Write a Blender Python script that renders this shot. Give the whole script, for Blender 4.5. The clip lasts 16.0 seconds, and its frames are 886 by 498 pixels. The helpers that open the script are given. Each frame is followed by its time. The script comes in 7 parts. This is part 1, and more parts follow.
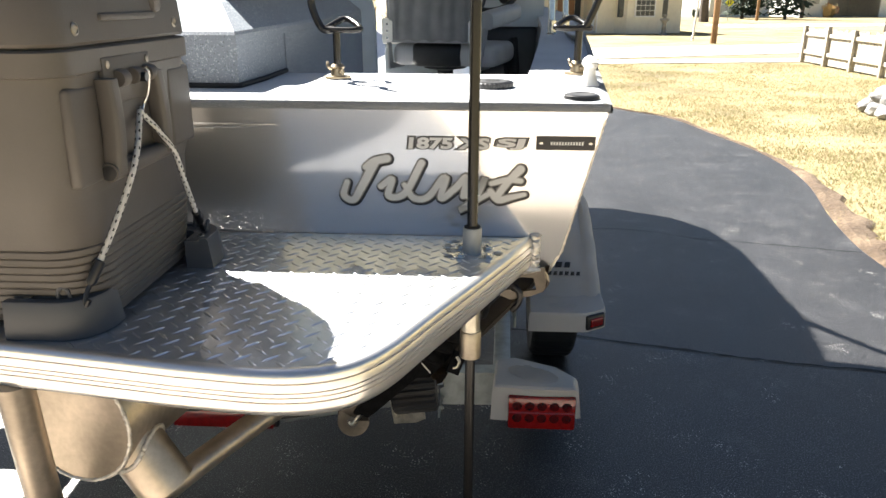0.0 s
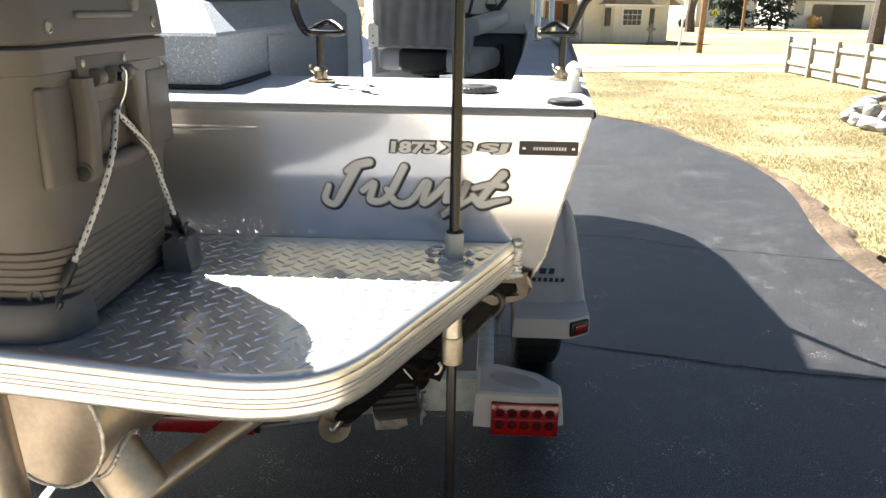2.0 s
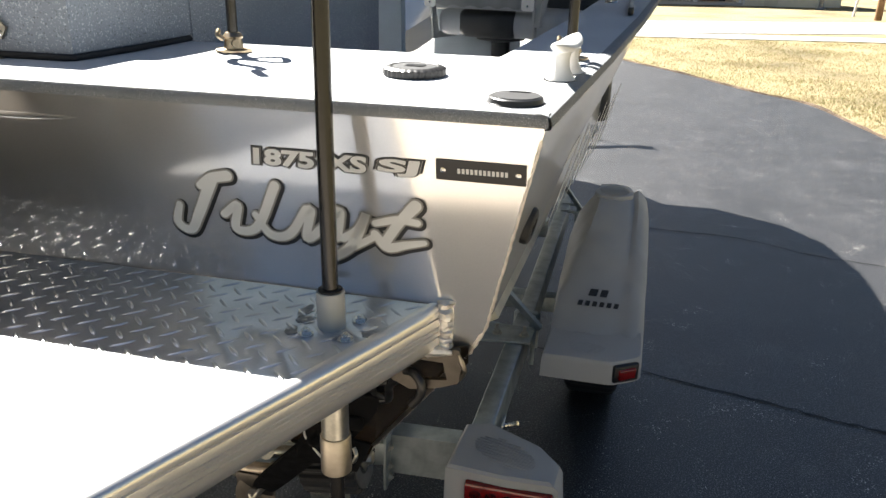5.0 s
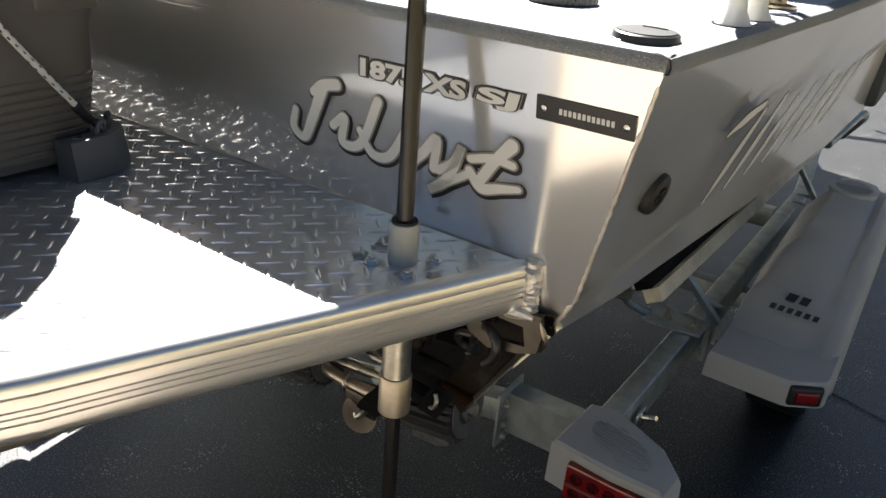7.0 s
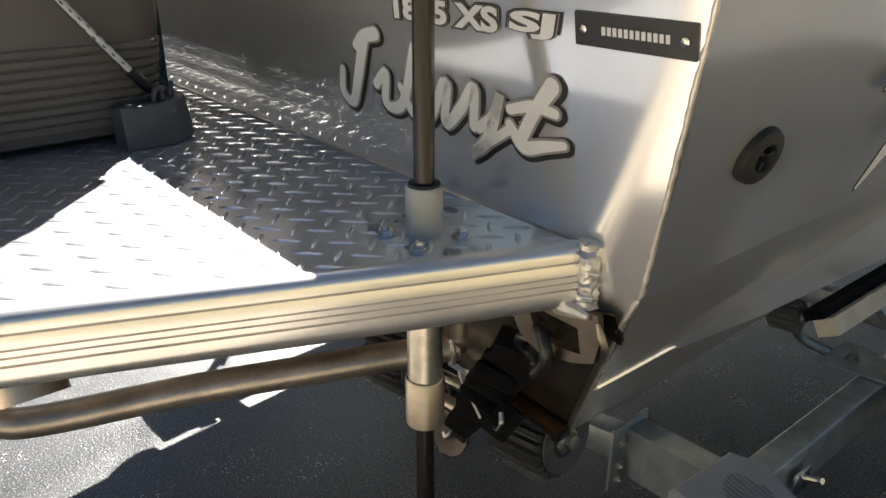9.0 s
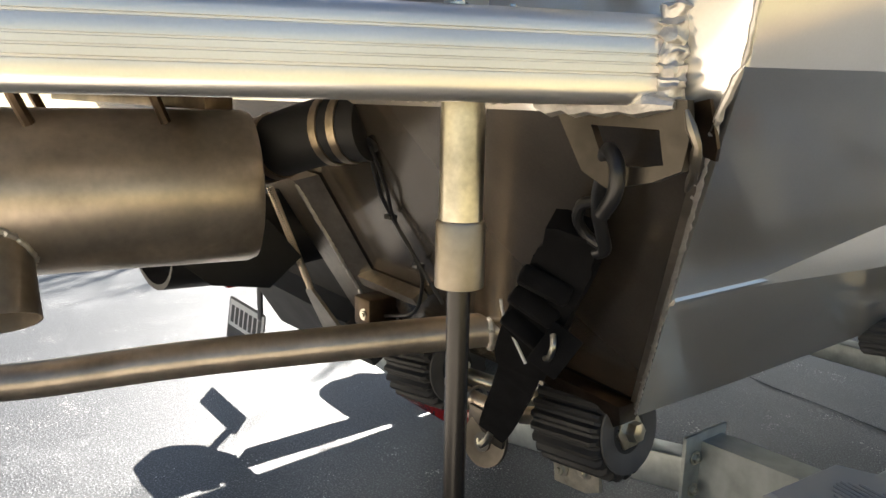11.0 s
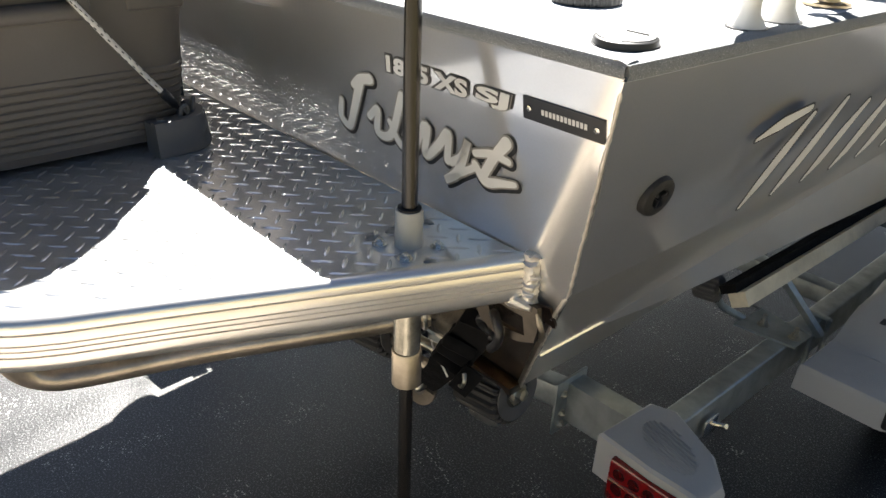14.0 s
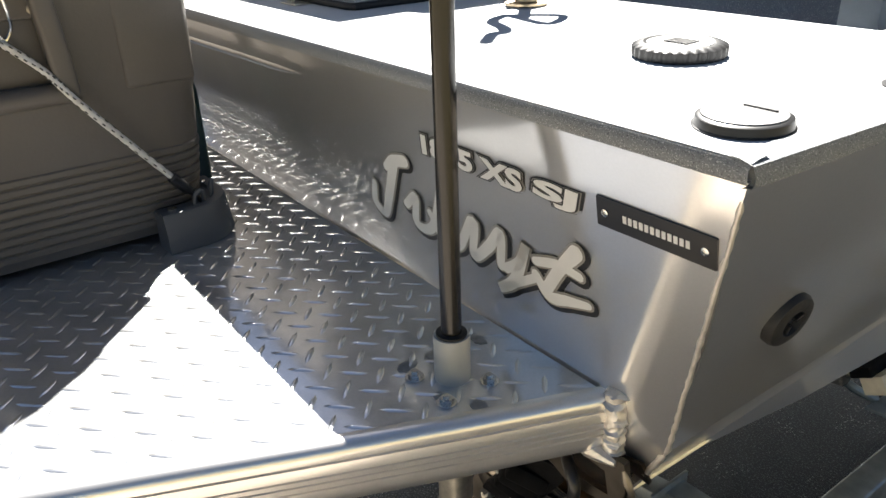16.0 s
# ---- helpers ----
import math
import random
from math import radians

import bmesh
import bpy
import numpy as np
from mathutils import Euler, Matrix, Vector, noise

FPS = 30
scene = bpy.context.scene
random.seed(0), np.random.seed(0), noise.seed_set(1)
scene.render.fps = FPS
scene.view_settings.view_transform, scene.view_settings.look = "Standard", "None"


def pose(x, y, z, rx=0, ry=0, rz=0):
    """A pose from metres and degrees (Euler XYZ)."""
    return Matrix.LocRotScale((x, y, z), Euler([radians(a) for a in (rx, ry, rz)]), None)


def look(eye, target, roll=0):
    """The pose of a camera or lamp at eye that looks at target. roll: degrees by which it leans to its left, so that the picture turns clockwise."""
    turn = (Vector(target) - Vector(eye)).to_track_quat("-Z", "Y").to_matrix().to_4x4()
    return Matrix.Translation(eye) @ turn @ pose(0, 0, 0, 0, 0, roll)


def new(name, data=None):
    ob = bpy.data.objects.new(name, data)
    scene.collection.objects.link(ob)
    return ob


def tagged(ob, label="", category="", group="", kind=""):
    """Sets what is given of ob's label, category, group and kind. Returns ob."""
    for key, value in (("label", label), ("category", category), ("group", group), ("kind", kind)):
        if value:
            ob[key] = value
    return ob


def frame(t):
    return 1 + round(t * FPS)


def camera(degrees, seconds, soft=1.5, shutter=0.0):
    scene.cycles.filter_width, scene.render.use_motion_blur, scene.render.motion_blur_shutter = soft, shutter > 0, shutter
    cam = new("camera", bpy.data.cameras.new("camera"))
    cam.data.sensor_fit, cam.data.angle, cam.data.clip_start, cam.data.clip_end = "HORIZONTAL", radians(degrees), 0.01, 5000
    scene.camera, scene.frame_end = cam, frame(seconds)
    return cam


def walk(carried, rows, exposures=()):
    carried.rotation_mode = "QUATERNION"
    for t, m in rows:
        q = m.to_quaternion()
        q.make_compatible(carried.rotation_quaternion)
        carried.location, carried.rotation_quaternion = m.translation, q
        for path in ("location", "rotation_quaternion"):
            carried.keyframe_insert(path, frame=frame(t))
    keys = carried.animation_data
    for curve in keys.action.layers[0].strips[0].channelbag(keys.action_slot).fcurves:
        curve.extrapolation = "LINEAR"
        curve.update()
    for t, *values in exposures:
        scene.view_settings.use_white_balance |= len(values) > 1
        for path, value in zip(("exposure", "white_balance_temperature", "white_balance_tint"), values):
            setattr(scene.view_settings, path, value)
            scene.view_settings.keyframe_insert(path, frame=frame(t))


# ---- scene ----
cam = camera(61.9, 16.0)
PATH = [
    (0, (0.052, 0.057, 1.507), (-0.058, 1.948, 0.866), 0.2),
    (0.5, (0.057, 0.053, 1.504), (-0.028, 1.947, 0.87), 1.0),
    (1, (0.051, 0.062, 1.495), (-0.041, 1.954, 0.855), 0.4),
    (1.5, (0.053, 0.065, 1.498), (-0.032, 1.957, 0.856), 0.8),
    (2, (0.061, 0.066, 1.501), (-0.014, 1.964, 0.877), 0.9),
    (2.5, (0.07, 0.065, 1.505), (0.0, 1.967, 0.89), 0.6),
    (3, (0.079, 0.076, 1.511), (-0.034, 1.986, 0.929), -0.4),
    (3.5, (0.103, 0.131, 1.515), (-0.059, 2.034, 0.921), 0.2),
    (4, (0.145, 0.274, 1.51), (-0.012, 2.158, 0.857), 0.6),
    (4.2, (0.175, 0.361, 1.488), (0.022, 2.233, 0.801), 1.3),
    (6.3, (0.558, 0.723, 1.481), (-0.388, 2.328, 0.753), 1.32),
    (6.5, (0.517, 0.735, 1.472), (-0.411, 2.335, 0.711), 3.00),
    (7, (0.483, 0.749, 1.446), (-0.488, 2.265, 0.576), 4.86),
    (7.5, (0.491, 0.761, 1.438), (-0.519, 2.249, 0.563), 3.84),
    (8, (0.541, 0.800, 1.443), (-0.543, 2.226, 0.553), 2.76),
    (8.5, (0.610, 0.873, 1.450), (-0.678, 2.119, 0.562), 2.14),
    (9, (0.538, 0.962, 1.327), (-0.856, 2.149, 0.522), 0.35),
    (9.2, (0.516, 0.981, 1.246), (-0.902, 2.195, 0.528), 0.05),
    (11.3, (0.493, 0.996, 0.994), (-1.085, 2.163, 0.607), 0.64),
    (11.5, (0.489, 0.993, 0.996), (-1.101, 2.141, 0.605), -0.00),
    (12, (0.509, 0.939, 1.039), (-1.081, 2.087, 0.646), -0.6),
    (12.5, (0.433, 0.941, 1.154), (-1.139, 2.067, 0.646), 0.75),
    (13, (0.504, 0.923, 1.320), (-1.024, 2.022, 0.644), 0.51),
    (13.5, (0.632, 0.853, 1.475), (-0.775, 1.978, 0.606), 2.29),
    (14, (0.658, 0.836, 1.488), (-0.625, 2.051, 0.552), 2.52),
    (14.5, (0.544, 0.865, 1.486), (-0.662, 2.120, 0.502), 1.84),
    (15, (0.481, 0.904, 1.481), (-0.689, 2.179, 0.478), 2.27),
    (15.5, (0.478, 0.968, 1.472), (-0.813, 2.140, 0.492), 0.92),
    (16, (0.506, 1.015, 1.483), (-0.945, 2.080, 0.611), -1.90),
]
walk(cam, [(t, look(eye, target, roll)) for t, eye, target, roll in PATH], [(0, 2.46), (4.0, 2.4), (6.5, 2.1), (8.0, 2.1), (9.0, 2.2), (11.5, 2.74), (12.0, 2.7), (12.5, 2.52), (13.0, 2.42), (13.5, 2.48), (14.5, 2.42), (16.0, 2.36)])

# ---- light ----
SUN = Vector((-0.67, 0.667, 1.0)).normalized()
world = bpy.data.worlds.new("sky")
world.use_nodes = True
scene.world = world
wn = world.node_tree
sky = wn.nodes.new("ShaderNodeTexSky")
sky.sky_type, sky.sun_disc = "NISHITA", False
sky.sun_elevation = math.asin(SUN.z)
sky.sun_rotation = math.atan2(SUN.x, SUN.y)
sky.air_density, sky.dust_density, sky.ozone_density = 1.0, 0.7, 1.0
wn.links.new(sky.outputs["Color"], wn.nodes["Background"].inputs["Color"])
wn.nodes["Background"].inputs["Strength"].default_value = 0.017
sun = new("sun", bpy.data.lights.new("sun", "SUN"))
sun.data.energy, sun.data.angle, sun.data.color = 5.0, radians(0.55), (1.0, 0.965, 0.90)
sun.matrix_world = look(SUN * 30, (0, 0, 0))
scene.view_settings.exposure = 2.2


# ---- materials ----
def material(name, color, rough=0.5, metal=0.0, vary=0.12, scale=8.0, bump=0.0, bump_scale=60.0, spec=0.5, second=None, aniso=0.0, coat=0.0):
    """A surface with two scales of colour and gloss variation and a fine relief."""
    m = bpy.data.materials.new(name)
    m.use_nodes = True
    nt = m.node_tree
    b = nt.nodes["Principled BSDF"]
    tc = nt.nodes.new("ShaderNodeTexCoord")
    big = nt.nodes.new("ShaderNodeTexNoise")
    big.inputs["Scale"].default_value, big.inputs["Detail"].default_value = scale, 6
    fine = nt.nodes.new("ShaderNodeTexNoise")
    fine.inputs["Scale"].default_value, fine.inputs["Detail"].default_value = bump_scale, 4
    for n in (big, fine):
        nt.links.new(tc.outputs["Object"], n.inputs["Vector"])
    mix = nt.nodes.new("ShaderNodeMixRGB")
    c2 = second or tuple(max(0.0, c * (1 - 2 * vary)) for c in color)
    mix.inputs["Color1"].default_value = (*color, 1)
    mix.inputs["Color2"].default_value = (*c2, 1)
    ramp = nt.nodes.new("ShaderNodeValToRGB")
    ramp.color_ramp.elements[0].position, ramp.color_ramp.elements[1].position = 0.38, 0.68
    nt.links.new(big.outputs["Fac"], ramp.inputs["Fac"])
    nt.links.new(ramp.outputs["Color"], mix.inputs["Fac"])
    mul = nt.nodes.new("ShaderNodeMixRGB")
    mul.blend_type = "MULTIPLY"
    mul.inputs["Fac"].default_value = min(1.0, vary * 2.5)
    nt.links.new(mix.outputs["Color"], mul.inputs["Color1"])
    r2 = nt.nodes.new("ShaderNodeMapRange")
    r2.inputs["To Min"].default_value, r2.inputs["To Max"].default_value = 0.6, 1.3
    nt.links.new(fine.outputs["Fac"], r2.inputs["Value"])
    nt.links.new(r2.outputs["Result"], mul.inputs["Color2"])
    nt.links.new(mul.outputs["Color"], b.inputs["Base Color"])
    rr = nt.nodes.new("ShaderNodeMapRange")
    rr.inputs["To Min"].default_value, rr.inputs["To Max"].default_value = rough * 0.8, min(1.0, rough * 1.2)
    nt.links.new(big.outputs["Fac"], rr.inputs["Value"])
    nt.links.new(rr.outputs["Result"], b.inputs["Roughness"])
    b.inputs["Metallic"].default_value = metal
    b.inputs["Specular IOR Level"].default_value = spec
    b.inputs["Coat Weight"].default_value = coat
    b.inputs["Anisotropic"].default_value = aniso
    if bump:
        bn = nt.nodes.new("ShaderNodeBump")
        bn.inputs["Strength"].default_value, bn.inputs["Distance"].default_value = bump, 0.002
        nt.links.new(fine.outputs["Fac"], bn.inputs["Height"])
        nt.links.new(bn.outputs["Normal"], b.inputs["Normal"])
    return m


def speckled(name, base, light, dark, rough=0.8, scale=420.0, bump=0.6):
    """A sprayed textured coating with light and dark flecks."""
    m = material(name, base, rough, 0, 0.06, 5.0, bump, scale)
    nt = m.node_tree
    b = nt.nodes["Principled BSDF"]
    tc = next(n for n in nt.nodes if n.type == "TEX_COORD")
    old = b.inputs["Base Color"].links[0].from_socket
    for color, lo, sc in ((light, 0.62, scale), (dark, 0.64, scale * 0.83)):
        n = nt.nodes.new("ShaderNodeTexNoise")
        n.inputs["Scale"].default_value, n.inputs["Detail"].default_value = sc, 1
        nt.links.new(tc.outputs["Object"], n.inputs["Vector"])
        r = nt.nodes.new("ShaderNodeValToRGB")
        r.color_ramp.elements[0].position, r.color_ramp.elements[1].position = lo, lo + 0.04
        nt.links.new(n.outputs["Fac"], r.inputs["Fac"])
        x = nt.nodes.new("ShaderNodeMixRGB")
        x.inputs["Color2"].default_value = (*color, 1)
        nt.links.new(r.outputs["Color"], x.inputs["Fac"])
        nt.links.new(old, x.inputs["Color1"])
        old = x.outputs["Color"]
    nt.links.new(old, b.inputs["Base Color"])
    return m


def glass(name, tint=(0.8, 0.85, 0.85), rough=0.02):
    m = bpy.data.materials.new(name)
    m.use_nodes = True
    b = m.node_tree.nodes["Principled BSDF"]
    b.inputs["Base Color"].default_value = (*tint, 1)
    b.inputs["Transmission Weight"].default_value = 0.9
    b.inputs["Roughness"].default_value = rough
    return m


def brushed(name, color, sharp, broad, share, vary=0.06, scale=6.0, bump=0.0, bump_scale=400.0):
    """Mill-finish metal: a fairly sharp reflection over a broad satin one, which takes the given share."""
    m = material(name, color, sharp, 1.0, vary, scale, bump, bump_scale)
    nt = m.node_tree
    b = nt.nodes["Principled BSDF"]
    c = nt.nodes.new("ShaderNodeBsdfPrincipled")
    c.inputs["Metallic"].default_value, c.inputs["Roughness"].default_value = 0.72, broad
    nt.links.new(b.inputs["Base Color"].links[0].from_socket, c.inputs["Base Color"])
    mx = nt.nodes.new("ShaderNodeMixShader")
    mx.inputs["Fac"].default_value = share
    nt.links.new(b.outputs["BSDF"], mx.inputs[1])
    nt.links.new(c.outputs["BSDF"], mx.inputs[2])
    nt.links.new(mx.outputs["Shader"], nt.nodes["Material Output"].inputs["Surface"])
    return m


ALU = brushed("satin_aluminium", (0.90, 0.885, 0.86), 0.11, 0.42, 0.36, 0.05, 3.0)
PLATE = brushed("tread_aluminium", (0.84, 0.85, 0.87), 0.13, 0.55, 0.34, 0.10, 14.0)
LUG = brushed("tread_lug_aluminium", (0.95, 0.955, 0.96), 0.10, 0.50, 0.26, 0.05, 12.0)
RIM = brushed("extruded_aluminium", (0.91, 0.885, 0.85), 0.22, 0.48, 0.35, 0.06, 6.0)
RAW = brushed("raw_welded_aluminium", (0.62, 0.535, 0.435), 0.32, 0.55, 0.40, 0.22, 7.0, 0.06, 90)
DULL = material("dull_brown_aluminium", (0.44, 0.39, 0.32), 0.42, 1.0, 0.25, 7.0, 0.1, 90)
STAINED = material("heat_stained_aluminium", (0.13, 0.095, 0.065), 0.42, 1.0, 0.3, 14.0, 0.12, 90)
APRON = material("bounce_concrete", (0.42, 0.36, 0.295), 0.85, 0, 0.1, 2.0, 0.2, 60)
# eye plates: base colour holds weld stain and the shade under the stern
EYEM = material("stained_shaded_eye", (0.125, 0.112, 0.097), 0.42, 1.0, 0.25, 11.0, 0.1, 90)
# transom foot: weld stain plus the dark ground reflection put into its colour
FOOT = brushed("stained_shaded_foot", (0.32, 0.27, 0.21), 0.15, 0.45, 0.26, 0.22, 6.0)
WELD = material("weld_bead_aluminium", (0.80, 0.76, 0.70), 0.5, 1.0, 0.12, 60.0, 0.5, 260)
GALV = material("galvanised_steel", (0.46, 0.50, 0.50), 0.46, 0.9, 0.14, 22.0, 0.06, 90)
ZINC = material("zinc_plated_steel", (0.62, 0.59, 0.50), 0.30, 1.0, 0.22, 30.0, 0.05, 200)
BUNKM = material("cream_weathered_bunk", (0.66, 0.60, 0.47), 0.5, 0.2, 0.14, 10.0, 0.1, 90)
STEEL = material("stainless_steel", (0.72, 0.71, 0.68), 0.20, 1.0, 0.05, 30.0)
BRASS = material("tarnished_brass", (0.52, 0.42, 0.29), 0.35, 1.0, 0.2, 60.0)
DECK = speckled("textured_deck_coating", (0.56, 0.57, 0.58), (0.72, 0.72, 0.72), (0.42, 0.43, 0.45), 0.85, 900, 0.35)
LIP = speckled("dark_textured_coating", (0.23, 0.24, 0.25), (0.5, 0.5, 0.5), (0.10, 0.10, 0.11), 0.8, 900, 0.6)
BOXM = speckled("blue_grey_textured_coating", (0.27, 0.30, 0.34), (0.50, 0.53, 0.57), (0.15, 0.17, 0.19), 0.75, 330, 0.5)
COOLER = material("grey_brown_moulded_plastic", (0.112, 0.098, 0.084), 0.46, 0, 0.05, 9.0, 0.12, 260)
CHOCK = material("dark_grey_moulded_plastic", (0.088, 0.090, 0.096), 0.45, 0, 0.05, 12.0, 0.08, 300)
FENDER = material("grey_moulded_plastic", (0.36, 0.365, 0.37), 0.50, 0, 0.05, 6.0, 0.06, 300)
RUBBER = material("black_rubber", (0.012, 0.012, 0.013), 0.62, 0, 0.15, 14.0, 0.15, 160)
SMEAR = material("dried_sealant", (0.30, 0.30, 0.29), 0.35, 0.3, 0.2, 90.0, 0.5, 260)
TEAL = material("dark_teal_plastic", (0.010, 0.035, 0.036), 0.35, 0, 0.1, 20.0)
GREYR = material("worn_grey_rubber", (0.075, 0.075, 0.078), 0.6, 0, 0.15, 20.0, 0.15, 160)
BLACK = material("black_plastic", (0.014, 0.014, 0.015), 0.35, 0, 0.1, 20.0)
PADDED = material("black_webbing", (0.005, 0.005, 0.006), 0.85, 0, 0.2, 40.0, 0.4, 700, spec=0.15)
# black plastic of the lid tops, raised in colour and gloss for sun glare
LIDM = material("glare_lightened_plastic", (0.055, 0.055, 0.057), 0.40, 0, 0.1, 30.0, 0.06, 300, spec=0.8)
POLEM = material("black_lacquered_pole", (0.014, 0.012, 0.010), 0.24, 0.0, 0.1, 20.0)
PVC = material("grey_nylon_bushing", (0.42, 0.42, 0.40), 0.42, 0, 0.06, 14.0)
DECALW = material("white_vinyl_decal", (0.74, 0.73, 0.70), 0.35, 0, 0.04, 30.0)
DECALK = material("black_vinyl_decal", (0.022, 0.021, 0.020), 0.40, 0, 0.1, 30.0)
DECALG = material("taupe_vinyl_decal", (0.30, 0.28, 0.25), 0.4, 0, 0.05, 30.0)
CORD = material("white_cord", (0.70, 0.68, 0.64), 0.8, 0, 0.1, 60.0, 0.6, 600)
LENS = material("red_lamp_lens", (0.22, 0.004, 0.002), 0.16, 0, 0.2, 60.0, 0, spec=0.5, coat=0.6)
LENSD = material("dark_red_lamp_insert", (0.06, 0.0015, 0.001), 0.2, 0, 0.2, 80.0)
WHITE = material("white_plastic", (0.78, 0.76, 0.72), 0.35, 0, 0.05, 20.0)
VINYL = material("grey_marine_vinyl", (0.28, 0.29, 0.30), 0.5, 0, 0.05, 12.0, 0.15, 300)
VINYLL = material("pale_grey_marine_vinyl", (0.42, 0.43, 0.44), 0.45, 0, 0.05, 12.0, 0.15, 300)
CANVAS = material("grey_canvas", (0.20, 0.205, 0.21), 0.85, 0, 0.08, 16.0, 0.4, 800)
COVER = material("taupe_vinyl_cover", (0.36, 0.345, 0.32), 0.42, 0, 0.06, 6.0, 0.1, 200)
PAINTB = material("pale_blue_grey_paint", (0.50, 0.55, 0.58), 0.45, 0, 0.05, 8.0, 0.05, 200)
DASH = material("charcoal_console_paint", (0.06, 0.065, 0.07), 0.5, 0, 0.08, 14.0, 0.1, 200)
GLASS = glass("clear_glass")
SIDING = material("cream_siding_paint", (0.84, 0.78, 0.64), 0.6, 0, 0.04, 4.0, 0.05, 120)
SIDINGW = material("white_siding_paint", (0.86, 0.85, 0.82), 0.6, 0, 0.04, 4.0, 0.05, 120)
TRIM = material("white_trim_paint", (0.86, 0.85, 0.83), 0.5, 0, 0.04, 5.0)
SHINGLE = material("tan_roof_shingles", (0.46, 0.36, 0.26), 0.85, 0, 0.15, 8.0, 0.5, 40)
SHINGLEG = material("grey_roof_shingles", (0.30, 0.30, 0.30), 0.85, 0, 0.15, 8.0, 0.5, 40)
DOORM = material("stained_wood_door", (0.28, 0.14, 0.06), 0.45, 0, 0.15, 12.0, 0.1, 60)
WINDOWG = material("dark_window_glass", (0.05, 0.06, 0.07), 0.06, 0, 0.1, 3.0)
TIMBER = material("weathered_fence_timber", (0.44, 0.40, 0.34), 0.85, 0, 0.15, 14.0, 0.4, 60)
POST = material("utility_pole_timber", (0.30, 0.17, 0.08), 0.85, 0, 0.15, 8.0, 0.5, 40)
BARK = material("grey_bark", (0.11, 0.09, 0.075), 0.9, 0, 0.2, 9.0, 0.6, 30)
NEEDLE = material("spruce_needles", (0.035, 0.06, 0.035), 0.8, 0, 0.25, 5.0)
SHRUB = material("dry_shrub_twigs", (0.25, 0.16, 0.09), 0.9, 0, 0.2, 5.0)
STRAW = material("dry_ornamental_grass", (0.50, 0.36, 0.18), 0.9, 0, 0.2, 5.0)
STONE = material("pale_landscape_stone", (0.36, 0.345, 0.32), 0.85, 0, 0.25, 7.0, 0.6, 50)
YELLOW = material("yellow_sign_face", (0.75, 0.72, 0.02), 0.4, 0, 0.03, 5.0)


def ground_material(name, stops, rough, fine_scale, bump, patch=0.5, dist=0.01):
    """Loose or coarse ground: colours ramped over fine grains, with broad patches."""
    m = bpy.data.materials.new(name)
    m.use_nodes = True
    nt = m.node_tree
    b = nt.nodes["Principled BSDF"]
    tc = nt.nodes.new("ShaderNodeTexCoord")
    f = nt.nodes.new("ShaderNodeTexNoise")
    f.inputs["Scale"].default_value, f.inputs["Detail"].default_value = fine_scale, 8
    f.inputs["Roughness"].default_value = 0.7
    p = nt.nodes.new("ShaderNodeTexNoise")
    p.inputs["Scale"].default_value, p.inputs["Detail"].default_value = patch, 5
    for n in (f, p):
        nt.links.new(tc.outputs["Object"], n.inputs["Vector"])
    add = nt.nodes.new("ShaderNodeMath")
    add.operation = "MULTIPLY_ADD"
    add.inputs[1].default_value = 0.55
    nt.links.new(p.outputs["Fac"], add.inputs[0])
    sc = nt.nodes.new("ShaderNodeMath")
    sc.operation = "MULTIPLY"
    sc.inputs[1].default_value = 0.45
    nt.links.new(f.outputs["Fac"], sc.inputs[0])
    nt.links.new(sc.outputs[0], add.inputs[2])
    r = nt.nodes.new("ShaderNodeValToRGB")
    el = r.color_ramp.elements
    while len(el) < len(stops):
        el.new(0.5)
    for e, (pos, c) in zip(el, stops):
        e.position, e.color = pos, (*c, 1)
    nt.links.new(add.outputs[0], r.inputs["Fac"])
    nt.links.new(r.outputs["Color"], b.inputs["Base Color"])
    b.inputs["Roughness"].default_value = rough
    bn = nt.nodes.new("ShaderNodeBump")
    bn.inputs["Strength"].default_value, bn.inputs["Distance"].default_value = bump, dist
    nt.links.new(f.outputs["Fac"], bn.inputs["Height"])
    nt.links.new(bn.outputs["Normal"], b.inputs["Normal"])
    return m


LAWN = ground_material("dormant_lawn", ((0.36, (0.10, 0.08, 0.04)), (0.45, (0.21, 0.165, 0.08)), (0.54, (0.30, 0.245, 0.13)), (0.64, (0.18, 0.18, 0.075))), 0.95, 26, 1.0, 0.45, 0.03)
def blade_material():
    m = bpy.data.materials.new("dormant_grass_blades")
    m.use_nodes = True
    nt = m.node_tree
    b = nt.nodes["Principled BSDF"]
    geo = nt.nodes.new("ShaderNodeNewGeometry")
    r = nt.nodes.new("ShaderNodeValToRGB")
    el = r.color_ramp.elements
    el[0].color, el[1].color = (0.20, 0.16, 0.08, 1), (0.40, 0.33, 0.19, 1)
    e = el.new(0.55)
    e.color = (0.27, 0.215, 0.105, 1)
    e = el.new(0.8)
    e.color = (0.17, 0.18, 0.065, 1)
    nt.links.new(geo.outputs["Random Per Island"], r.inputs["Fac"])
    nt.links.new(r.outputs["Color"], b.inputs["Base Color"])
    b.inputs["Roughness"].default_value = 0.8
    tr = nt.nodes.new("ShaderNodeBsdfTranslucent")
    nt.links.new(r.outputs["Color"], tr.inputs["Color"])
    mx = nt.nodes.new("ShaderNodeMixShader")
    mx.inputs["Fac"].default_value = 0.55
    nt.links.new(b.outputs["BSDF"], mx.inputs[1])
    nt.links.new(tr.outputs["BSDF"], mx.inputs[2])
    nt.links.new(mx.outputs["Shader"], nt.nodes["Material Output"].inputs["Surface"])
    return m


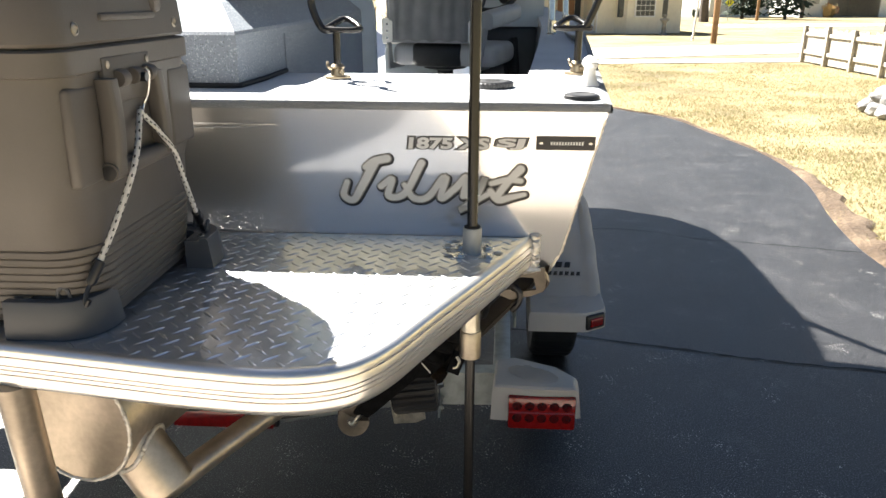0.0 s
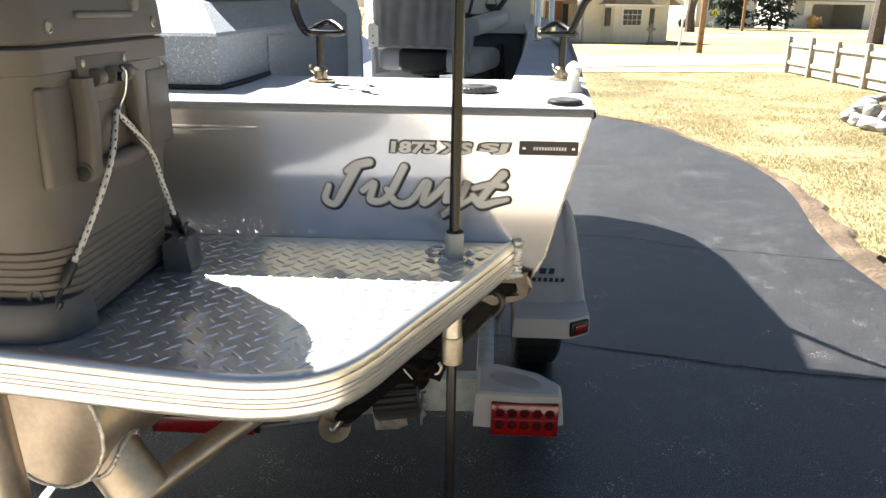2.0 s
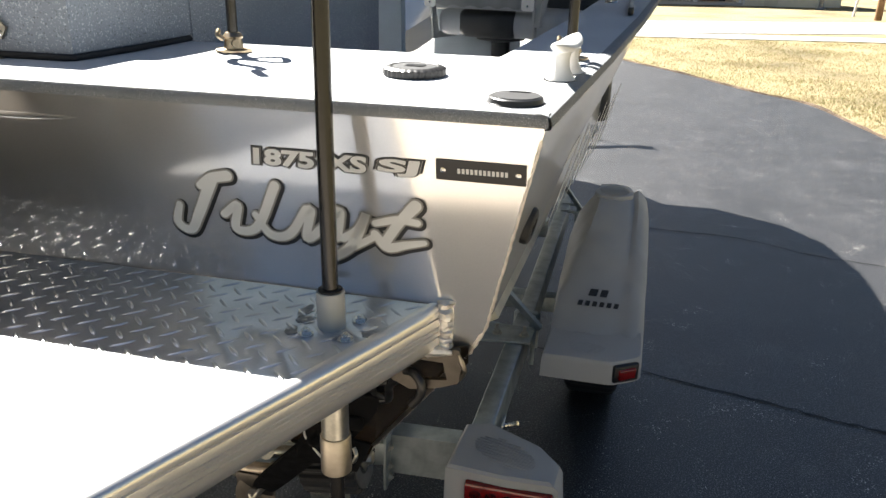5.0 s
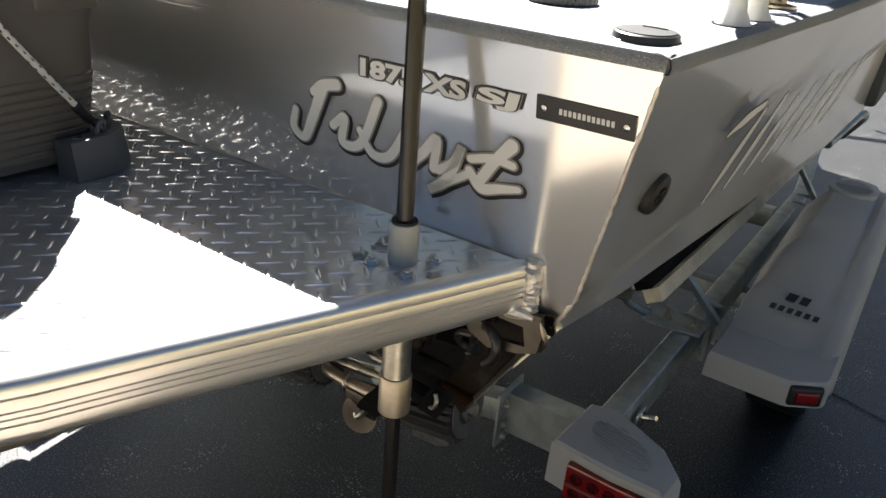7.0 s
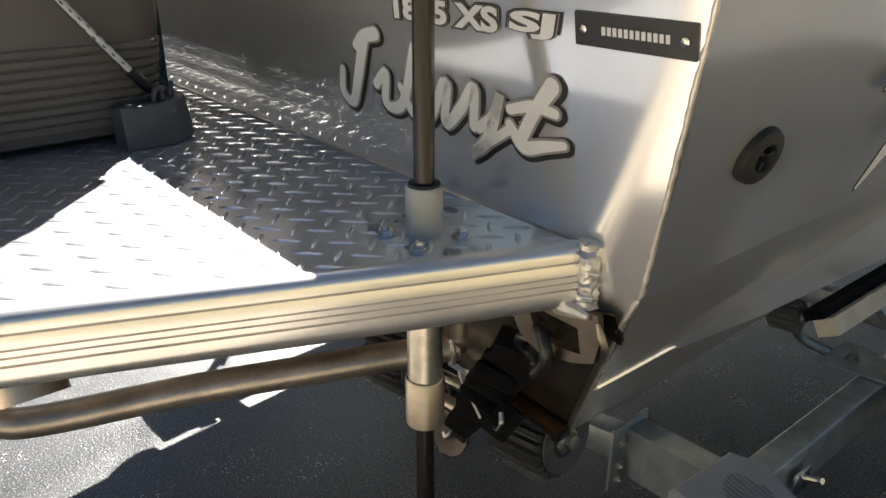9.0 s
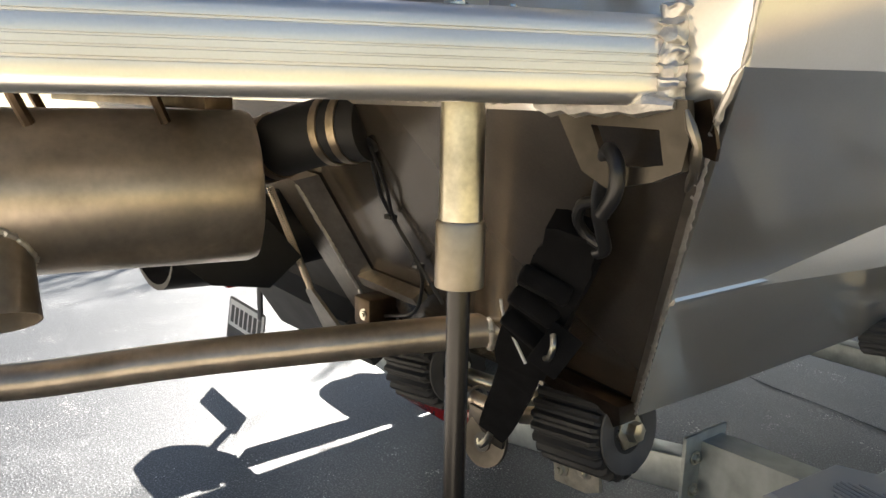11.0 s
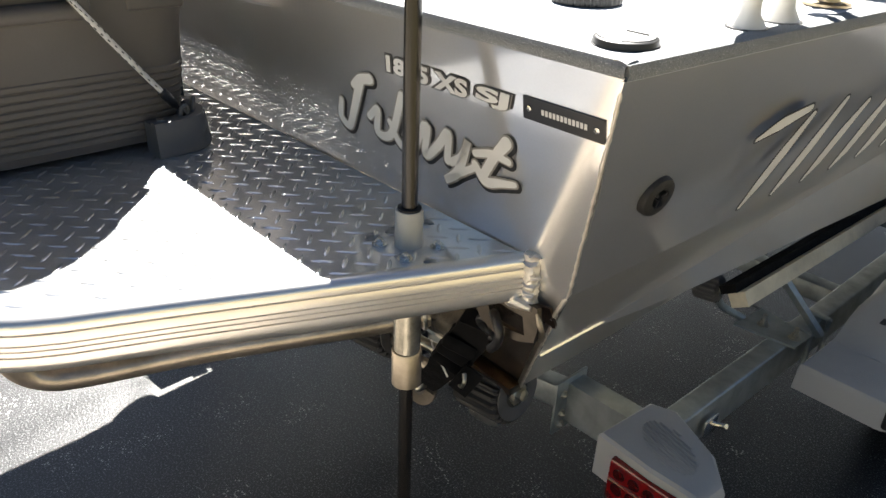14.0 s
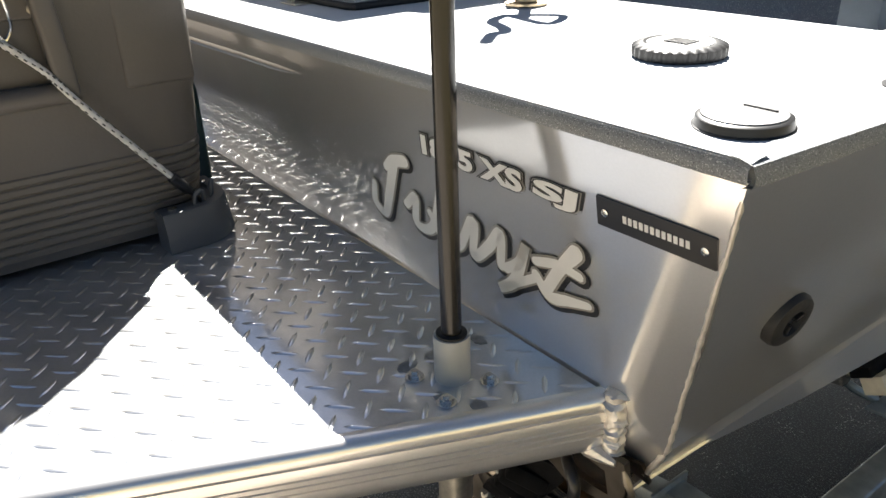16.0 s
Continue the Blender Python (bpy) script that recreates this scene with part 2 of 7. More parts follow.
BLADE = blade_material()
MULCH = ground_material("brown_mulch", ((0.35, (0.045, 0.030, 0.020)), (0.5, (0.11, 0.075, 0.048)), (0.62, (0.20, 0.145, 0.095))), 0.95, 30, 1.0, 2.0, 0.03)
CONCRETE = ground_material("pale_concrete", ((0.35, (0.48, 0.46, 0.42)), (0.6, (0.60, 0.58, 0.54))), 0.85, 60, 0.2, 0.7)
ROADM = ground_material("pale_worn_road", ((0.35, (0.34, 0.33, 0.31)), (0.6, (0.44, 0.43, 0.41))), 0.85, 60, 0.2, 0.3)


def asphalt_material():
    """Dark sealed asphalt: fine dark grain, worn paler drifts and scattered stone chips."""
    m = bpy.data.materials.new("sealed_asphalt")
    m.use_nodes = True
    nt = m.node_tree
    b = nt.nodes["Principled BSDF"]
    tc = nt.nodes.new("ShaderNodeTexCoord")

    def noise_node(scale, detail, rough=0.6):
        n = nt.nodes.new("ShaderNodeTexNoise")
        n.inputs["Scale"].default_value, n.inputs["Detail"].default_value, n.inputs["Roughness"].default_value = scale, detail, rough
        nt.links.new(tc.outputs["Object"], n.inputs["Vector"])
        return n

    def ramp(source, stops):
        r = nt.nodes.new("ShaderNodeValToRGB")
        el = r.color_ramp.elements
        while len(el) < len(stops):
            el.new(0.5)
        for e, (pos, v) in zip(el, stops):
            e.position, e.color = pos, (v, v, v * 1.02, 1)
        nt.links.new(source, r.inputs["Fac"])
        return r

    def mix(kind, fac, a, c):
        x = nt.nodes.new("ShaderNodeMixRGB")
        x.blend_type = kind
        x.inputs["Fac"].default_value = fac
        nt.links.new(a, x.inputs["Color1"])
        nt.links.new(c, x.inputs["Color2"])
        return x

    fine = noise_node(190, 3)
    grain = ramp(fine.outputs["Fac"], ((0.42, 0.0008), (0.54, 0.018), (0.66, 0.22)))
    drift = ramp(noise_node(1.3, 7, 0.65).outputs["Fac"], ((0.34, 0.60), (0.52, 0.95), (0.66, 1.0)))
    base = mix("MULTIPLY", 1.0, grain.outputs["Color"], drift.outputs["Color"])
    worn = ramp(noise_node(2.6, 8, 0.75).outputs["Fac"], ((0.56, 0.0), (0.70, 0.040)))
    base = mix("ADD", 1.0, base.outputs["Color"], worn.outputs["Color"])
    v = nt.nodes.new("ShaderNodeTexVoronoi")
    v.inputs["Scale"].default_value = 150
    nt.links.new(tc.outputs["Object"], v.inputs["Vector"])
    sizes = ramp(noise_node(6.0, 4).outputs["Fac"], ((0.46, 0.0), (0.66, 0.42)))
    lt = nt.nodes.new("ShaderNodeMath")
    lt.operation = "LESS_THAN"
    nt.links.new(v.outputs["Distance"], lt.inputs[0])
    nt.links.new(sizes.outputs["Color"], lt.inputs[1])
    sp = nt.nodes.new("ShaderNodeMath")
    sp.operation = "GREATER_THAN"
    sp.inputs[1].default_value = 0.68
    nt.links.new(v.outputs["Color"], sp.inputs[0])
    both = nt.nodes.new("ShaderNodeMath")
    both.operation = "MULTIPLY"
    nt.links.new(lt.outputs[0], both.inputs[0])
    nt.links.new(sp.outputs[0], both.inputs[1])
    x = nt.nodes.new("ShaderNodeMixRGB")
    x.inputs["Color2"].default_value = (0.50, 0.485, 0.455, 1)
    nt.links.new(both.outputs[0], x.inputs["Fac"])
    nt.links.new(base.outputs["Color"], x.inputs["Color1"])
    nt.links.new(x.outputs["Color"], b.inputs["Base Color"])
    b.inputs["Roughness"].default_value = 0.38
    b.inputs["Specular IOR Level"].default_value = 0.85
    bn = nt.nodes.new("ShaderNodeBump")
    bn.inputs["Strength"].default_value, bn.inputs["Distance"].default_value = 0.5, 0.003
    nt.links.new(fine.outputs["Fac"], bn.inputs["Height"])
    nt.links.new(bn.outputs["Normal"], b.inputs["Normal"])
    return m


ASPHALT = asphalt_material()


# ---- building helpers ----
def link_mesh(name, bm, mat, smooth=35.0):
    me = bpy.data.meshes.new(name)
    bmesh.ops.recalc_face_normals(bm, faces=bm.faces)
    bm.to_mesh(me)
    bm.free()
    me.materials.append(mat)
    if smooth:
        me.shade_smooth()
        me.set_sharp_from_angle(angle=radians(smooth))
    return new(name, me)


def part(name, bm, mat, parent, label="", smooth=35.0):
    ob = link_mesh(name, bm, mat, smooth)
    ob.parent = parent
    if label:
        ob["label"] = label
    return ob


def thing(name, label, category, group="", kind="", at=(0, 0, 0)):
    ob = new(name)
    ob.location = at
    ob.empty_display_size = 0.05
    return tagged(ob, label, category, group, kind)


def solid(name, bm, mat, label, category, group="", kind="", smooth=35.0):
    return tagged(link_mesh(name, bm, mat, smooth), label, category, group, kind)


def box(bm, lo, hi, bevel=0.0, seg=2, m=None):
    lo, hi = Vector(lo), Vector(hi)
    r = bmesh.ops.create_cube(bm, size=1.0)
    vs = r["verts"]
    for v in vs:
        v.co = Vector(((lo[i] + hi[i]) / 2 + v.co[i] * (hi[i] - lo[i])) for i in range(3))
    if bevel:
        es = list({e for v in vs for e in v.link_edges})
        out = bmesh.ops.bevel(bm, geom=es, offset=bevel, segments=seg, affect="EDGES", profile=0.5)
        vs = list({v for f in out["faces"] for v in f.verts} | {v for v in vs if v.is_valid})
    if m is not None:
        for v in vs:
            v.co = m @ v.co
    return bm


def loft(bm, rings, cap=True, closed=True):
    rows = [[bm.verts.new(p) for p in ring] for ring in rings]
    n = len(rows[0])
    for a, b in zip(rows, rows[1:]):
        for i in range(n if closed else n - 1):
            j = (i + 1) % n
            bm.faces.new((a[i], a[j], b[j], b[i]))
    if cap and closed:
        bm.faces.new(rows[0][::-1])
        bm.faces.new(rows[-1])
    return bm


def tube(bm, path, r, n=12, cap=True):
    """A round tube along a polyline; r is a radius or one for each point."""
    pts = [Vector(p) for p in path]
    radii = r if isinstance(r, (list, tuple)) else [r] * len(pts)
    tang = [(pts[min(i + 1, len(pts) - 1)] - pts[max(i - 1, 0)]).normalized() for i in range(len(pts))]
    side = tang[0].orthogonal().normalized()
    rings = []
    for p, t, q in zip(pts, tang, radii):
        side = (side - t * side.dot(t)).normalized()
        up = t.cross(side)
        rings.append([p + (side * math.cos(a) + up * math.sin(a)) * q for a in (2 * math.pi * k / n for k in range(n))])
    return loft(bm, rings, cap)


def smooth_path(ctrl, steps=8):
    """A Catmull-Rom path through the points."""
    c = [Vector(p) for p in ctrl]
    c = [2 * c[0] - c[1]] + c + [2 * c[-1] - c[-2]]
    out = []
    for i in range(1, len(c) - 2):
        p0, p1, p2, p3 = c[i - 1 : i + 3]
        for k in range(steps):
            t = k / steps
            out.append(0.5 * ((2 * p1) + (p2 - p0) * t + (2 * p0 - 5 * p1 + 4 * p2 - p3) * t * t + (3 * p1 - p0 - 3 * p2 + p3) * t**3))
    out.append(c[-2])
    return out


def lathe(bm, profile, m=None, n=28):
    """Turns a profile of (radius, height) about z, then places it."""
    m = m or Matrix()
    rings = [[m @ Vector((r * math.cos(a), r * math.sin(a), z)) for a in (2 * math.pi * k / n for k in range(n))] for r, z in profile]
    return loft(bm, rings)


def axis_pose(at, axis):
    return Matrix.Translation(at) @ Vector(axis).normalized().to_track_quat("Z", "Y").to_matrix().to_4x4()


def rounded(hx, hy, r, n=6, cx=0.0, cy=0.0):
    """A rounded rectangle, counter-clockwise."""
    out = []
    for sx, sy, a0 in ((1, 1, 0), (-1, 1, 90), (-1, -1, 180), (1, -1, 270)):
        for k in range(n + 1):
            a = radians(a0 + 90 * k / n)
            out.append((cx + sx * (hx - r) + r * math.cos(a), cy + sy * (hy - r) + r * math.sin(a)))
    return out


def prism(bm, poly, m, depth):
    """A flat polygon given some depth along the z of m."""
    return loft(bm, [[m @ Vector((x, y, 0)) for x, y in poly], [m @ Vector((x, y, depth)) for x, y in poly]])


def slab(bm, poly, z0, z1):
    return loft(bm, [[(x, y, z0) for x, y in poly], [(x, y, z1) for x, y in poly]])


def bead(bm, path, r, seed=1, step=0.006):
    """A lumpy weld bead along a path."""
    rnd = random.Random(seed)
    pts = [Vector(p) for p in path]
    fine = []
    for a, b in zip(pts, pts[1:]):
        k = max(2, int((b - a).length / step))
        fine += [a.lerp(b, i / k) for i in range(k)]
    fine.append(pts[-1])
    radii = [r * (1.18 if i % 2 else 0.86) * rnd.uniform(0.85, 1.15) for i in range(len(fine))]
    radii[0] = radii[-1] = r * 0.4
    fine = [p + Vector((rnd.uniform(-1, 1), rnd.uniform(-1, 1), rnd.uniform(-1, 1))) * r * 0.18 for p in fine]
    return tube(bm, fine, radii, 8)


def bolt(bm, at, axis, r=0.008, h=0.006, washer=1.5):
    m = axis_pose(at, axis)
    if washer:
        lathe(bm, [(r * washer, 0), (r * washer, 0.0016), (r * 0.9, 0.0018)], m, 16)
    loft(bm, [[m @ Vector((r * math.cos(a), r * math.sin(a), z)) for a in (math.pi * k / 3 for k in range(6))] for z in (0.001, h)])
    lathe(bm, [(r * 0.55, h), (r * 0.5, h + 0.003)], m, 10)
    return bm


# ---- the ground ----
def grid_sheet(bm, x0, x1, y0, y1, nx, ny, fz):
    rows = [[bm.verts.new((x0 + (x1 - x0) * i / nx, y0 + (y1 - y0) * j / ny, fz(x0 + (x1 - x0) * i / nx, y0 + (y1 - y0) * j / ny))) for i in range(nx + 1)] for j in range(ny + 1)]
    for a, b in zip(rows, rows[1:]):
        for i in range(nx):
            bm.faces.new((a[i], a[i + 1], b[i + 1], b[i]))
    return bm


bm = bmesh.new()
grid_sheet(bm, -500, 500, -500, 600, 44, 44, lambda x, y: -0.02)
solid("ground", bm, LAWN, "flat dormant straw-coloured lawn reaching the far houses", "lawn", kind="structure")

EDGE = [(2.36, -4), (2.38, 0), (2.42, 3.2), (2.44, 4.3), (2.47, 4.8), (2.60, 5.5), (2.80, 6.3), (2.90, 7.0), (2.90, 7.9), (2.76, 8.8), (2.50, 10.2), (1.95, 11.0), (1.2, 12.4), (0.2, 14.0), (-0.8, 16.5), (-1.2, 20.0)]
edge = [(p.x, p.y) for p in smooth_path([(x, y, 0) for x, y in EDGE], 6)]
bm = bmesh.new()
poly = edge + [(-6.5, 20.0), (-6.5, -4)]
slab(bm, poly, -0.15, 0.0)
solid("driveway", bm, ASPHALT, "dark sealed asphalt driveway with a curved edge and cracks", "driveway", kind="structure", smooth=0)

# slab added out of view; its pale colour reflects sun onto the stern metal
bm = bmesh.new()
slab(bm, [(-6.4, -4.2), (2.34, -4.2), (2.37, 0.62), (-6.4, 0.62)], -0.12, 0.006)
solid("bounce_apron", bm, APRON, "unseen pale concrete slab added to bounce sun onto the stern", "apron", kind="structure", smooth=0)

rnd = random.Random(4)
bm = bmesh.new()
outer = []
for i, (x, y) in enumerate(edge):
    w = 0.26 if y < 5.5 else max(0.05, 0.26 - 0.09 * (y - 5.5))
    w = max(0.05, w) * (1 + 0.28 * math.sin(i * 1.7) * math.sin(i * 0.6))
    outer.append((x + w, y + (0.25 * w if y > 9 else 0)))
rows = []
for k in range(5):
    t = k / 4
    rows.append([bm.verts.new((a[0] + (b[0] - a[0]) * t, a[1] + (b[1] - a[1]) * t, (0.012 if k in (1, 2, 3) else -0.03) + rnd.uniform(-0.012, 0.012))) for a, b in zip(edge, outer)])
for a, b in zip(rows, rows[1:]):
    for i in range(len(a) - 1):
        bm.faces.new((a[i], b[i], b[i + 1], a[i + 1]))
solid("mulch_strip", bm, MULCH, "ragged strip of bare brown soil along the driveway", "soil", kind="stuff")


def grass_blades(count, seed):
    """Short dormant blades scattered over the lawn, denser near the driveway."""
    rnd = random.Random(seed)
    verts, faces = [], []
    lim = [(x + 0.0, y) for x, y in edge]
    for k in range(count):
        y = 3.0 + 17.0 * rnd.random() ** 1.5
        x0 = next((a[0] + (b[0] - a[0]) * (y - a[1]) / (b[1] - a[1]) for a, b in zip(lim, lim[1:]) if a[1] <= y <= b[1]), 2.5)
        x = x0 + 0.05 + (8.3 - x0) * rnd.random()
        clump = noise.noise(Vector((x * 1.1, y * 1.1, 2.0))) + 0.5 * noise.noise(Vector((x * 5, y * 5, 7.0)))
        if clump < rnd.uniform(-0.9, 0.5):
            continue
        h = rnd.uniform(0.012, 0.036) * (1 + 0.5 * clump)
        a = rnd.random() * 6.283
        w = rnd.uniform(0.003, 0.007)
        dx, dy = math.cos(a), math.sin(a)
        lean = rnd.uniform(0.4, 1.6) * h
        n = len(verts)
        verts += [(x - dy * w, y + dx * w, -0.021), (x + dy * w, y - dx * w, -0.021), (x + dx * lean, y + dy * lean, -0.02 + h)]
        faces.append((n, n + 1, n + 2))
    me = bpy.data.meshes.new("grass")
    me.from_pydata(verts, [], faces)
    me.materials.append(BLADE)
    tagged(new("grass", me), "short dormant straw and olive grass blades on the lawn", "grass", kind="stuff")


grass_blades(190000, 21)


def crack(points, width):
    bm = bmesh.new()
    path = smooth_path([(x, y, 0) for x, y in points], 10)
    rnd = random.Random(len(points) * 7)
    left, right = [], []
    for p in path:
        w = width * rnd.uniform(0.5, 1.4)
        j = rnd.uniform(-0.008, 0.008)
        left.append(bm.verts.new((p.x, p.y + w + j, 0.003)))
        right.append(bm.verts.new((p.x, p.y - w + j, 0.003)))
    for i in range(len(path) - 1):
        bm.faces.new((left[i], left[i + 1], right[i + 1], right[i]))
    return solid("driveway_crack", bm, RUBBER, "thin dark crack across the asphalt driveway", "crack", group="driveway cracks", kind="structure", smooth=0)


crack([(-1.0, 3.50), (0.2, 3.32), (0.93, 3.16), (1.25, 3.08), (1.56, 3.02), (2.0, 2.98), (2.36, 2.97)], 0.006)
crack([(-1.0, 5.05), (0.6, 5.02), (1.15, 4.98), (1.45, 4.83), (1.9, 4.74), (2.45, 4.60)], 0.005)


# ---- the boat ----
XC = -0.815  # the boat's centre line


def y_transom(z):
    """The transom leans aft above the platform and rakes forward below it."""
    return 1.468 + (1.06 - z) * 0.18 if z > 0.985 else 1.4815 + (0.985 - z) * 0.63


def z_deck(y):
    return 1.327 + 0.020 * (y - 1.43)


def transom_pose(x, z, out=0.0, roll=0.0):
    """Local x along the transom, local y up its slope, local z out of it, aft."""
    up = Vector((0, -0.18, 1)).normalized()
    right = Vector((1, 0, 0))
    aft = right.cross(up).normalized()
    m = Matrix((right, up, aft)).transposed().to_4x4()
    return Matrix.Translation(Vector((x, y_transom(z), z)) + aft * out) @ m @ pose(0, 0, 0, 0, 0, roll)


boat = thing("boat", "silver aluminium jet boat resting on its galvanised trailer", "boat")

STATIONS = [
    # y, deck x z, crease x z, chine x z, keel z
    (None, 0.272, 1.314, 0.205, 1.020, -0.050, 0.602, 0.570),
    (1.95, 0.322, 1.326, 0.226, 1.030, -0.045, 0.602, 0.568),
    (2.60, 0.382, 1.350, 0.252, 1.055, -0.040, 0.604, 0.565),
    (3.40, 0.446, 1.385, 0.278, 1.095, -0.035, 0.615, 0.565),
    (4.20, 0.472, 1.420, 0.270, 1.145, -0.060, 0.650, 0.580),
    (5.00, 0.400, 1.450, 0.160, 1.200, -0.160, 0.740, 0.640),
    (5.70, 0.200, 1.475, -0.060, 1.250, -0.320, 0.860, 0.740),
    (6.30, -0.100, 1.500, -0.320, 1.310, -0.490, 1.020, 0.900),
    (6.75, -0.480, 1.525, -0.570, 1.400, -0.630, 1.200, 1.120),
]


def hull_ring(s, cap=0.16, floor=0.80):
    y, dx, dz, cx, cz, bx, bz, kz = s
    yy = (lambda z: y_transom(z) + 0.006) if y is None else (lambda z: y)
    mir = lambda x: 2 * XC - x
    inner = max(XC + 0.02, dx - cap)
    fl = max(floor, bz + 0.05)
    half = [(dx, dz), (dx * 0.5 + cx * 0.5 + 0.004, dz * 0.5 + cz * 0.5), (cx, cz), ((cx + bx) / 2 + 0.004, (cz + bz) / 2), (bx, bz)]
    ring = half + [(XC, kz)] + [(mir(x), z) for x, z in half[::-1]]
    ring += [(mir(inner), dz), (mir(max(XC + 0.01, inner - 0.05)), fl), (max(XC + 0.01, inner - 0.05), fl), (inner, dz)]
    return [(x, yy(z), z) for x, z in ring]


bm = bmesh.new()
loft(bm, [hull_ring(s) for s in STATIONS])
part("hull", bm, ALU, boat, "satin bare aluminium hull sides and bottom", 12)

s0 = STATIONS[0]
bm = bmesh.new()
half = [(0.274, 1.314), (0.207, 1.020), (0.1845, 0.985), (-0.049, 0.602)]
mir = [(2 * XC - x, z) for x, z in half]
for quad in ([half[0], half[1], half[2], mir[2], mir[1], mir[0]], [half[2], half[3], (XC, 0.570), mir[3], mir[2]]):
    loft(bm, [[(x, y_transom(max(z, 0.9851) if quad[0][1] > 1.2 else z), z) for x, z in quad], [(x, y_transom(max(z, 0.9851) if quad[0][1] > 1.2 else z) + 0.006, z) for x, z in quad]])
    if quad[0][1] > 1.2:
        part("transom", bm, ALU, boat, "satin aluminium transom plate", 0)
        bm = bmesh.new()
part("transom_foot", bm, FOOT, boat, "forward-raked transom foot, weld-stained and darkened for the ground it reflects", 0)

# lower strake pressed along the side
bm = bmesh.new()
line = []
for s in STATIONS[:6]:
    y = y_transom(0.80) + 0.006 if s[0] is None else s[0]
    line.append((s[3] + (s[5] - s[3]) * 0.52 + 0.002, y, s[4] + (s[6] - s[4]) * 0.52))
tube(bm, line, 0.0055, 8)
part("side_strake", bm, ALU, boat, "narrow pressed strake along the side")

# seam welds down the corner of the transom
bm = bmesh.new()
bead(bm, [(0.270, y_transom(1.30) + 0.001, 1.30), (0.209, y_transom(1.03) + 0.001, 1.03), (0.205, y_transom(1.02), 1.02)], 0.0022, 3, 0.008)
bead(bm, [(0.205, y_transom(1.02), 1.02), (0.186, y_transom(0.985), 0.985), (-0.048, y_transom(0.605), 0.605)], 0.0035, 4, 0.007)
bead(bm, [(-0.050, y_transom(0.605), 0.600), (-0.30, y_transom(0.59), 0.590)], 0.004, 5, 0.007)
part("seam_weld", bm, WELD, boat, "ground-down corner weld")

# aft deck
bm = bmesh.new()
dk = [(0.270, 1.4205), (0.312, 1.858), (2 * XC - 0.312, 1.858), (2 * XC - 0.270, 1.4205)]
loft(bm, [[(x, y, z_deck(y) - 0.010) for x, y in dk], [(x, y, z_deck(y) + 0.002) for x, y in dk]])
part("aft_deck", bm, DECK, boat, "pale grey non-slip coated aft deck", 0)
bm = bmesh.new()
prof = [(0.0, -0.0030), (-0.0040, -0.0024), (-0.0055, 0.0030), (-0.0050, 0.0080), (-0.0020, 0.0118), (0.004, 0.0130), (0.016, 0.0140)]
loft(bm, [[(x, y_transom(1.316) + o, 1.316 + dz) for o, dz in prof] for x in (0.276, 0.0, XC, 2 * XC - 0.276)], cap=False, closed=False)
part("deck_lip", bm, LIP, boat, "dark speckled rolled deck edge")
for sgn in (0, 1):
    bm = bmesh.new()
    side = []
    for y in (1.4255, 1.95, 2.60, 3.40, 4.20, 5.00, 5.70, 6.30, 6.75):
        a = [s for s in STATIONS if s[0] is None or s[0] <= y + 1e-6][-1]
        b = [s for s in STATIONS if s[0] is not None and s[0] >= y - 1e-6][0]
        ya = 1.43 if a[0] is None else a[0]
        t = 0 if b[0] == ya else (y - ya) / (b[0] - ya)
        x, z = a[1] + (b[1] - a[1]) * t, a[2] + (b[2] - a[2]) * t
        inner = max(0.02, min(0.165, x - XC - 0.01))
        cut = [(x - inner, z - 0.010), (x - inner, z + 0.0145), (x - 0.006, z + 0.0150), (x + 0.002, z + 0.012), (x + 0.005, z + 0.004), (x + 0.004, z - 0.004), (x + 0.001, z - 0.0045)]
        side.append([(px if not sgn else 2 * XC - px, y, pz) for px, pz in cut])
    loft(bm, side)
    part("gunwale_cap", bm, DECK, boat, "pale grey coated gunwale")
bm = bmesh.new()
cut = [(0.0, -0.003), (0.0070, -0.002), (0.0088, 0.004), (0.006, 0.0125), (-0.004, 0.0155), (-0.012, 0.0158)]
rows = []
for s in STATIONS:
    y = 1.4185 if s[0] is None else s[0]
    rows.append([(s[1] + o, y, s[2] + dz) for o, dz in cut])
loft(bm, rows, cap=False, closed=False)
part("gunwale_edge", bm, LIP, boat, "dark speckled rolled gunwale edge")

# swim platform
HALF = [(0.150, 1.468), (0.044, 1.221), (-0.061, 0.985), (-0.084, 0.944), (-0.112, 0.911), (-0.148, 0.890), (-0.190, 0.880), (-0.245, 0.879), (-0.350, 0.891), (-0.520, 0.918), (-0.690, 0.944)]
ZP = 1.057
core = smooth_path([(x, y, 0) for x, y in HALF[2:9]], 5)
starboard = [Vector((0.150, 1.470, 0)), Vector((0.098, 1.345, 0)), Vector((0.044, 1.222, 0)), Vector((-0.02, 1.08, 0))] + core + [Vector((-0.52, 0.918, 0)), Vector((-0.69, 0.944, 0))]
port = [Vector((2 * XC - p.x, p.y, 0)) for p in starboard[-2::-1]]
rim_path = starboard + port


def offset_path(path, d):
    out = []
    for i, p in enumerate(path):
        t = (path[min(i + 1, len(path) - 1)] - path[max(i - 1, 0)]).normalized()
        out.append(p + Vector((-t.y, t.x, 0)) * d)
    return out


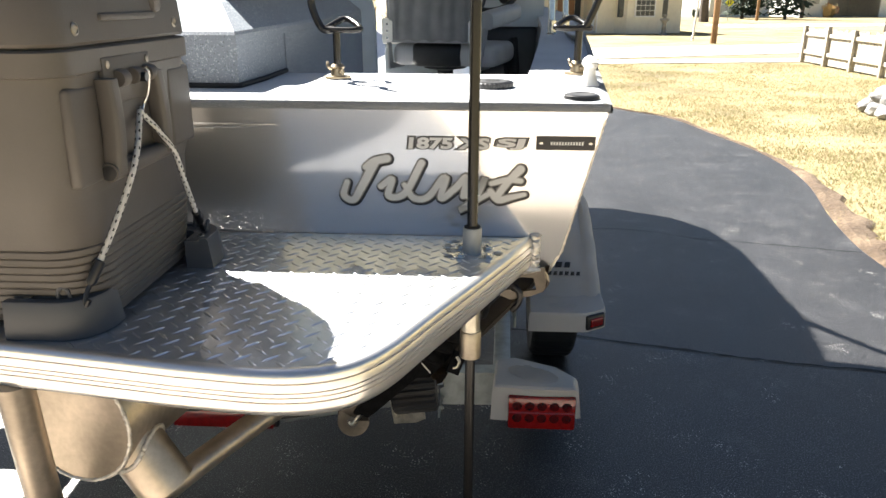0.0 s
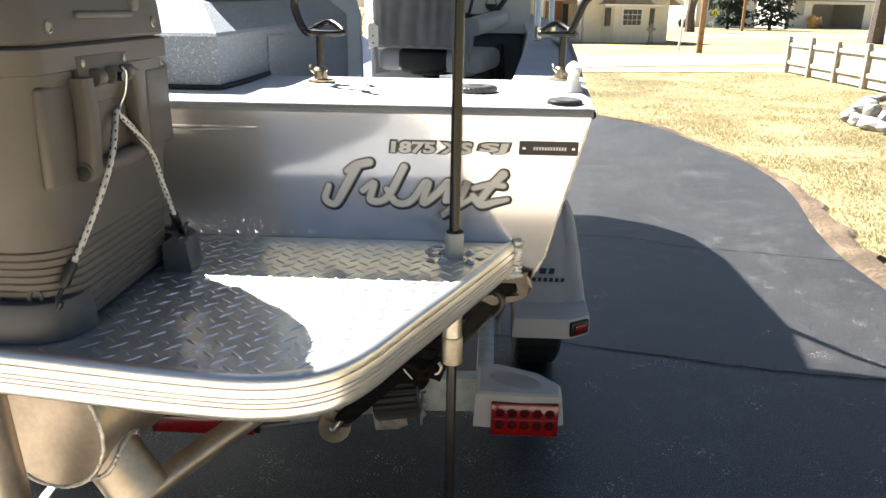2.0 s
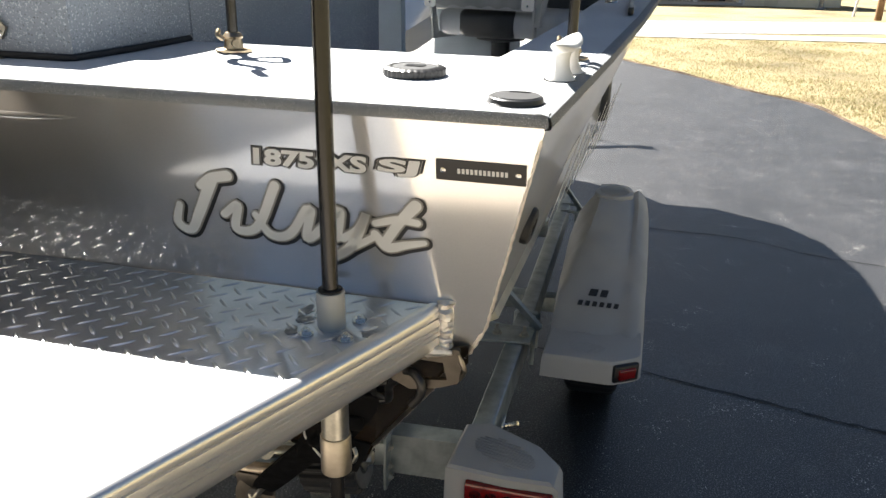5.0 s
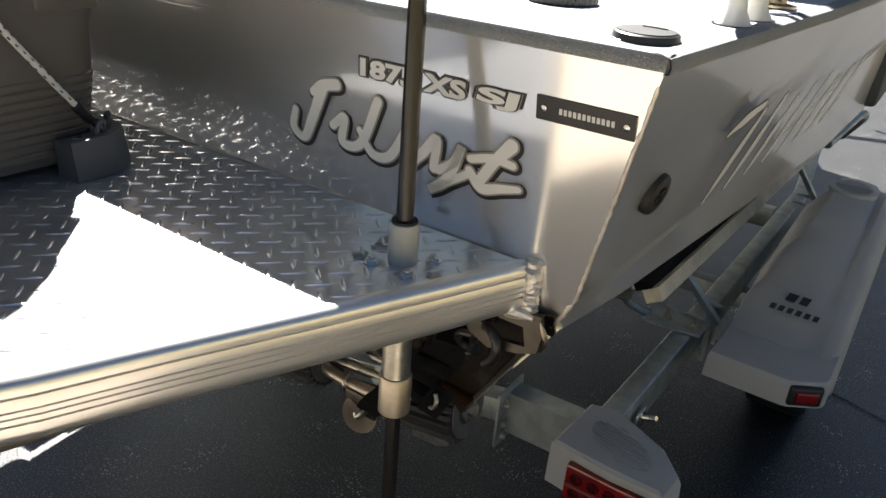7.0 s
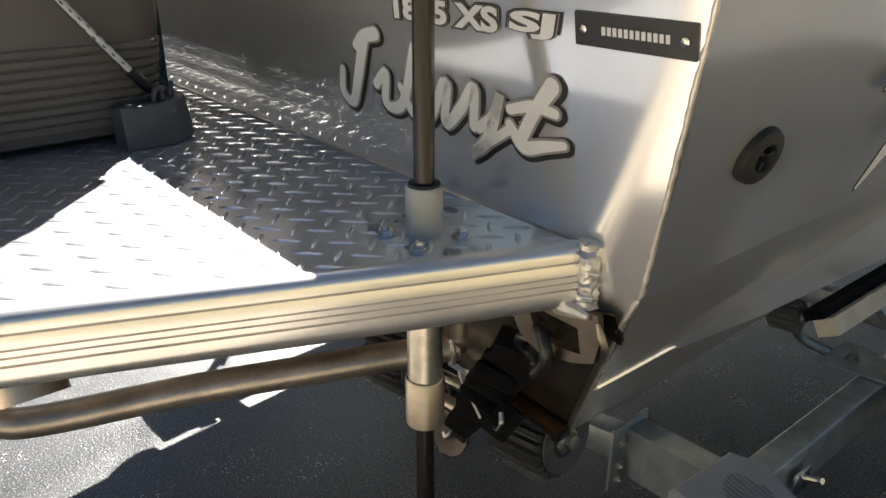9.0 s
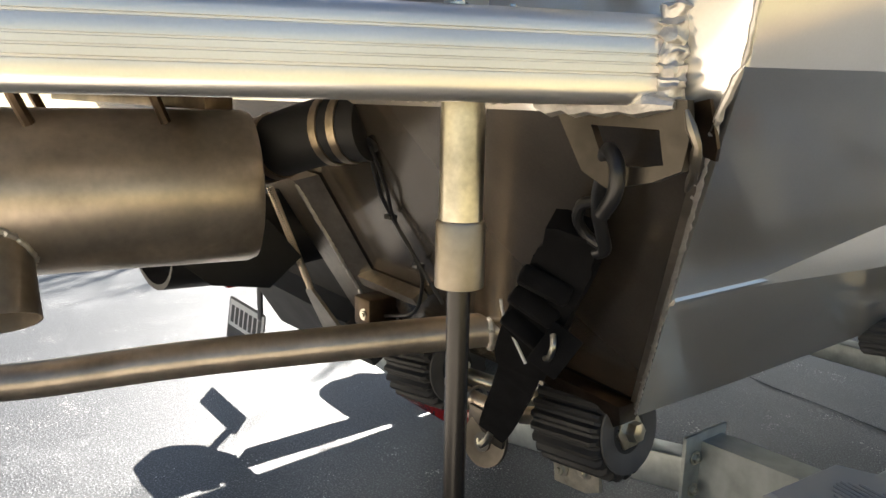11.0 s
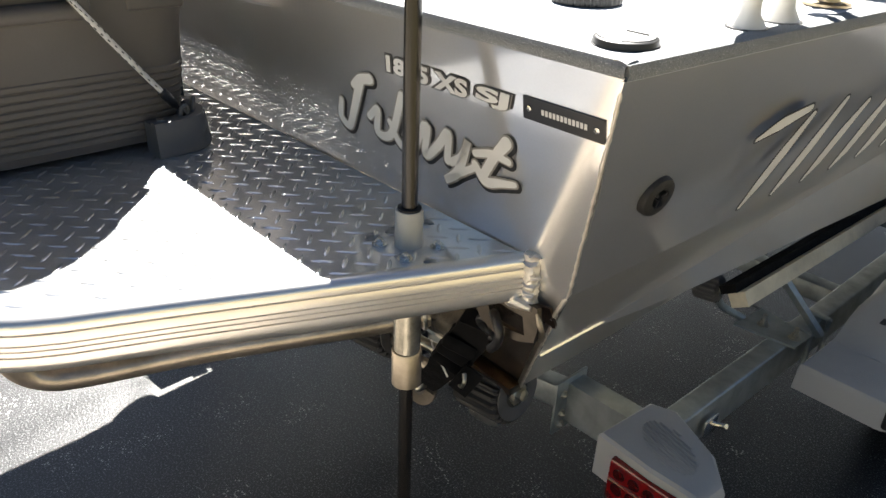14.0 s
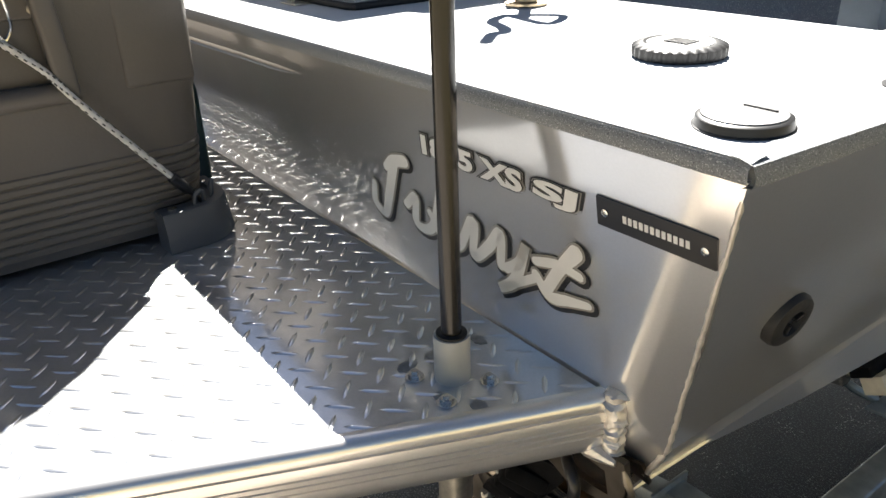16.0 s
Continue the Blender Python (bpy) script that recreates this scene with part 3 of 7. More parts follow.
RIM_CUT = [(-0.016, -0.0045), (-0.016, 0.0006), (-0.010, 0.0016), (-0.004, 0.0010), (0.0005, -0.0030), (0.0015, -0.0080), (0.0015, -0.0138), (-0.0012, -0.0146), (-0.0012, -0.0158), (0.0015, -0.0166), (0.0022, -0.0220), (0.0022, -0.0272), (0.0000, -0.0278), (0.0000, -0.0288), (0.0022, -0.0294), (0.0022, -0.0338), (0.0000, -0.0344), (0.0000, -0.0354), (0.0022, -0.0360), (0.0022, -0.0410), (-0.0012, -0.0418), (-0.0012, -0.0430), (0.0018, -0.0438), (0.0020, -0.0520), (0.0010, -0.0590), (-0.0030, -0.0635), (-0.0080, -0.0650), (-0.0160, -0.0650)]
platform_rows = [offset_path(rim_path, o) for o, _ in RIM_CUT]
bm = bmesh.new()
loft(bm, [[(platform_rows[k][i].x, platform_rows[k][i].y, ZP + RIM_CUT[k][1]) for k in range(len(RIM_CUT))] for i in range(len(rim_path))])
platform = part("swim_platform", bm, RIM, boat, "ribbed extruded aluminium platform rim", 50)
bm = bmesh.new()
inner = offset_path(rim_path, -0.010)
poly = [(p.x, min(p.y, 1.466), 0) for p in inner]
loft(bm, [[(x, y, ZP - 0.006) for x, y, _ in poly], [(x, y, ZP - 0.0005) for x, y, _ in poly]])
part("tread_plate", bm, PLATE, platform, "shiny aluminium diamond tread plate", 0)


def inside(x, y, ring):
    hit = False
    for (x0, y0), (x1, y1) in zip(ring, ring[1:] + ring[:1]):
        if (y0 > y) != (y1 > y) and x < (x1 - x0) * (y - y0) / (y1 - y0) + x0:
            hit = not hit
    return hit


ring = [(p.x, p.y) for p in offset_path(rim_path, -0.019)]
ring = [(x, min(y, 1.455)) for x, y in ring]
verts, faces = [], []
PITCH, LL, LW, LH = 0.02673, 0.0165, 0.0031, 0.0022
c45 = math.sqrt(0.5)
for i in range(-75, 75):
    for j in range(-75, 75):
        cx = -0.0559 + (i - j) * PITCH * c45
        cy = 1.2801 + (i + j) * PITCH * c45
        if not inside(cx, cy, ring):
            continue
        a = radians(45 if (i + j) % 2 else -45) + 0.03
        ux, uy = math.cos(a), math.sin(a)
        base = len(verts)
        shape = [(-LL, 0), (-LL * 0.45, -LW), (LL * 0.45, -LW), (LL, 0), (LL * 0.45, LW), (-LL * 0.45, LW)]
        for px, py in shape:
            verts.append((cx + px * ux - py * uy, cy + px * uy + py * ux, ZP - 0.0008))
        for px in (-LL * 0.62, 0.0, LL * 0.62):
            verts.append((cx + px * ux, cy + px * uy, ZP - 0.0005 + (LH if px == 0 else LH * 0.82)))
        b = base
        faces += [(b, b + 1, b + 6), (b + 1, b + 2, b + 7), (b + 1, b + 7, b + 6), (b + 2, b + 8, b + 7), (b + 2, b + 3, b + 8), (b + 3, b + 4, b + 8), (b + 4, b + 7, b + 8), (b + 4, b + 5, b + 7), (b + 5, b + 6, b + 7), (b + 5, b, b + 6)]
me = bpy.data.meshes.new("tread_lug")
me.from_pydata(verts, [], faces)
me.materials.append(LUG)
me.shade_smooth()
lugs = new("tread_lug", me)
lugs.parent = platform
tagged(lugs, "raised diamond lugs of the tread plate", kind="stuff")

bm = bmesh.new()
rnd = random.Random(8)
prof = [(0.001, 0.010)] + [(0.0100 + 0.0011 * math.sin(k * 1.35) + rnd.uniform(-0.001, 0.001), 0.008 - 0.070 * k / 30) for k in range(31)] + [(0.001, -0.064)]
lathe(bm, prof[::-1], Matrix.Translation((0.154, 1.467, ZP)), 22)
for v in bm.verts:
    v.co += Vector((noise.noise(v.co * 140), 0.6 * noise.noise(v.co * 150 + Vector((9, 0, 0))), noise.noise(v.co * 120 + Vector((0, 5, 0))))) * 0.0036
part("corner_weld", bm, WELD, platform, "thick bright corner weld bead")
bm = bmesh.new()
bead(bm, [(0.026, 1.456, 0.992), (0.165, 1.456, 0.992)], 0.0085, 11, 0.015)
bead(bm, [(-0.35, 1.474, 0.994), (-0.02, 1.474, 0.994)], 0.0035, 13, 0.008)
part("underside_weld", bm, WELD, platform, "lumpy weld bead under the rim")

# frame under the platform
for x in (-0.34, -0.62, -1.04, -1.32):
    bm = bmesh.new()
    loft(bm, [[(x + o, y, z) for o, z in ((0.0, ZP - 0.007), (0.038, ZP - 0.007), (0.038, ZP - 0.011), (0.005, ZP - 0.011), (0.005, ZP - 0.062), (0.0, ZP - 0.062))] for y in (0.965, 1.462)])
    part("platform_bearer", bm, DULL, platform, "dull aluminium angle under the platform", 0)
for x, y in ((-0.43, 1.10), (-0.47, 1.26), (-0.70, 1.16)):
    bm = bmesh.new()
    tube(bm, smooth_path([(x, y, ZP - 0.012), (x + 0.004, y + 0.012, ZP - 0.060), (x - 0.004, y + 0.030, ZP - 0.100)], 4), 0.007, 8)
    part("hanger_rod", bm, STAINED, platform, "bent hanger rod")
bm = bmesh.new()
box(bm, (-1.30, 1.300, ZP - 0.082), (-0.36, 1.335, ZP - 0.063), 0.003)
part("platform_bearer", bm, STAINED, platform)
rnd = random.Random(17)
for cx, cy, sx, sy in ((-0.005, 1.432, 0.012, 0.008), (-0.018, 1.402, 0.010, 0.018), (-0.008, 1.377, 0.013, 0.011), (-0.012, 1.345, 0.009, 0.014), (0.055, 1.343, 0.016, 0.010), (0.082, 1.362, 0.011, 0.009)):
    n = 14
    poly = [(cx + sx * math.cos(a) * rnd.uniform(0.6, 1.15), cy + sy * math.sin(a) * rnd.uniform(0.6, 1.15)) for a in (2 * math.pi * k / n for k in range(n))]
    bm = bmesh.new()
    slab(bm, poly, ZP - 0.001, ZP + 0.0004)
    part("sealant_smear", bm, SMEAR, platform, "dried pale sealant smear", 0)

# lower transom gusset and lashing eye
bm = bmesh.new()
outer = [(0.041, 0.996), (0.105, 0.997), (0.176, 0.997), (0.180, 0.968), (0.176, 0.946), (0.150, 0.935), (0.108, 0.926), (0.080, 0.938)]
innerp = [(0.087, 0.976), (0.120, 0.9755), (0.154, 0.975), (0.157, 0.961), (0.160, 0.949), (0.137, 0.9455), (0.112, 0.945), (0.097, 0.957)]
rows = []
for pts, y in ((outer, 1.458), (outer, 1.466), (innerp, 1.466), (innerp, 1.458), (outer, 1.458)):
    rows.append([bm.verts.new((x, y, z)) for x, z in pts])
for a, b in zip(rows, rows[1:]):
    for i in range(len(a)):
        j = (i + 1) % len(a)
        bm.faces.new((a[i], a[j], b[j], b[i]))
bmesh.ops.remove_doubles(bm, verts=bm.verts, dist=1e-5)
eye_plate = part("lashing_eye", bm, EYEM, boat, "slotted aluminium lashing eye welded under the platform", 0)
bm = bmesh.new()
bead(bm, [(0.176, 1.458, 0.990), (0.184, 1.462, 0.966), (0.176, 1.474, 0.945), (0.158, 1.492, 0.928)], 0.0042, 31, 0.009)
part("eye_weld", bm, DULL, eye_plate, "stained weld bead")
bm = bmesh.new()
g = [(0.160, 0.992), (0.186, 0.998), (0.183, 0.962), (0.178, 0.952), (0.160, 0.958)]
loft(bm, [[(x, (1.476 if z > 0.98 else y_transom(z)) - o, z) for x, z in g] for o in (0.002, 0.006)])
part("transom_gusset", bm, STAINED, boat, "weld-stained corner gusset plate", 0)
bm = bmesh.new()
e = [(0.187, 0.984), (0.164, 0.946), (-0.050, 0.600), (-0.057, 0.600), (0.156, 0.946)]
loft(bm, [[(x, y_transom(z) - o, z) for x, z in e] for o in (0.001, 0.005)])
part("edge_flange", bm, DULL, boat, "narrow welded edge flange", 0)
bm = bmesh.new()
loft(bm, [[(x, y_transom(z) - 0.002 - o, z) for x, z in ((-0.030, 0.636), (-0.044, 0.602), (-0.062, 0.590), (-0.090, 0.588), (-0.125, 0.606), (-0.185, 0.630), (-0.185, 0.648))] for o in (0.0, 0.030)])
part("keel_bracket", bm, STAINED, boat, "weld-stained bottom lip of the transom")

# pressed crease in the transom
bm = bmesh.new()
pts = [(-1.3, 1.270), (-0.60, 1.279), (-0.42, 1.281), (-0.345, 1.283), (-0.325, 1.2835)]
tube(bm, [(x, y_transom(z) + 0.0060, z) for x, z in pts], [0.008, 0.008, 0.0075, 0.0062, 0.0045], 16)
part("pressed_crease", bm, ALU, boat, "soft pressed crease in the transom")

# decals
def lettering(text, fat, shear=0.18):
    cu = bpy.data.curves.new("lettering", "FONT")
    cu.body, cu.size, cu.extrude, cu.offset, cu.shear, cu.resolution_u = text, 1.0, 0.02, fat, shear, 4
    tmp = new("lettering", cu)
    dg = bpy.context.evaluated_depsgraph_get()
    dg.update()
    me = bpy.data.meshes.new_from_object(tmp.evaluated_get(dg))
    bpy.data.objects.remove(tmp)
    co = np.array([v.co[:] for v in me.vertices])
    lo, hi = co.min(0), co.max(0)
    return me, lo, hi


def place_text(text, x0, x1, z0, z1, mats, fats, parent, name, label, shear=0.18):
    """Lettering stretched to its box on the transom: a dark outline, a middle line and a pale face."""
    base = None
    for k, (mat, fat) in enumerate(zip(mats, fats)):
        me, lo, hi = lettering(text, fat, shear)
        if base is None:
            base = lettering(text, 0.0, shear)[1:]
        lo, hi = base
        sx, sy = (x1 - x0) / (hi[0] - lo[0]), (z1 - z0) / (hi[1] - lo[1])
        m = transom_pose(0, (z0 + z1) / 2, 0.0006 + 0.0005 * k)
        for v in me.vertices:
            v.co = m @ Vector((x0 + (v.co.x - lo[0]) * sx, (v.co.y - lo[1]) * sy - (z1 - z0) / 2, (v.co.z + 0.02) * 0.008))
        me.materials.clear()
        me.materials.append(mat)
        ob = new(name, me)
        ob.parent = parent
        if label and k == 0:
            ob["label"] = label


for word, xa, xb in (("1875", -0.0925, -0.0130), ("XS", 0.0035, 0.0560), ("SJ", 0.0750, 0.1230)):
    place_text(word, xa, xb, 1.2405, 1.2610, (DECALK, DECALG, DECALK, DECALW), (0.125, 0.085, 0.070, 0.045), boat, "model_number", "white model number decal outlined in black", 0.08)



def brush(points, widths, steps=10):
    """The outline of a brush stroke along a path."""
    path = smooth_path([(x, y, 0) for x, y in points], steps)
    n = len(path)
    left, right = [], []
    for i, p in enumerate(path):
        t = (path[min(i + 1, n - 1)] - path[max(i - 1, 0)]).normalized()
        u = i / (n - 1) * (len(widths) - 1)
        k = min(int(u), len(widths) - 2)
        w = widths[k] + (widths[k + 1] - widths[k]) * (u - k)
        left.append((p.x - t.y * w, p.y + t.x * w, w, t))
        right.append((p.x + t.y * w, p.y - t.x * w, w, t))
    return path, left, right


def stroke_mesh(bm, points, widths, grow, z, m, shift=(0, 0)):
    path, left, right = brush(points, [w + grow for w in widths])
    lv = [bm.verts.new(m @ Vector((x + shift[0], y + shift[1], z))) for x, y, _, _ in left]
    rv = [bm.verts.new(m @ Vector((x + shift[0], y + shift[1], z))) for x, y, _, _ in right]
    for i in range(len(path) - 1):
        bm.faces.new((lv[i], lv[i + 1], rv[i + 1], rv[i]))
    for end, sgn in ((0, -1), (-1, 1)):
        p, w, t = path[end], left[end][2], left[end][3]
        fan = [bm.verts.new(m @ Vector((p.x + shift[0] + (t.x * math.cos(a) * sgn - t.y * math.sin(a)) * w, p.y + shift[1] + (t.y * math.cos(a) * sgn + t.x * math.sin(a)) * w, z))) for a in (math.pi * (k / 8 - 0.5) for k in range(9))]
        bm.faces.new(fan)


# the maker's mark as plain flowing brush strokes, not letters
MARK = [
    ([(-0.216, -0.002), (-0.224, -0.030), (-0.206, -0.040), (-0.188, -0.012), (-0.160, 0.040)], [0.006, 0.008, 0.008, 0.009, 0.010]),
    ([(-0.178, 0.030), (-0.160, 0.042), (-0.136, 0.048)], [0.007, 0.009, 0.009]),
    ([(-0.150, -0.010), (-0.128, 0.006), (-0.136, -0.030), (-0.104, -0.024), (-0.070, 0.040)], [0.007, 0.007, 0.008, 0.008, 0.008]),
    ([(-0.104, -0.006), (-0.086, -0.034), (-0.058, -0.030), (-0.030, 0.010)], [0.006, 0.008, 0.008, 0.007]),
    ([(-0.044, -0.010), (-0.024, 0.010), (-0.034, -0.034), (-0.006, -0.012), (0.016, 0.012), (0.010, -0.028)], [0.006, 0.008, 0.007, 0.008, 0.008, 0.007]),
    ([(0.018, -0.028), (0.040, -0.012), (0.052, 0.012), (0.030, -0.036), (0.004, -0.058), (0.022, -0.046), (0.062, -0.020)], [0.007, 0.008, 0.007, 0.009, 0.007, 0.006, 0.006]),
    ([(0.062, -0.016), (0.078, -0.034), (0.104, -0.028), (0.128, -0.022)], [0.007, 0.009, 0.007, 0.005]),
    ([(0.076, -0.026), (0.096, 0.004), (0.118, 0.030)], [0.008, 0.008, 0.010]),
    ([(0.064, 0.000), (0.094, 0.008), (0.120, 0.006)], [0.006, 0.007, 0.006]),
]
bmk, bmg, bmw = bmesh.new(), bmesh.new(), bmesh.new()
m = transom_pose(0.0, 1.172, 0.0)
for k, (pts, ws) in enumerate(MARK):
    lift = k * 0.00006
    ws = [w * 0.84 for w in ws]
    stroke_mesh(bmk, pts, ws, 0.0050, 0.0008 + lift, m, (0.0015, -0.0022))
    stroke_mesh(bmg, pts, ws, 0.0022, 0.0015 + lift, m)
    stroke_mesh(bmw, pts, ws, -0.0002, 0.0022 + lift, m)
part("mark_shadow", bmk, DECALK, boat, "black outline of a flowing white brush mark", 0)
part("mark_line", bmg, DECALG, boat, "", 0)
part("mark_face", bmw, DECALW, boat, "flowing white brush mark", 0)

# hull number plate
bm = bmesh.new()
m = transom_pose(0.200, 1.2535, 0.0)
prism(bm, rounded(0.0545, 0.0132, 0.0008, 2), m, 0.0018)
number_plate = part("hull_plate", bm, BLACK, boat, "black engraved plate with two rivets", 0)
for sx in (-0.0455, 0.0455):
    bm = bmesh.new()
    lathe(bm, [(0.0034, 0.0018), (0.0034, 0.0030), (0.0020, 0.0034), (0.0018, 0.0022), (0.0005, 0.0020)], m @ Matrix.Translation((sx, 0, 0)), 14)
    part("rivet", bm, STEEL, number_plate)
for k in range(12):
    x = -0.028 + k * 0.0052
    bm = bmesh.new()
    prism(bm, [(x, -0.0032), (x + 0.0034, -0.0032), (x + 0.0034, 0.0032), (x, 0.0032)], m, 0.0022)
    part("engraved_bar", bm, DECALW, number_plate, "", 0)

# drain fitting on the side
m = axis_pose((0.2455, 1.566, 1.147), (0.96, -0.09, -0.21))
bm = bmesh.new()
lathe(bm, [(0.027, -0.004), (0.027, 0.003), (0.025, 0.0065), (0.020, 0.0085), (0.0135, 0.0085), (0.0125, 0.0060), (0.0115, -0.003), (0.002, -0.003)], m, 36)
drain = part("drain_fitting", bm, RUBBER, boat, "round black through-hull drain fitting")
for a in (0.4, 2.5, 4.6):
    bm = bmesh.new()
    box(bm, (0.004, -0.0018, -0.002), (0.0125, 0.0018, 0.0072), 0.0006, m=m @ pose(0, 0, 0, 0, 0, math.degrees(a)))
    part("drain_notch", bm, BLACK, drain)

# side decal as plain streaks
sd = Vector((0.10, 1.0, 0.02)).normalized()
su = Vector((0.235, 0.0, 1.0)).normalized()
sn = sd.cross(su).normalized()
side_m = Matrix.Translation((0.2600, 1.78, 1.12)) @ Matrix((sd, su, sn)).transposed().to_4x4()
streaks = [([(-0.045, 0.072), (0.0, 0.086), (0.058, 0.098)], [0.003, 0.010, 0.006])]
for k in range(8):
    x = 0.004 + k * 0.078
    top = 0.085 + 0.010 * math.sin(k * 2.1)
    streaks.append(([(x, -0.048 + 0.003 * k), (x + 0.022, -0.010), (x + 0.044, 0.032), (x + 0.072, top)], [0.003, 0.0105, 0.012, 0.006]))
for pts, ws in streaks:
    bmk, bmw = bmesh.new(), bmesh.new()
    stroke_mesh(bmk, pts, ws, 0.0030, 0.0030, side_m)
    stroke_mesh(bmw, pts, ws, 0.0, 0.0036, side_m)
    outline = part("side_streak", bmk, DECALK, boat, "black-edged slanted streak decal", 0)
    part("streak_face", bmw, DECALW, outline, "pale streak face", 0)

# deck fittings
def deck_at(x, y):
    return Matrix.Translation((x, y, z_deck(y) + 0.002)) @ pose(0, 0, 0, math.degrees(math.atan(0.020)))


bm = bmesh.new()
lathe(bm, [(0.0350, -0.002), (0.0350, 0.001), (0.0338, 0.0015), (0.0328, 0.0070), (0.031, 0.0082), (0.002, 0.0086)], deck_at(0.230, 1.480), 40)
lid = part("deck_plate", bm, BLACK, boat, "round black screw-in deck plate")
bm = bmesh.new()
lathe(bm, [(0.0295, 0.0080), (0.0290, 0.0092), (0.002, 0.0096)], deck_at(0.230, 1.480), 40)
part("lid_face", bm, LIDM, lid, "black lid face lightened for sun glare")
bm = bmesh.new()
box(bm, (-0.013, 0.004, 0.0082), (0.013, 0.0056, 0.0104), 0.0, m=deck_at(0.233, 1.490))
part("grip", bm, BLACK, lid)
bm = bmesh.new()
m = deck_at(0.062, 1.632)
ringz = []
for z, f in ((-0.002, 1.0), (0.003, 1.0), (0.0105, 1.0), (0.0130, 0.93), (0.0135, 0.80), (0.0125, 0.76), (0.0125, 0.02)):
    ringz.append([m @ Vector(((0.043 * f + (0.0022 if (k % 4) < 2 and 0.002 < z < 0.0125 else 0)) * math.cos(a), (0.043 * f + (0.0022 if (k % 4) < 2 and 0.002 < z < 0.0125 else 0)) * math.sin(a), z)) for k, a in ((k, 2 * math.pi * k / 120) for k in range(120))])
loft(bm, ringz)
cap = part("fuel_cap", bm, BLACK, boat, "black knurled filler cap")
bm = bmesh.new()
lathe(bm, [(0.0320, 0.0120), (0.0315, 0.0130), (0.002, 0.0133)], m, 36)
part("cap_face", bm, LIDM, cap, "black cap face lightened for sun glare")
bm = bmesh.new()
for k in range(7):
    box(bm, (-0.012 + k * 0.004, -0.010, 0.0125), (-0.0095 + k * 0.004, 0.010, 0.0142), 0, m=m)
part("raised_bars", bm, BLACK, cap)

# cleat
bm = bmesh.new()
m = deck_at(0.270, 1.690) @ pose(0, 0, 0, 0, 0, 84)
horn = []
for k in range(15):
    t = k / 14
    x = -0.080 + 0.160 * t
    w = 0.0155 * (1 - abs(2 * t - 1) ** 3) + 0.002
    h = 0.0075 * (1 - abs(2 * t - 1) ** 3) + 0.0015
    zz = 0.043 + 0.010 * (2 * t - 1) ** 2
    horn.append([m @ Vector((x, w * math.cos(a), zz + h * math.sin(a))) for a in (2 * math.pi * q / 14 for q in range(14))])
loft(bm, horn)
cleat = part("cleat", bm, WHITE, boat, "white two-legged mooring cleat")
for sx in (-0.034, 0.034):
    bm = bmesh.new()
    lathe(bm, [(0.021, 0.001), (0.019, 0.005), (0.0125, 0.016), (0.0110, 0.028), (0.0135, 0.043)], m @ Matrix.Translation((sx, 0, 0)), 18)
    part("cleat_leg", bm, WHITE, cleat)
    bm = bmesh.new()
    lathe(bm, [(0.024, -0.001), (0.024, 0.002), (0.020, 0.002)], m @ Matrix.Translation((sx, 0, 0)), 18)
    part("cleat_gasket", bm, BLACK, cleat)

# exhaust silencer under the platform
bm = bmesh.new()
m = axis_pose((-0.600, 1.050, 0.864), (0.074, 0.353, 0.0))
lathe(bm, [(0.004, 0.004), (0.098, 0.002), (0.105, 0.0), (0.108, 0.006), (0.108, 0.366), (0.104, 0.377), (0.094, 0.380), (0.004, 0.378)], m, 56)
silencer = part("silencer", bm, RAW, boat, "heat-tinted aluminium exhaust silencer")
bm = bmesh.new()
loopp = [m @ Vector((0.107 * math.cos(a), 0.107 * math.sin(a), 0.001)) for a in (2 * math.pi * k / 70 for k in range(71))]
bead(bm, loopp, 0.0034, 21, 0.008)
part("end_weld", bm, WELD, silencer, "lumpy ring weld")
bm = bmesh.new()
d = Vector((0.50, -0.02, -0.86)).normalized()
m2 = axis_pose(Vector((-0.540, 1.088, 0.838)), d)
rings = []
for r, z in ((0.047, 0.0), (0.047, 0.132), (0.0445, 0.132), (0.0445, 0.03)):
    rings.append([m2 @ Vector((r * math.cos(a), r * math.sin(a), z)) for a in (2 * math.pi * k / 36 for k in range(36))])
loft(bm, rings, cap=True)
tail = part("tail_pipe", bm, RAW, silencer, "short open exhaust outlet pipe")
bm = bmesh.new()
bead(bm, [m2 @ Vector((0.048 * math.cos(a), 0.048 * math.sin(a), 0.046 + 0.014 * math.cos(2 * a))) for a in (2 * math.pi * k / 40 for k in range(41))], 0.0038, 22, 0.006)
part("pipe_weld", bm, WELD, silencer)
bm = bmesh.new()
tube(bm, smooth_path([(-0.550, 1.432, 0.905), (-0.510, 1.448, 0.918), (-0.440, 1.475, 0.940), (-0.380, 1.498, 0.952), (-0.345, 1.515, 0.956)], 6), 0.046, 24)
hose = part("exhaust_hose", bm, RUBBER, silencer, "black rubber exhaust hose")
hp = smooth_path([(-0.550, 1.432, 0.905), (-0.510, 1.448, 0.918), (-0.440, 1.475, 0.940), (-0.380, 1.498, 0.952), (-0.345, 1.515, 0.956)], 6)
for k in (4, 7, 16, 19):
    bm = bmesh.new()
    ax = (hp[k + 1] - hp[k - 1]).normalized()
    lathe(bm, [(0.0465, -0.006), (0.0485, -0.006), (0.0485, 0.006), (0.0465, 0.006)], axis_pose(hp[k], ax), 28)
    box(bm, (0.046, -0.008, -0.007), (0.060, 0.010, 0.007), 0.001, m=axis_pose(hp[k], ax))
    part("hose_clamp", bm, BRASS, hose, "steel band clamp")

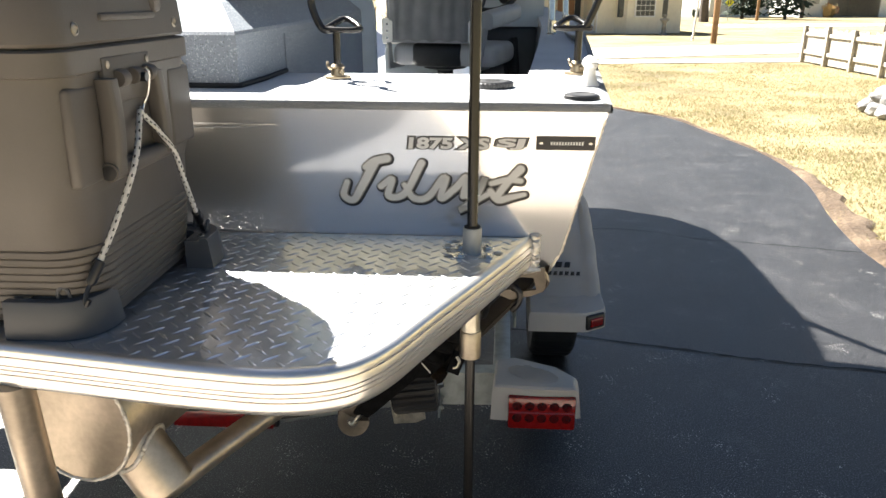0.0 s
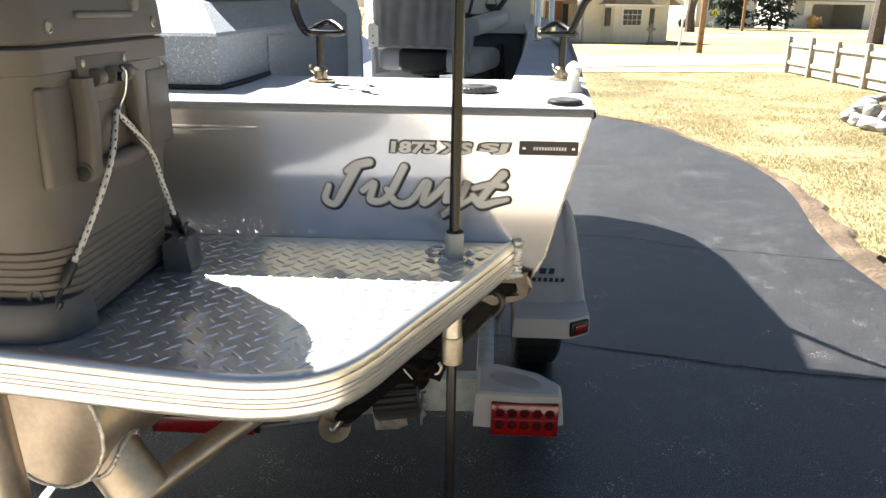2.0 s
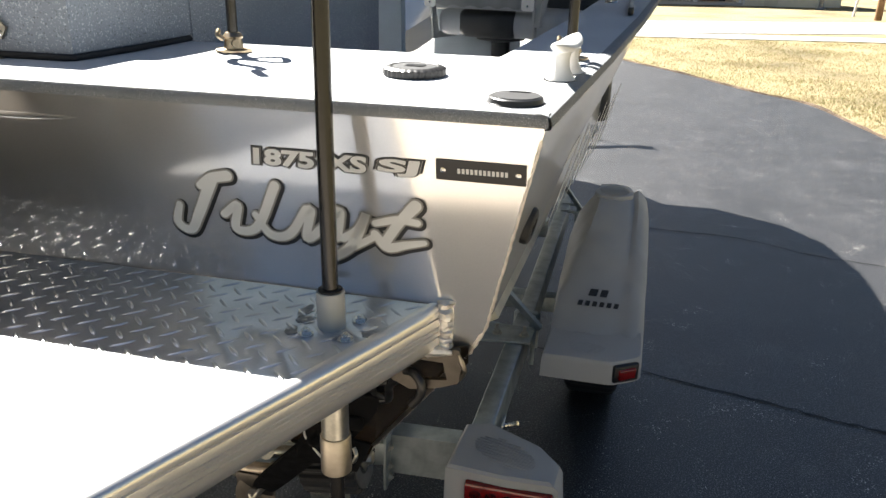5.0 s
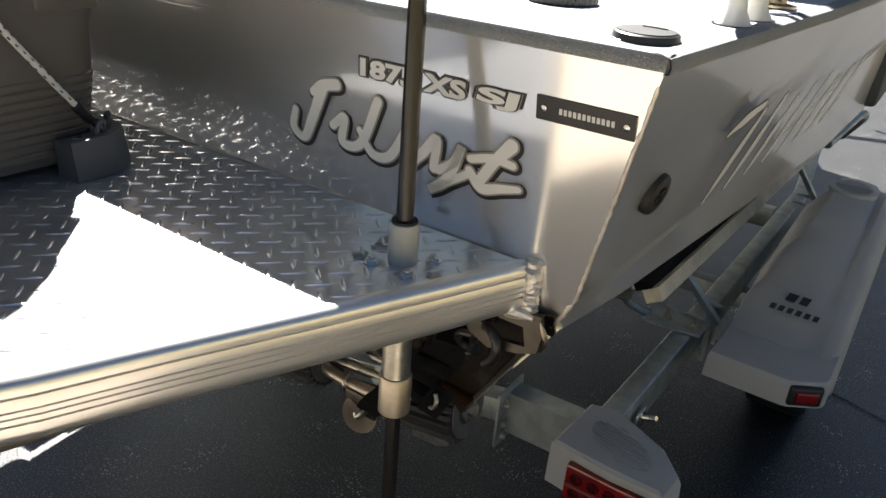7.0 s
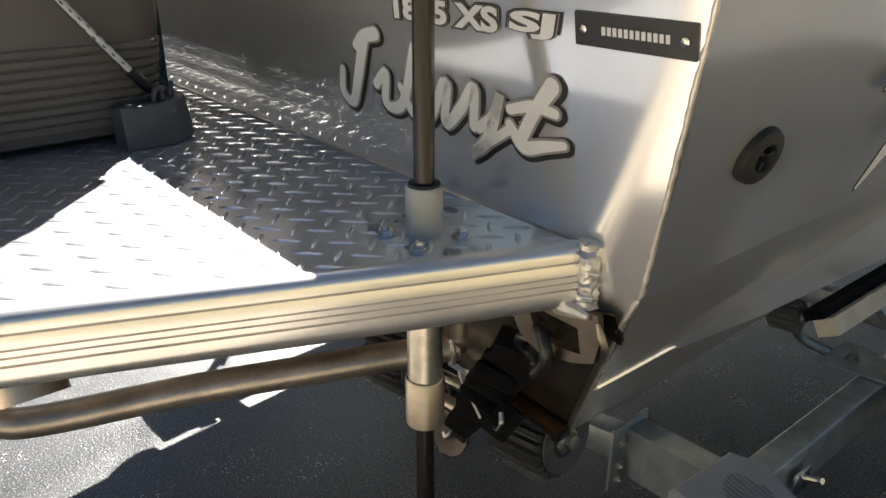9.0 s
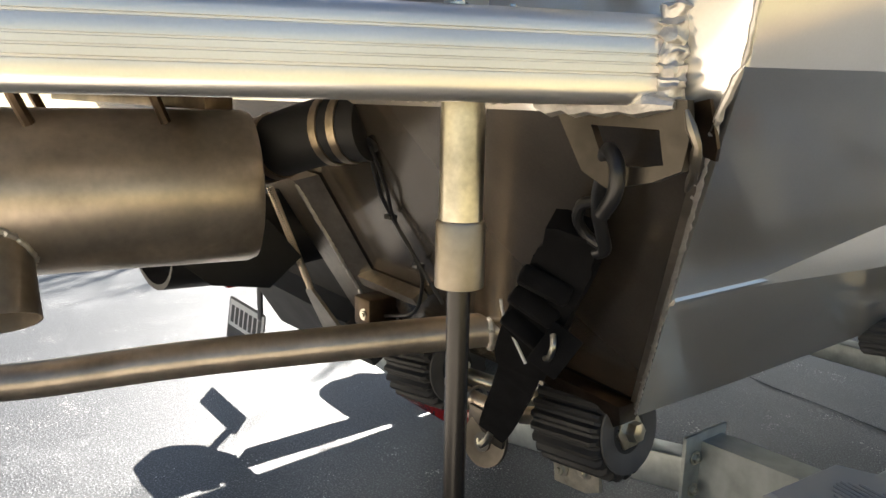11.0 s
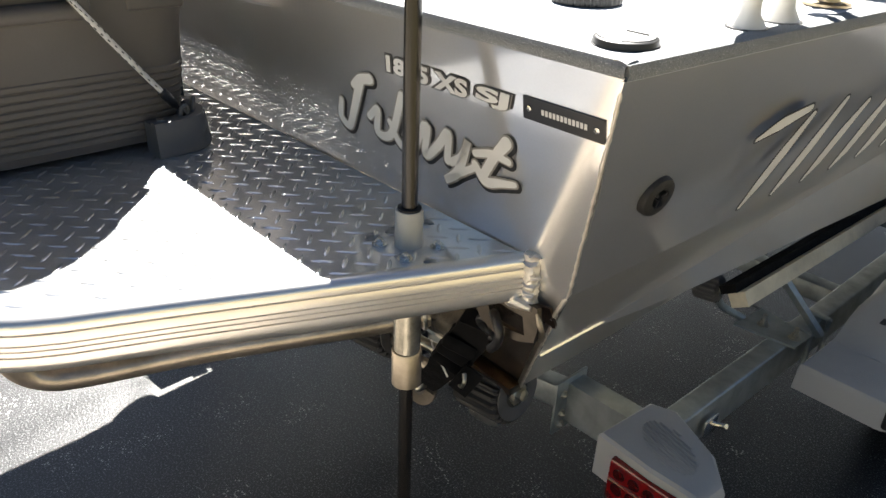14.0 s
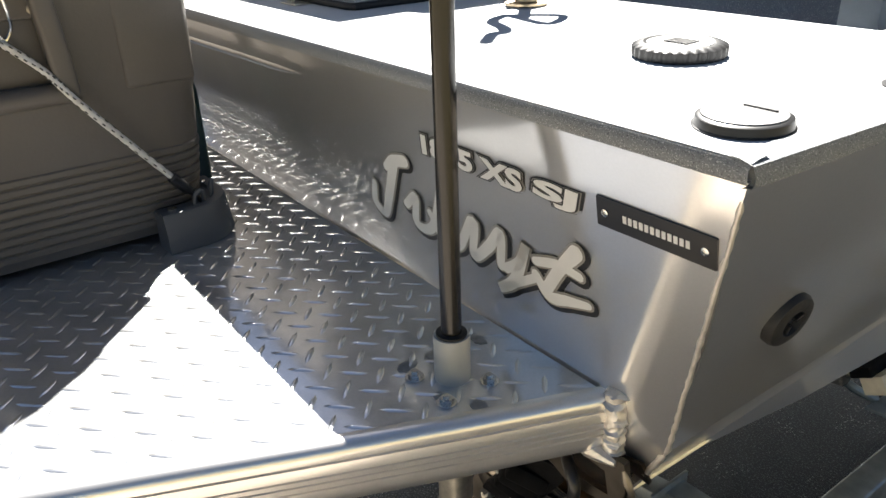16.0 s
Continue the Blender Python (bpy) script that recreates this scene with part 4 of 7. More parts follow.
# guard pipe below the platform
GUARD = [(-0.605, 0.945, 0.996), (-0.614, 0.965, 0.88), (-0.626, 0.992, 0.74), (-0.634, 1.012, 0.655), (-0.626, 1.052, 0.612), (-0.596, 1.115, 0.606), (-0.500, 1.300, 0.628), (-0.386, 1.500, 0.648), (-0.280, 1.692, 0.664)]
bm = bmesh.new()
tube(bm, smooth_path(GUARD, 8), 0.0255, 24)
pipe = part("guard_pipe", bm, RAW, boat, "bent aluminium guard pipe below the platform")
bm = bmesh.new()
m = axis_pose(GUARD[-1], Vector(GUARD[-1]) - Vector(GUARD[-2]))
bead(bm, [m @ Vector((0.027 * math.cos(a), 0.027 * math.sin(a), -0.012)) for a in (2 * math.pi * k / 24 for k in range(25))], 0.0045, 23, 0.006)
part("guard_weld", bm, WELD, pipe)

# jet unit bracket, reverse bucket, spring and wiring
def foot_at(x, z, off=0.0):
    """A point on the raked foot of the transom, off metres aft of it."""
    return Vector((x, y_transom(z), z)) + Vector((0, -0.846, -0.533)) * off


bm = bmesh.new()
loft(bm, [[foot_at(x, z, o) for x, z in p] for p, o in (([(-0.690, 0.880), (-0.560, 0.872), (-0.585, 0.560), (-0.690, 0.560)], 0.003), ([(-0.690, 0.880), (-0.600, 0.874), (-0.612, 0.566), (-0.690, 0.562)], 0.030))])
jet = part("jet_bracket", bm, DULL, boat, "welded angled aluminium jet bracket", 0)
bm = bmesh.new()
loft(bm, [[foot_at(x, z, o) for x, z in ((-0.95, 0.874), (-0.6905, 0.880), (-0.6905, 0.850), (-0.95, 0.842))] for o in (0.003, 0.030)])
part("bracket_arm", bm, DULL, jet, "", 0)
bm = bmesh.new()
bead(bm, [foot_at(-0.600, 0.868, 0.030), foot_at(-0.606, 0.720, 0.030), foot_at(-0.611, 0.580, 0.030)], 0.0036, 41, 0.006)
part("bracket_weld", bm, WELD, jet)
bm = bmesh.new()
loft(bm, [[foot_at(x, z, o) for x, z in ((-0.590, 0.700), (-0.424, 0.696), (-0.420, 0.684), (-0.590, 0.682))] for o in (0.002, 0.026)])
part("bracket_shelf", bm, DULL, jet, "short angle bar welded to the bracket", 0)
bm = bmesh.new()
box(bm, (-0.592, 1.632, 0.602), (-0.540, 1.690, 0.654), 0.005)
clamp = part("sensor_clamp", bm, STAINED, jet, "small square sensor clamp")
bm = bmesh.new()
bolt(bm, (-0.556, 1.633, 0.626), (0.3, -1, 0), 0.007, 0.005)
part("bolt", bm, ZINC, clamp)
# flat black sheet laid on the foot for the dark inside of the outlet
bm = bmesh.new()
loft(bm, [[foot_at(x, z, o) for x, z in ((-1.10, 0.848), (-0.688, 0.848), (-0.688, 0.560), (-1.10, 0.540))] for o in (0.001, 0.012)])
part("jet_shade_sheet", bm, RUBBER, jet, "flat black sheet for the shade inside the jet outlet", 0)
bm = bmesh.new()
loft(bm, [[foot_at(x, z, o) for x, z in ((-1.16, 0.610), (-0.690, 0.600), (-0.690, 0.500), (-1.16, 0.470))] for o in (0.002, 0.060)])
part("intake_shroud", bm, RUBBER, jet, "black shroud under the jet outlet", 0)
bm = bmesh.new()
lathe(bm, [(0.060, 0.0), (0.070, 0.05), (0.072, 0.18), (0.062, 0.24), (0.050, 0.27), (0.042, 0.26)], axis_pose((-0.76, 1.70, 0.76), (0.0, -1, -0.10)), 32)
part("jet_nozzle", bm, RUBBER, jet, "dark jet nozzle housing")
bm = bmesh.new()
rows = []
for k in range(9):
    t = k / 8
    y = 1.34 + 0.22 * t
    w = 0.115 - 0.020 * t
    ring = []
    for q in range(13):
        a = math.pi * (1.0 + q / 12)
        ring.append((-0.76 + w * math.cos(a), y, 0.742 + (0.078 - 0.012 * abs(t - 0.4)) * math.sin(a)))
    for q in range(12, -1, -1):
        a = math.pi * (1.0 + q / 12)
        ring.append((-0.76 + (w - 0.007) * math.cos(a), y, 0.744 + (0.070 - 0.012 * abs(t - 0.4)) * math.sin(a)))
    rows.append(ring)
loft(bm, rows)
part("reverse_bucket", bm, RUBBER, jet, "black curved reverse bucket")
for x in (-0.872, -0.655):
    bm = bmesh.new()
    loft(bm, [[(x + o, y, z) for y, z in ((1.32, 0.760), (1.40, 0.690), (1.50, 0.672), (1.56, 0.720), (1.50, 0.790))] for o in (0.0, 0.010)])
    part("bucket_cheek", bm, RUBBER, jet, "", 0)
bm = bmesh.new()
a, b = foot_at(-0.632, 0.876, 0.060), foot_at(-0.690, 0.692, 0.080)
axis = (b - a).normalized()
s1 = axis.orthogonal().normalized()
s2 = axis.cross(s1)
tube(bm, [a + (b - a) * (k / 400) + (s1 * math.cos(k * 0.8) + s2 * math.sin(k * 0.8)) * 0.0055 for k in range(401)], 0.0014, 5)
part("return_spring", bm, RAW, jet, "coiled steel return spring")
bm = bmesh.new()
loft(bm, [[foot_at(x, z, o) for x, z in ((-0.722, 0.680), (-0.688, 0.698), (-0.672, 0.610), (-0.770, 0.580))] for o in (0.076, 0.082)])
part("spring_tab", bm, DULL, jet, "", 0)
bm = bmesh.new()
tube(bm, smooth_path([(-0.338, 1.508, 0.931), (-0.370, 1.545, 0.867), (-0.376, 1.570, 0.827), (-0.372, 1.615, 0.751), (-0.392, 1.636, 0.706), (-0.45, 1.660, 0.650), (-0.540, 1.665, 0.622)], 8), 0.0032, 8)
tube(bm, smooth_path([(-0.334, 1.508, 0.931), (-0.345, 1.540, 0.872), (-0.368, 1.568, 0.826), (-0.355, 1.605, 0.755), (-0.330, 1.63, 0.70)], 8), 0.0028, 8)
lathe(bm, [(0.011, 0.0), (0.011, 0.004), (0.005, 0.006)], axis_pose((-0.337, 1.513, 0.933), (0, -1, -0.63)), 16)
for p in ((-0.376, 1.568, 0.827), (-0.370, 1.613, 0.751)):
    box(bm, (p[0] - 0.007, p[1] - 0.007, p[2] - 0.0035), (p[0] + 0.007, p[1] + 0.007, p[2] + 0.0035), 0.001)
part("sensor_wire", bm, BLACK, boat, "thin black sensor cable tied in a loop")


# ---- the trailer ----
trailer = thing("boat_trailer", "galvanised steel boat trailer with grey plastic fenders", "trailer")


XT = -0.75  # the trailer's centre line


def mirror(p):
    return (2 * XT - p[0], p[1], p[2])


def beam(bm, a, b, w, h, bevel=0.004):
    """A box beam from a to b (centres of its top edge line)."""
    a, b = Vector(a), Vector(b)
    d = (b - a).normalized()
    s = d.cross(Vector((0, 0, 1))).normalized()
    u = s.cross(d)
    cut = rounded(w / 2, h / 2, bevel, 3)
    loft(bm, [[p + s * x + u * (y - h / 2) for x, y in cut] for p in (a, b)])
    return bm


RAIL = [(0.112, 1.99, 0.462), (0.132, 2.75, 0.462), (0.150, 3.90, 0.470), (0.02, 5.2, 0.49), (-0.55, 6.9, 0.52)]
for side in (0, 1):
    bm = bmesh.new()
    pts = [Vector(p if not side else mirror(p)) for p in RAIL]
    cut = rounded(0.026, 0.048, 0.005, 3)
    rows = []
    for i, p in enumerate(pts):
        d = (pts[min(i + 1, len(pts) - 1)] - pts[max(0, i - 1)]).normalized()
        s = d.cross(Vector((0, 0, 1))).normalized()
        rows.append([p + s * x + Vector((0, 0, y - 0.048)) for x, y in cut])
    loft(bm, rows)
    part("side_rail", bm, GALV, trailer)
bm = bmesh.new()
beam(bm, (XC, 6.7, 0.53), (XC, 8.3, 0.56), 0.08, 0.10)
part("tongue", bm, GALV, trailer)
bm = bmesh.new()
box(bm, (XC - 0.06, 8.2, 0.50), (XC + 0.06, 8.5, 0.60), 0.02)
part("coupler", bm, GALV, trailer)

# rear cross member: an open channel
chan = [(0.0, 0.0), (0.050, 0.0), (0.050, -0.006), (0.006, -0.006), (0.006, -0.094), (0.050, -0.094), (0.050, -0.100), (0.0, -0.100)]
for xa, xb in ((-0.060, 0.090), (2 * XC + 0.060, 2 * XC - 0.090)):
    bm = bmesh.new()
    loft(bm, [[(x, 1.90 + o, 0.505 + 0.012 * ((x - XC) / 0.78) ** 2 + z) for o, z in chan] for x in (xa, xb)])
    part("cross_channel", bm, GALV, trailer)
bm = bmesh.new()
beam(bm, (-0.71, 1.955, 0.345), (-0.02, 1.955, 0.480), 0.05, 0.060)
part("cross_member", bm, GALV, trailer)
bm = bmesh.new()
beam(bm, (-0.69, 1.960, 0.345), (2 * XC + 0.02, 1.955, 0.480), 0.05, 0.060)
part("cross_member", bm, GALV, trailer)
bm = bmesh.new()
beam(bm, (-1.45, 3.7, 0.44), (0.10, 3.7, 0.44), 0.06, 0.075)
part("cross_member", bm, GALV, trailer)
bm = bmesh.new()
box(bm, (-0.066, 1.862, 0.395), (-0.060, 1.962, 0.530), 0.001)
plate = part("roller_bracket", bm, GALV, trailer, "bolted galvanised roller bracket")
for z in (0.415, 0.445, 0.495):
    bm = bmesh.new()
    bolt(bm, (-0.059, 1.885, z), (1, 0, 0), 0.007, 0.006)
    part("bolt", bm, ZINC, plate)
# keel rollers
def roller(x, y, z, tilt):
    bm = bmesh.new()
    m = axis_pose((x, y, z), (1, 0.05, tilt))
    rows = []
    for k, (w, r) in enumerate(((-0.058, 0.030), (-0.056, 0.064), (-0.050, 0.070), (0.050, 0.070), (0.056, 0.064), (0.058, 0.030))):
        rows.append([m @ Vector(((r - (0.006 if (q % 4) >= 2 and r > 0.06 else 0)) * math.cos(a), (r - (0.006 if (q % 4) >= 2 and r > 0.06 else 0)) * math.sin(a), w)) for q, a in ((q, 2 * math.pi * q / 96) for q in range(96))])
    loft(bm, rows)
    ob = part("keel_roller", bm, RUBBER, trailer, "black ribbed rubber keel roller")
    bm = bmesh.new()
    lathe(bm, [(0.030, 0.0575), (0.058, 0.0575), (0.058, 0.0605), (0.053, 0.0615), (0.034, 0.0590), (0.030, 0.0575)], m, 48)
    part("roller_face", bm, GREYR, ob, "worn grey rubber side face")
    bm = bmesh.new()
    lathe(bm, [(0.026, 0.057), (0.026, 0.061), (0.014, 0.063), (0.013, 0.075), (0.004, 0.077)], m, 6)
    part("hub_nut", bm, ZINC, ob, "zinc-plated hub nut")
    return ob


roller(-0.118, 1.728, 0.572, 0.12)
roller(-0.440, 1.700, 0.560, 0.14)
roller(2 * XC + 0.110, 1.735, 0.572, -0.12)
bm = bmesh.new()
tube(bm, [(-0.05, 1.735, 0.578), (-0.50, 1.702, 0.550)], 0.013, 14)
tube(bm, smooth_path([(-0.26, 1.71, 0.57), (-0.25, 1.80, 0.52), (-0.22, 1.93, 0.42)], 5), 0.018, 14)
part("roller_axle", bm, ZINC, trailer)
bm = bmesh.new()
m = axis_pose((-0.020, 2.365, 0.600), (1, 0.05, 0.12))
rows = []
for w, r in ((-0.030, 0.014), (-0.029, 0.030), (-0.026, 0.034), (0.026, 0.034), (0.029, 0.030), (0.030, 0.014)):
    rows.append([m @ Vector(((r - (0.004 if (q % 4) >= 2 and r > 0.029 else 0)) * math.cos(a), (r - (0.004 if (q % 4) >= 2 and r > 0.029 else 0)) * math.sin(a), w)) for q, a in ((q, 2 * math.pi * q / 64) for q in range(64))])
loft(bm, rows)
small = part("side_roller", bm, GREYR, trailer, "small ribbed rubber side roller")
bm = bmesh.new()
lathe(bm, [(0.012, 0.029), (0.012, 0.036), (0.006, 0.044), (0.003, 0.045)], m, 12)
part("hub_nut", bm, ZINC, small)
bm = bmesh.new()
tube(bm, smooth_path([(-0.020, 2.365, 0.600), (-0.03, 2.42, 0.58), (-0.03, 2.48, 0.50), (0.02, 2.52, 0.465)], 5), 0.010, 10)
part("roller_stalk", bm, GALV, trailer)
bm = bmesh.new()
beam(bm, (-0.62, 7.30, 0.60), (0.20, 7.66, 0.62), 0.06, 0.07)
part("tongue_arm", bm, GALV, trailer, "galvanised tongue arm with the coupler")
bm = bmesh.new()
box(bm, (0.10, 7.60, 0.61), (0.24, 7.72, 0.66), 0.015)
tube(bm, [(0.20, 7.66, 0.65), (0.22, 7.66, 0.75)], 0.012, 8)
part("coupler_latch", bm, GALV, trailer)
for k in range(9):
    bm = bmesh.new()
    c = Vector((0.02 + 0.012 * math.sin(k * 1.3), 7.62, 0.585 - 0.026 * k))
    q = Matrix.Translation(c) @ pose(0, 0, 0, 90, 0, 90 * (k % 2))
    tube(bm, [q @ Vector((0.010 * math.cos(a), 0.018 * math.sin(a), 0)) for a in (2 * math.pi * j / 12 for j in range(13))], 0.0035, 6)
    part("chain_link", bm, GALV, trailer, "hanging safety chain link")
bm = bmesh.new()
lathe(bm, [(0.012, 0.0), (0.024, 0.004), (0.024, 0.075), (0.016, 0.082), (0.006, 0.10)], Matrix.Translation((0.0, 7.62, 0.265)), 14)
part("wiring_plug", bm, BLACK, trailer, "black wiring plug hanging from the coupler")
# three-lamp bar
bm = bmesh.new()
box(bm, (-0.840, 1.885, 0.324), (-0.545, 1.905, 0.378), 0.004)
lamps = part("marker_bar", bm, LENS, trailer, "red three-lamp marker bar")
bm = bmesh.new()
box(bm, (-0.850, 1.905, 0.318), (-0.535, 1.926, 0.386), 0.003)
part("backing", bm, BLACK, lamps)
# number plate as bars
bm = bmesh.new()
m = Matrix.Translation((-1.83, 1.93, 0.215)) @ pose(0, 0, 0, 82, 0, 0)
prism(bm, rounded(0.152, 0.076, 0.012, 4), m, 0.002)
plate = part("number_plate", bm, BLACK, trailer, "black-framed number plate with plain bars")
bm = bmesh.new()
prism(bm, rounded(0.144, 0.046, 0.004, 3, 0, 0.020), m, 0.0026)
part("plate_face", bm, DECALW, plate, "", 0)
for k in range(7):
    bm = bmesh.new()
    prism(bm, rounded(0.013, 0.030, 0.003, 2, -0.114 + k * 0.038, 0.018), m, 0.0032)
    part("plate_bar", bm, DECALK, plate, "", 0)
bm = bmesh.new()
box(bm, (-1.738, 1.934, 0.262), (-1.704, 1.942, 0.440), 0.002)
part("plate_bracket", bm, BLACK, trailer, "narrow black bracket above the number plate")
# hooked bracket with wiring tube
bm = bmesh.new()
lathe(bm, [(0.004, 0), (0.040, 0), (0.040, 0.006), (0.004, 0.006)], axis_pose((-0.266, 1.668, 0.500), (0.15, -1, 0.25)), 32)
box(bm, (-0.305, 1.664, 0.500), (-0.228, 1.674, 0.545), 0.002)
eye = part("winch_eye", bm, EYEM, trailer, "zinc-plated anchor eye for the strap")
bm = bmesh.new()
lathe(bm, [(0.0145, 0.0066), (0.0145, 0.0074), (0.002, 0.0074)], axis_pose((-0.268, 1.666, 0.497), (0.15, -1, 0.25)), 20)
part("eye_hole", bm, BLACK, eye)
bm = bmesh.new()
tube(bm, smooth_path([(-0.47, 1.69, 0.585), (-0.39, 1.685, 0.553), (-0.32, 1.682, 0.545), (-0.23, 1.682, 0.552), (-0.15, 1.69, 0.575)], 6), 0.0125, 14)
part("wiring_tube", bm, RAW, trailer, "short tube clamped by two wire loops")
for x in (-0.31, -0.235):
    bm = bmesh.new()
    m = axis_pose((x, 1.682, 0.546), (1, 0, 0))
    tube(bm, [m @ Vector((0.019 * math.cos(a), 0.019 * math.sin(a), 0)) for a in (2 * math.pi * k / 24 for k in range(25))], 0.0028, 8)
    part("wire_loop", bm, ZINC, trailer)

bm = bmesh.new()
loft(bm, [[(x, 1.715 + o, z) for x, z in ((-0.180, 0.535), (-0.100, 0.560), (-0.088, 0.482), (-0.112, 0.470), (-0.170, 0.464))] for o in (0.0, 0.006)])
yoke = part("roller_yoke", bm, ZINC, trailer, "bolted zinc-plated roller yoke", 0)
for x, z in ((-0.115, 0.502), (-0.157, 0.488)):
    bm = bmesh.new()
    bolt(bm, (x, 1.714, z), (0, -1, 0), 0.008, 0.007)
    part("bolt", bm, ZINC, yoke)

# tail lamps
def tail_lamp(side):
    f = (lambda p: Vector(p)) if not side else (lambda p: Vector(mirror(p)))
    bm = bmesh.new()
    # top plan of the housing, aft edge first
    top = [(0.086, 1.806, 0.530), (0.205, 1.797, 0.530), (0.304, 1.800, 0.530), (0.310, 1.868, 0.530), (0.264, 1.922, 0.530), (0.145, 1.985, 0.526), (0.094, 1.970, 0.524)]
    bot = [(0.080, 1.816, 0.425), (0.205, 1.806, 0.425), (0.322, 1.812, 0.440), (0.324, 1.868, 0.440), (0.272, 1.926, 0.425), (0.148, 1.988, 0.425), (0.092, 1.974, 0.425)]
    mid = [((a[0] + b[0]) / 2 + 0.0, (a[1] + b[1]) / 2, b[2] + (a[2] - b[2]) * 0.86) for a, b in zip(top, bot)]
    tin = [(0.17 + (p[0] - 0.17) * 0.93, 1.89 + (p[1] - 1.89) * 0.93, p[2] + 0.005) for p in top]
    loft(bm, [[f(p) for p in bot], [f(p) for p in mid], [f(p) for p in top], [f(p) for p in tin]])
    house = part("lamp_housing", bm, FENDER, trailer, "grey plastic tail lamp housing", 30)
    bm = bmesh.new()
    for k in range(11):
        t = (k - 5) / 5
        w = 0.066 * math.sqrt(max(0.02, 1 - t * t))
        c = Vector((0.195 - 0.012 * t, 1.878 + t * 0.046, 0.5342))
        a, b = c - Vector((w, -w * 0.25, 0)), c + Vector((w, -w * 0.25, 0))
        tube(bm, [f(a), f(b)], 0.0024, 6)
    part("grip_ribs", bm, FENDER, house)
    bm = bmesh.new()
    box(bm, (0.126, 1.793, 0.412), (0.306, 1.830, 0.508), 0.006)
    if side:
        for v in bm.verts:
            v.co = f(v.co)
    lens = part("lamp_lens", bm, LENS, house, "ribbed red tail lamp lens")
    bm = bmesh.new()
    tube(bm, [f((0.130, 1.793, 0.4625)), f((0.302, 1.793, 0.4625))], 0.0035, 8)
    part("lens_ridge", bm, LENS, lens)
    for i in range(5):
        for j in range(2):
            bm = bmesh.new()
            lathe(bm, [(0.0135, -0.0008), (0.0125, 0.0010), (0.004, 0.0016)], axis_pose(f((0.150 + i * 0.033, 1.793, 0.446 + j * 0.036)), (0, -1, 0)), 14)
            part("lamp_cell", bm, LENSD, lens)
    return house


tail_lamp(0)
tail_lamp(1)


# fenders and wheels
def blend(stops, v):
    """Linear interpolation in a short table."""
    for (a, p), (b, q) in zip(stops, stops[1:]):
        if v <= b:
            k = max(0.0, (v - a) / (b - a))
            return p + (q - p) * k * k * (3 - 2 * k)
    return stops[-1][1]


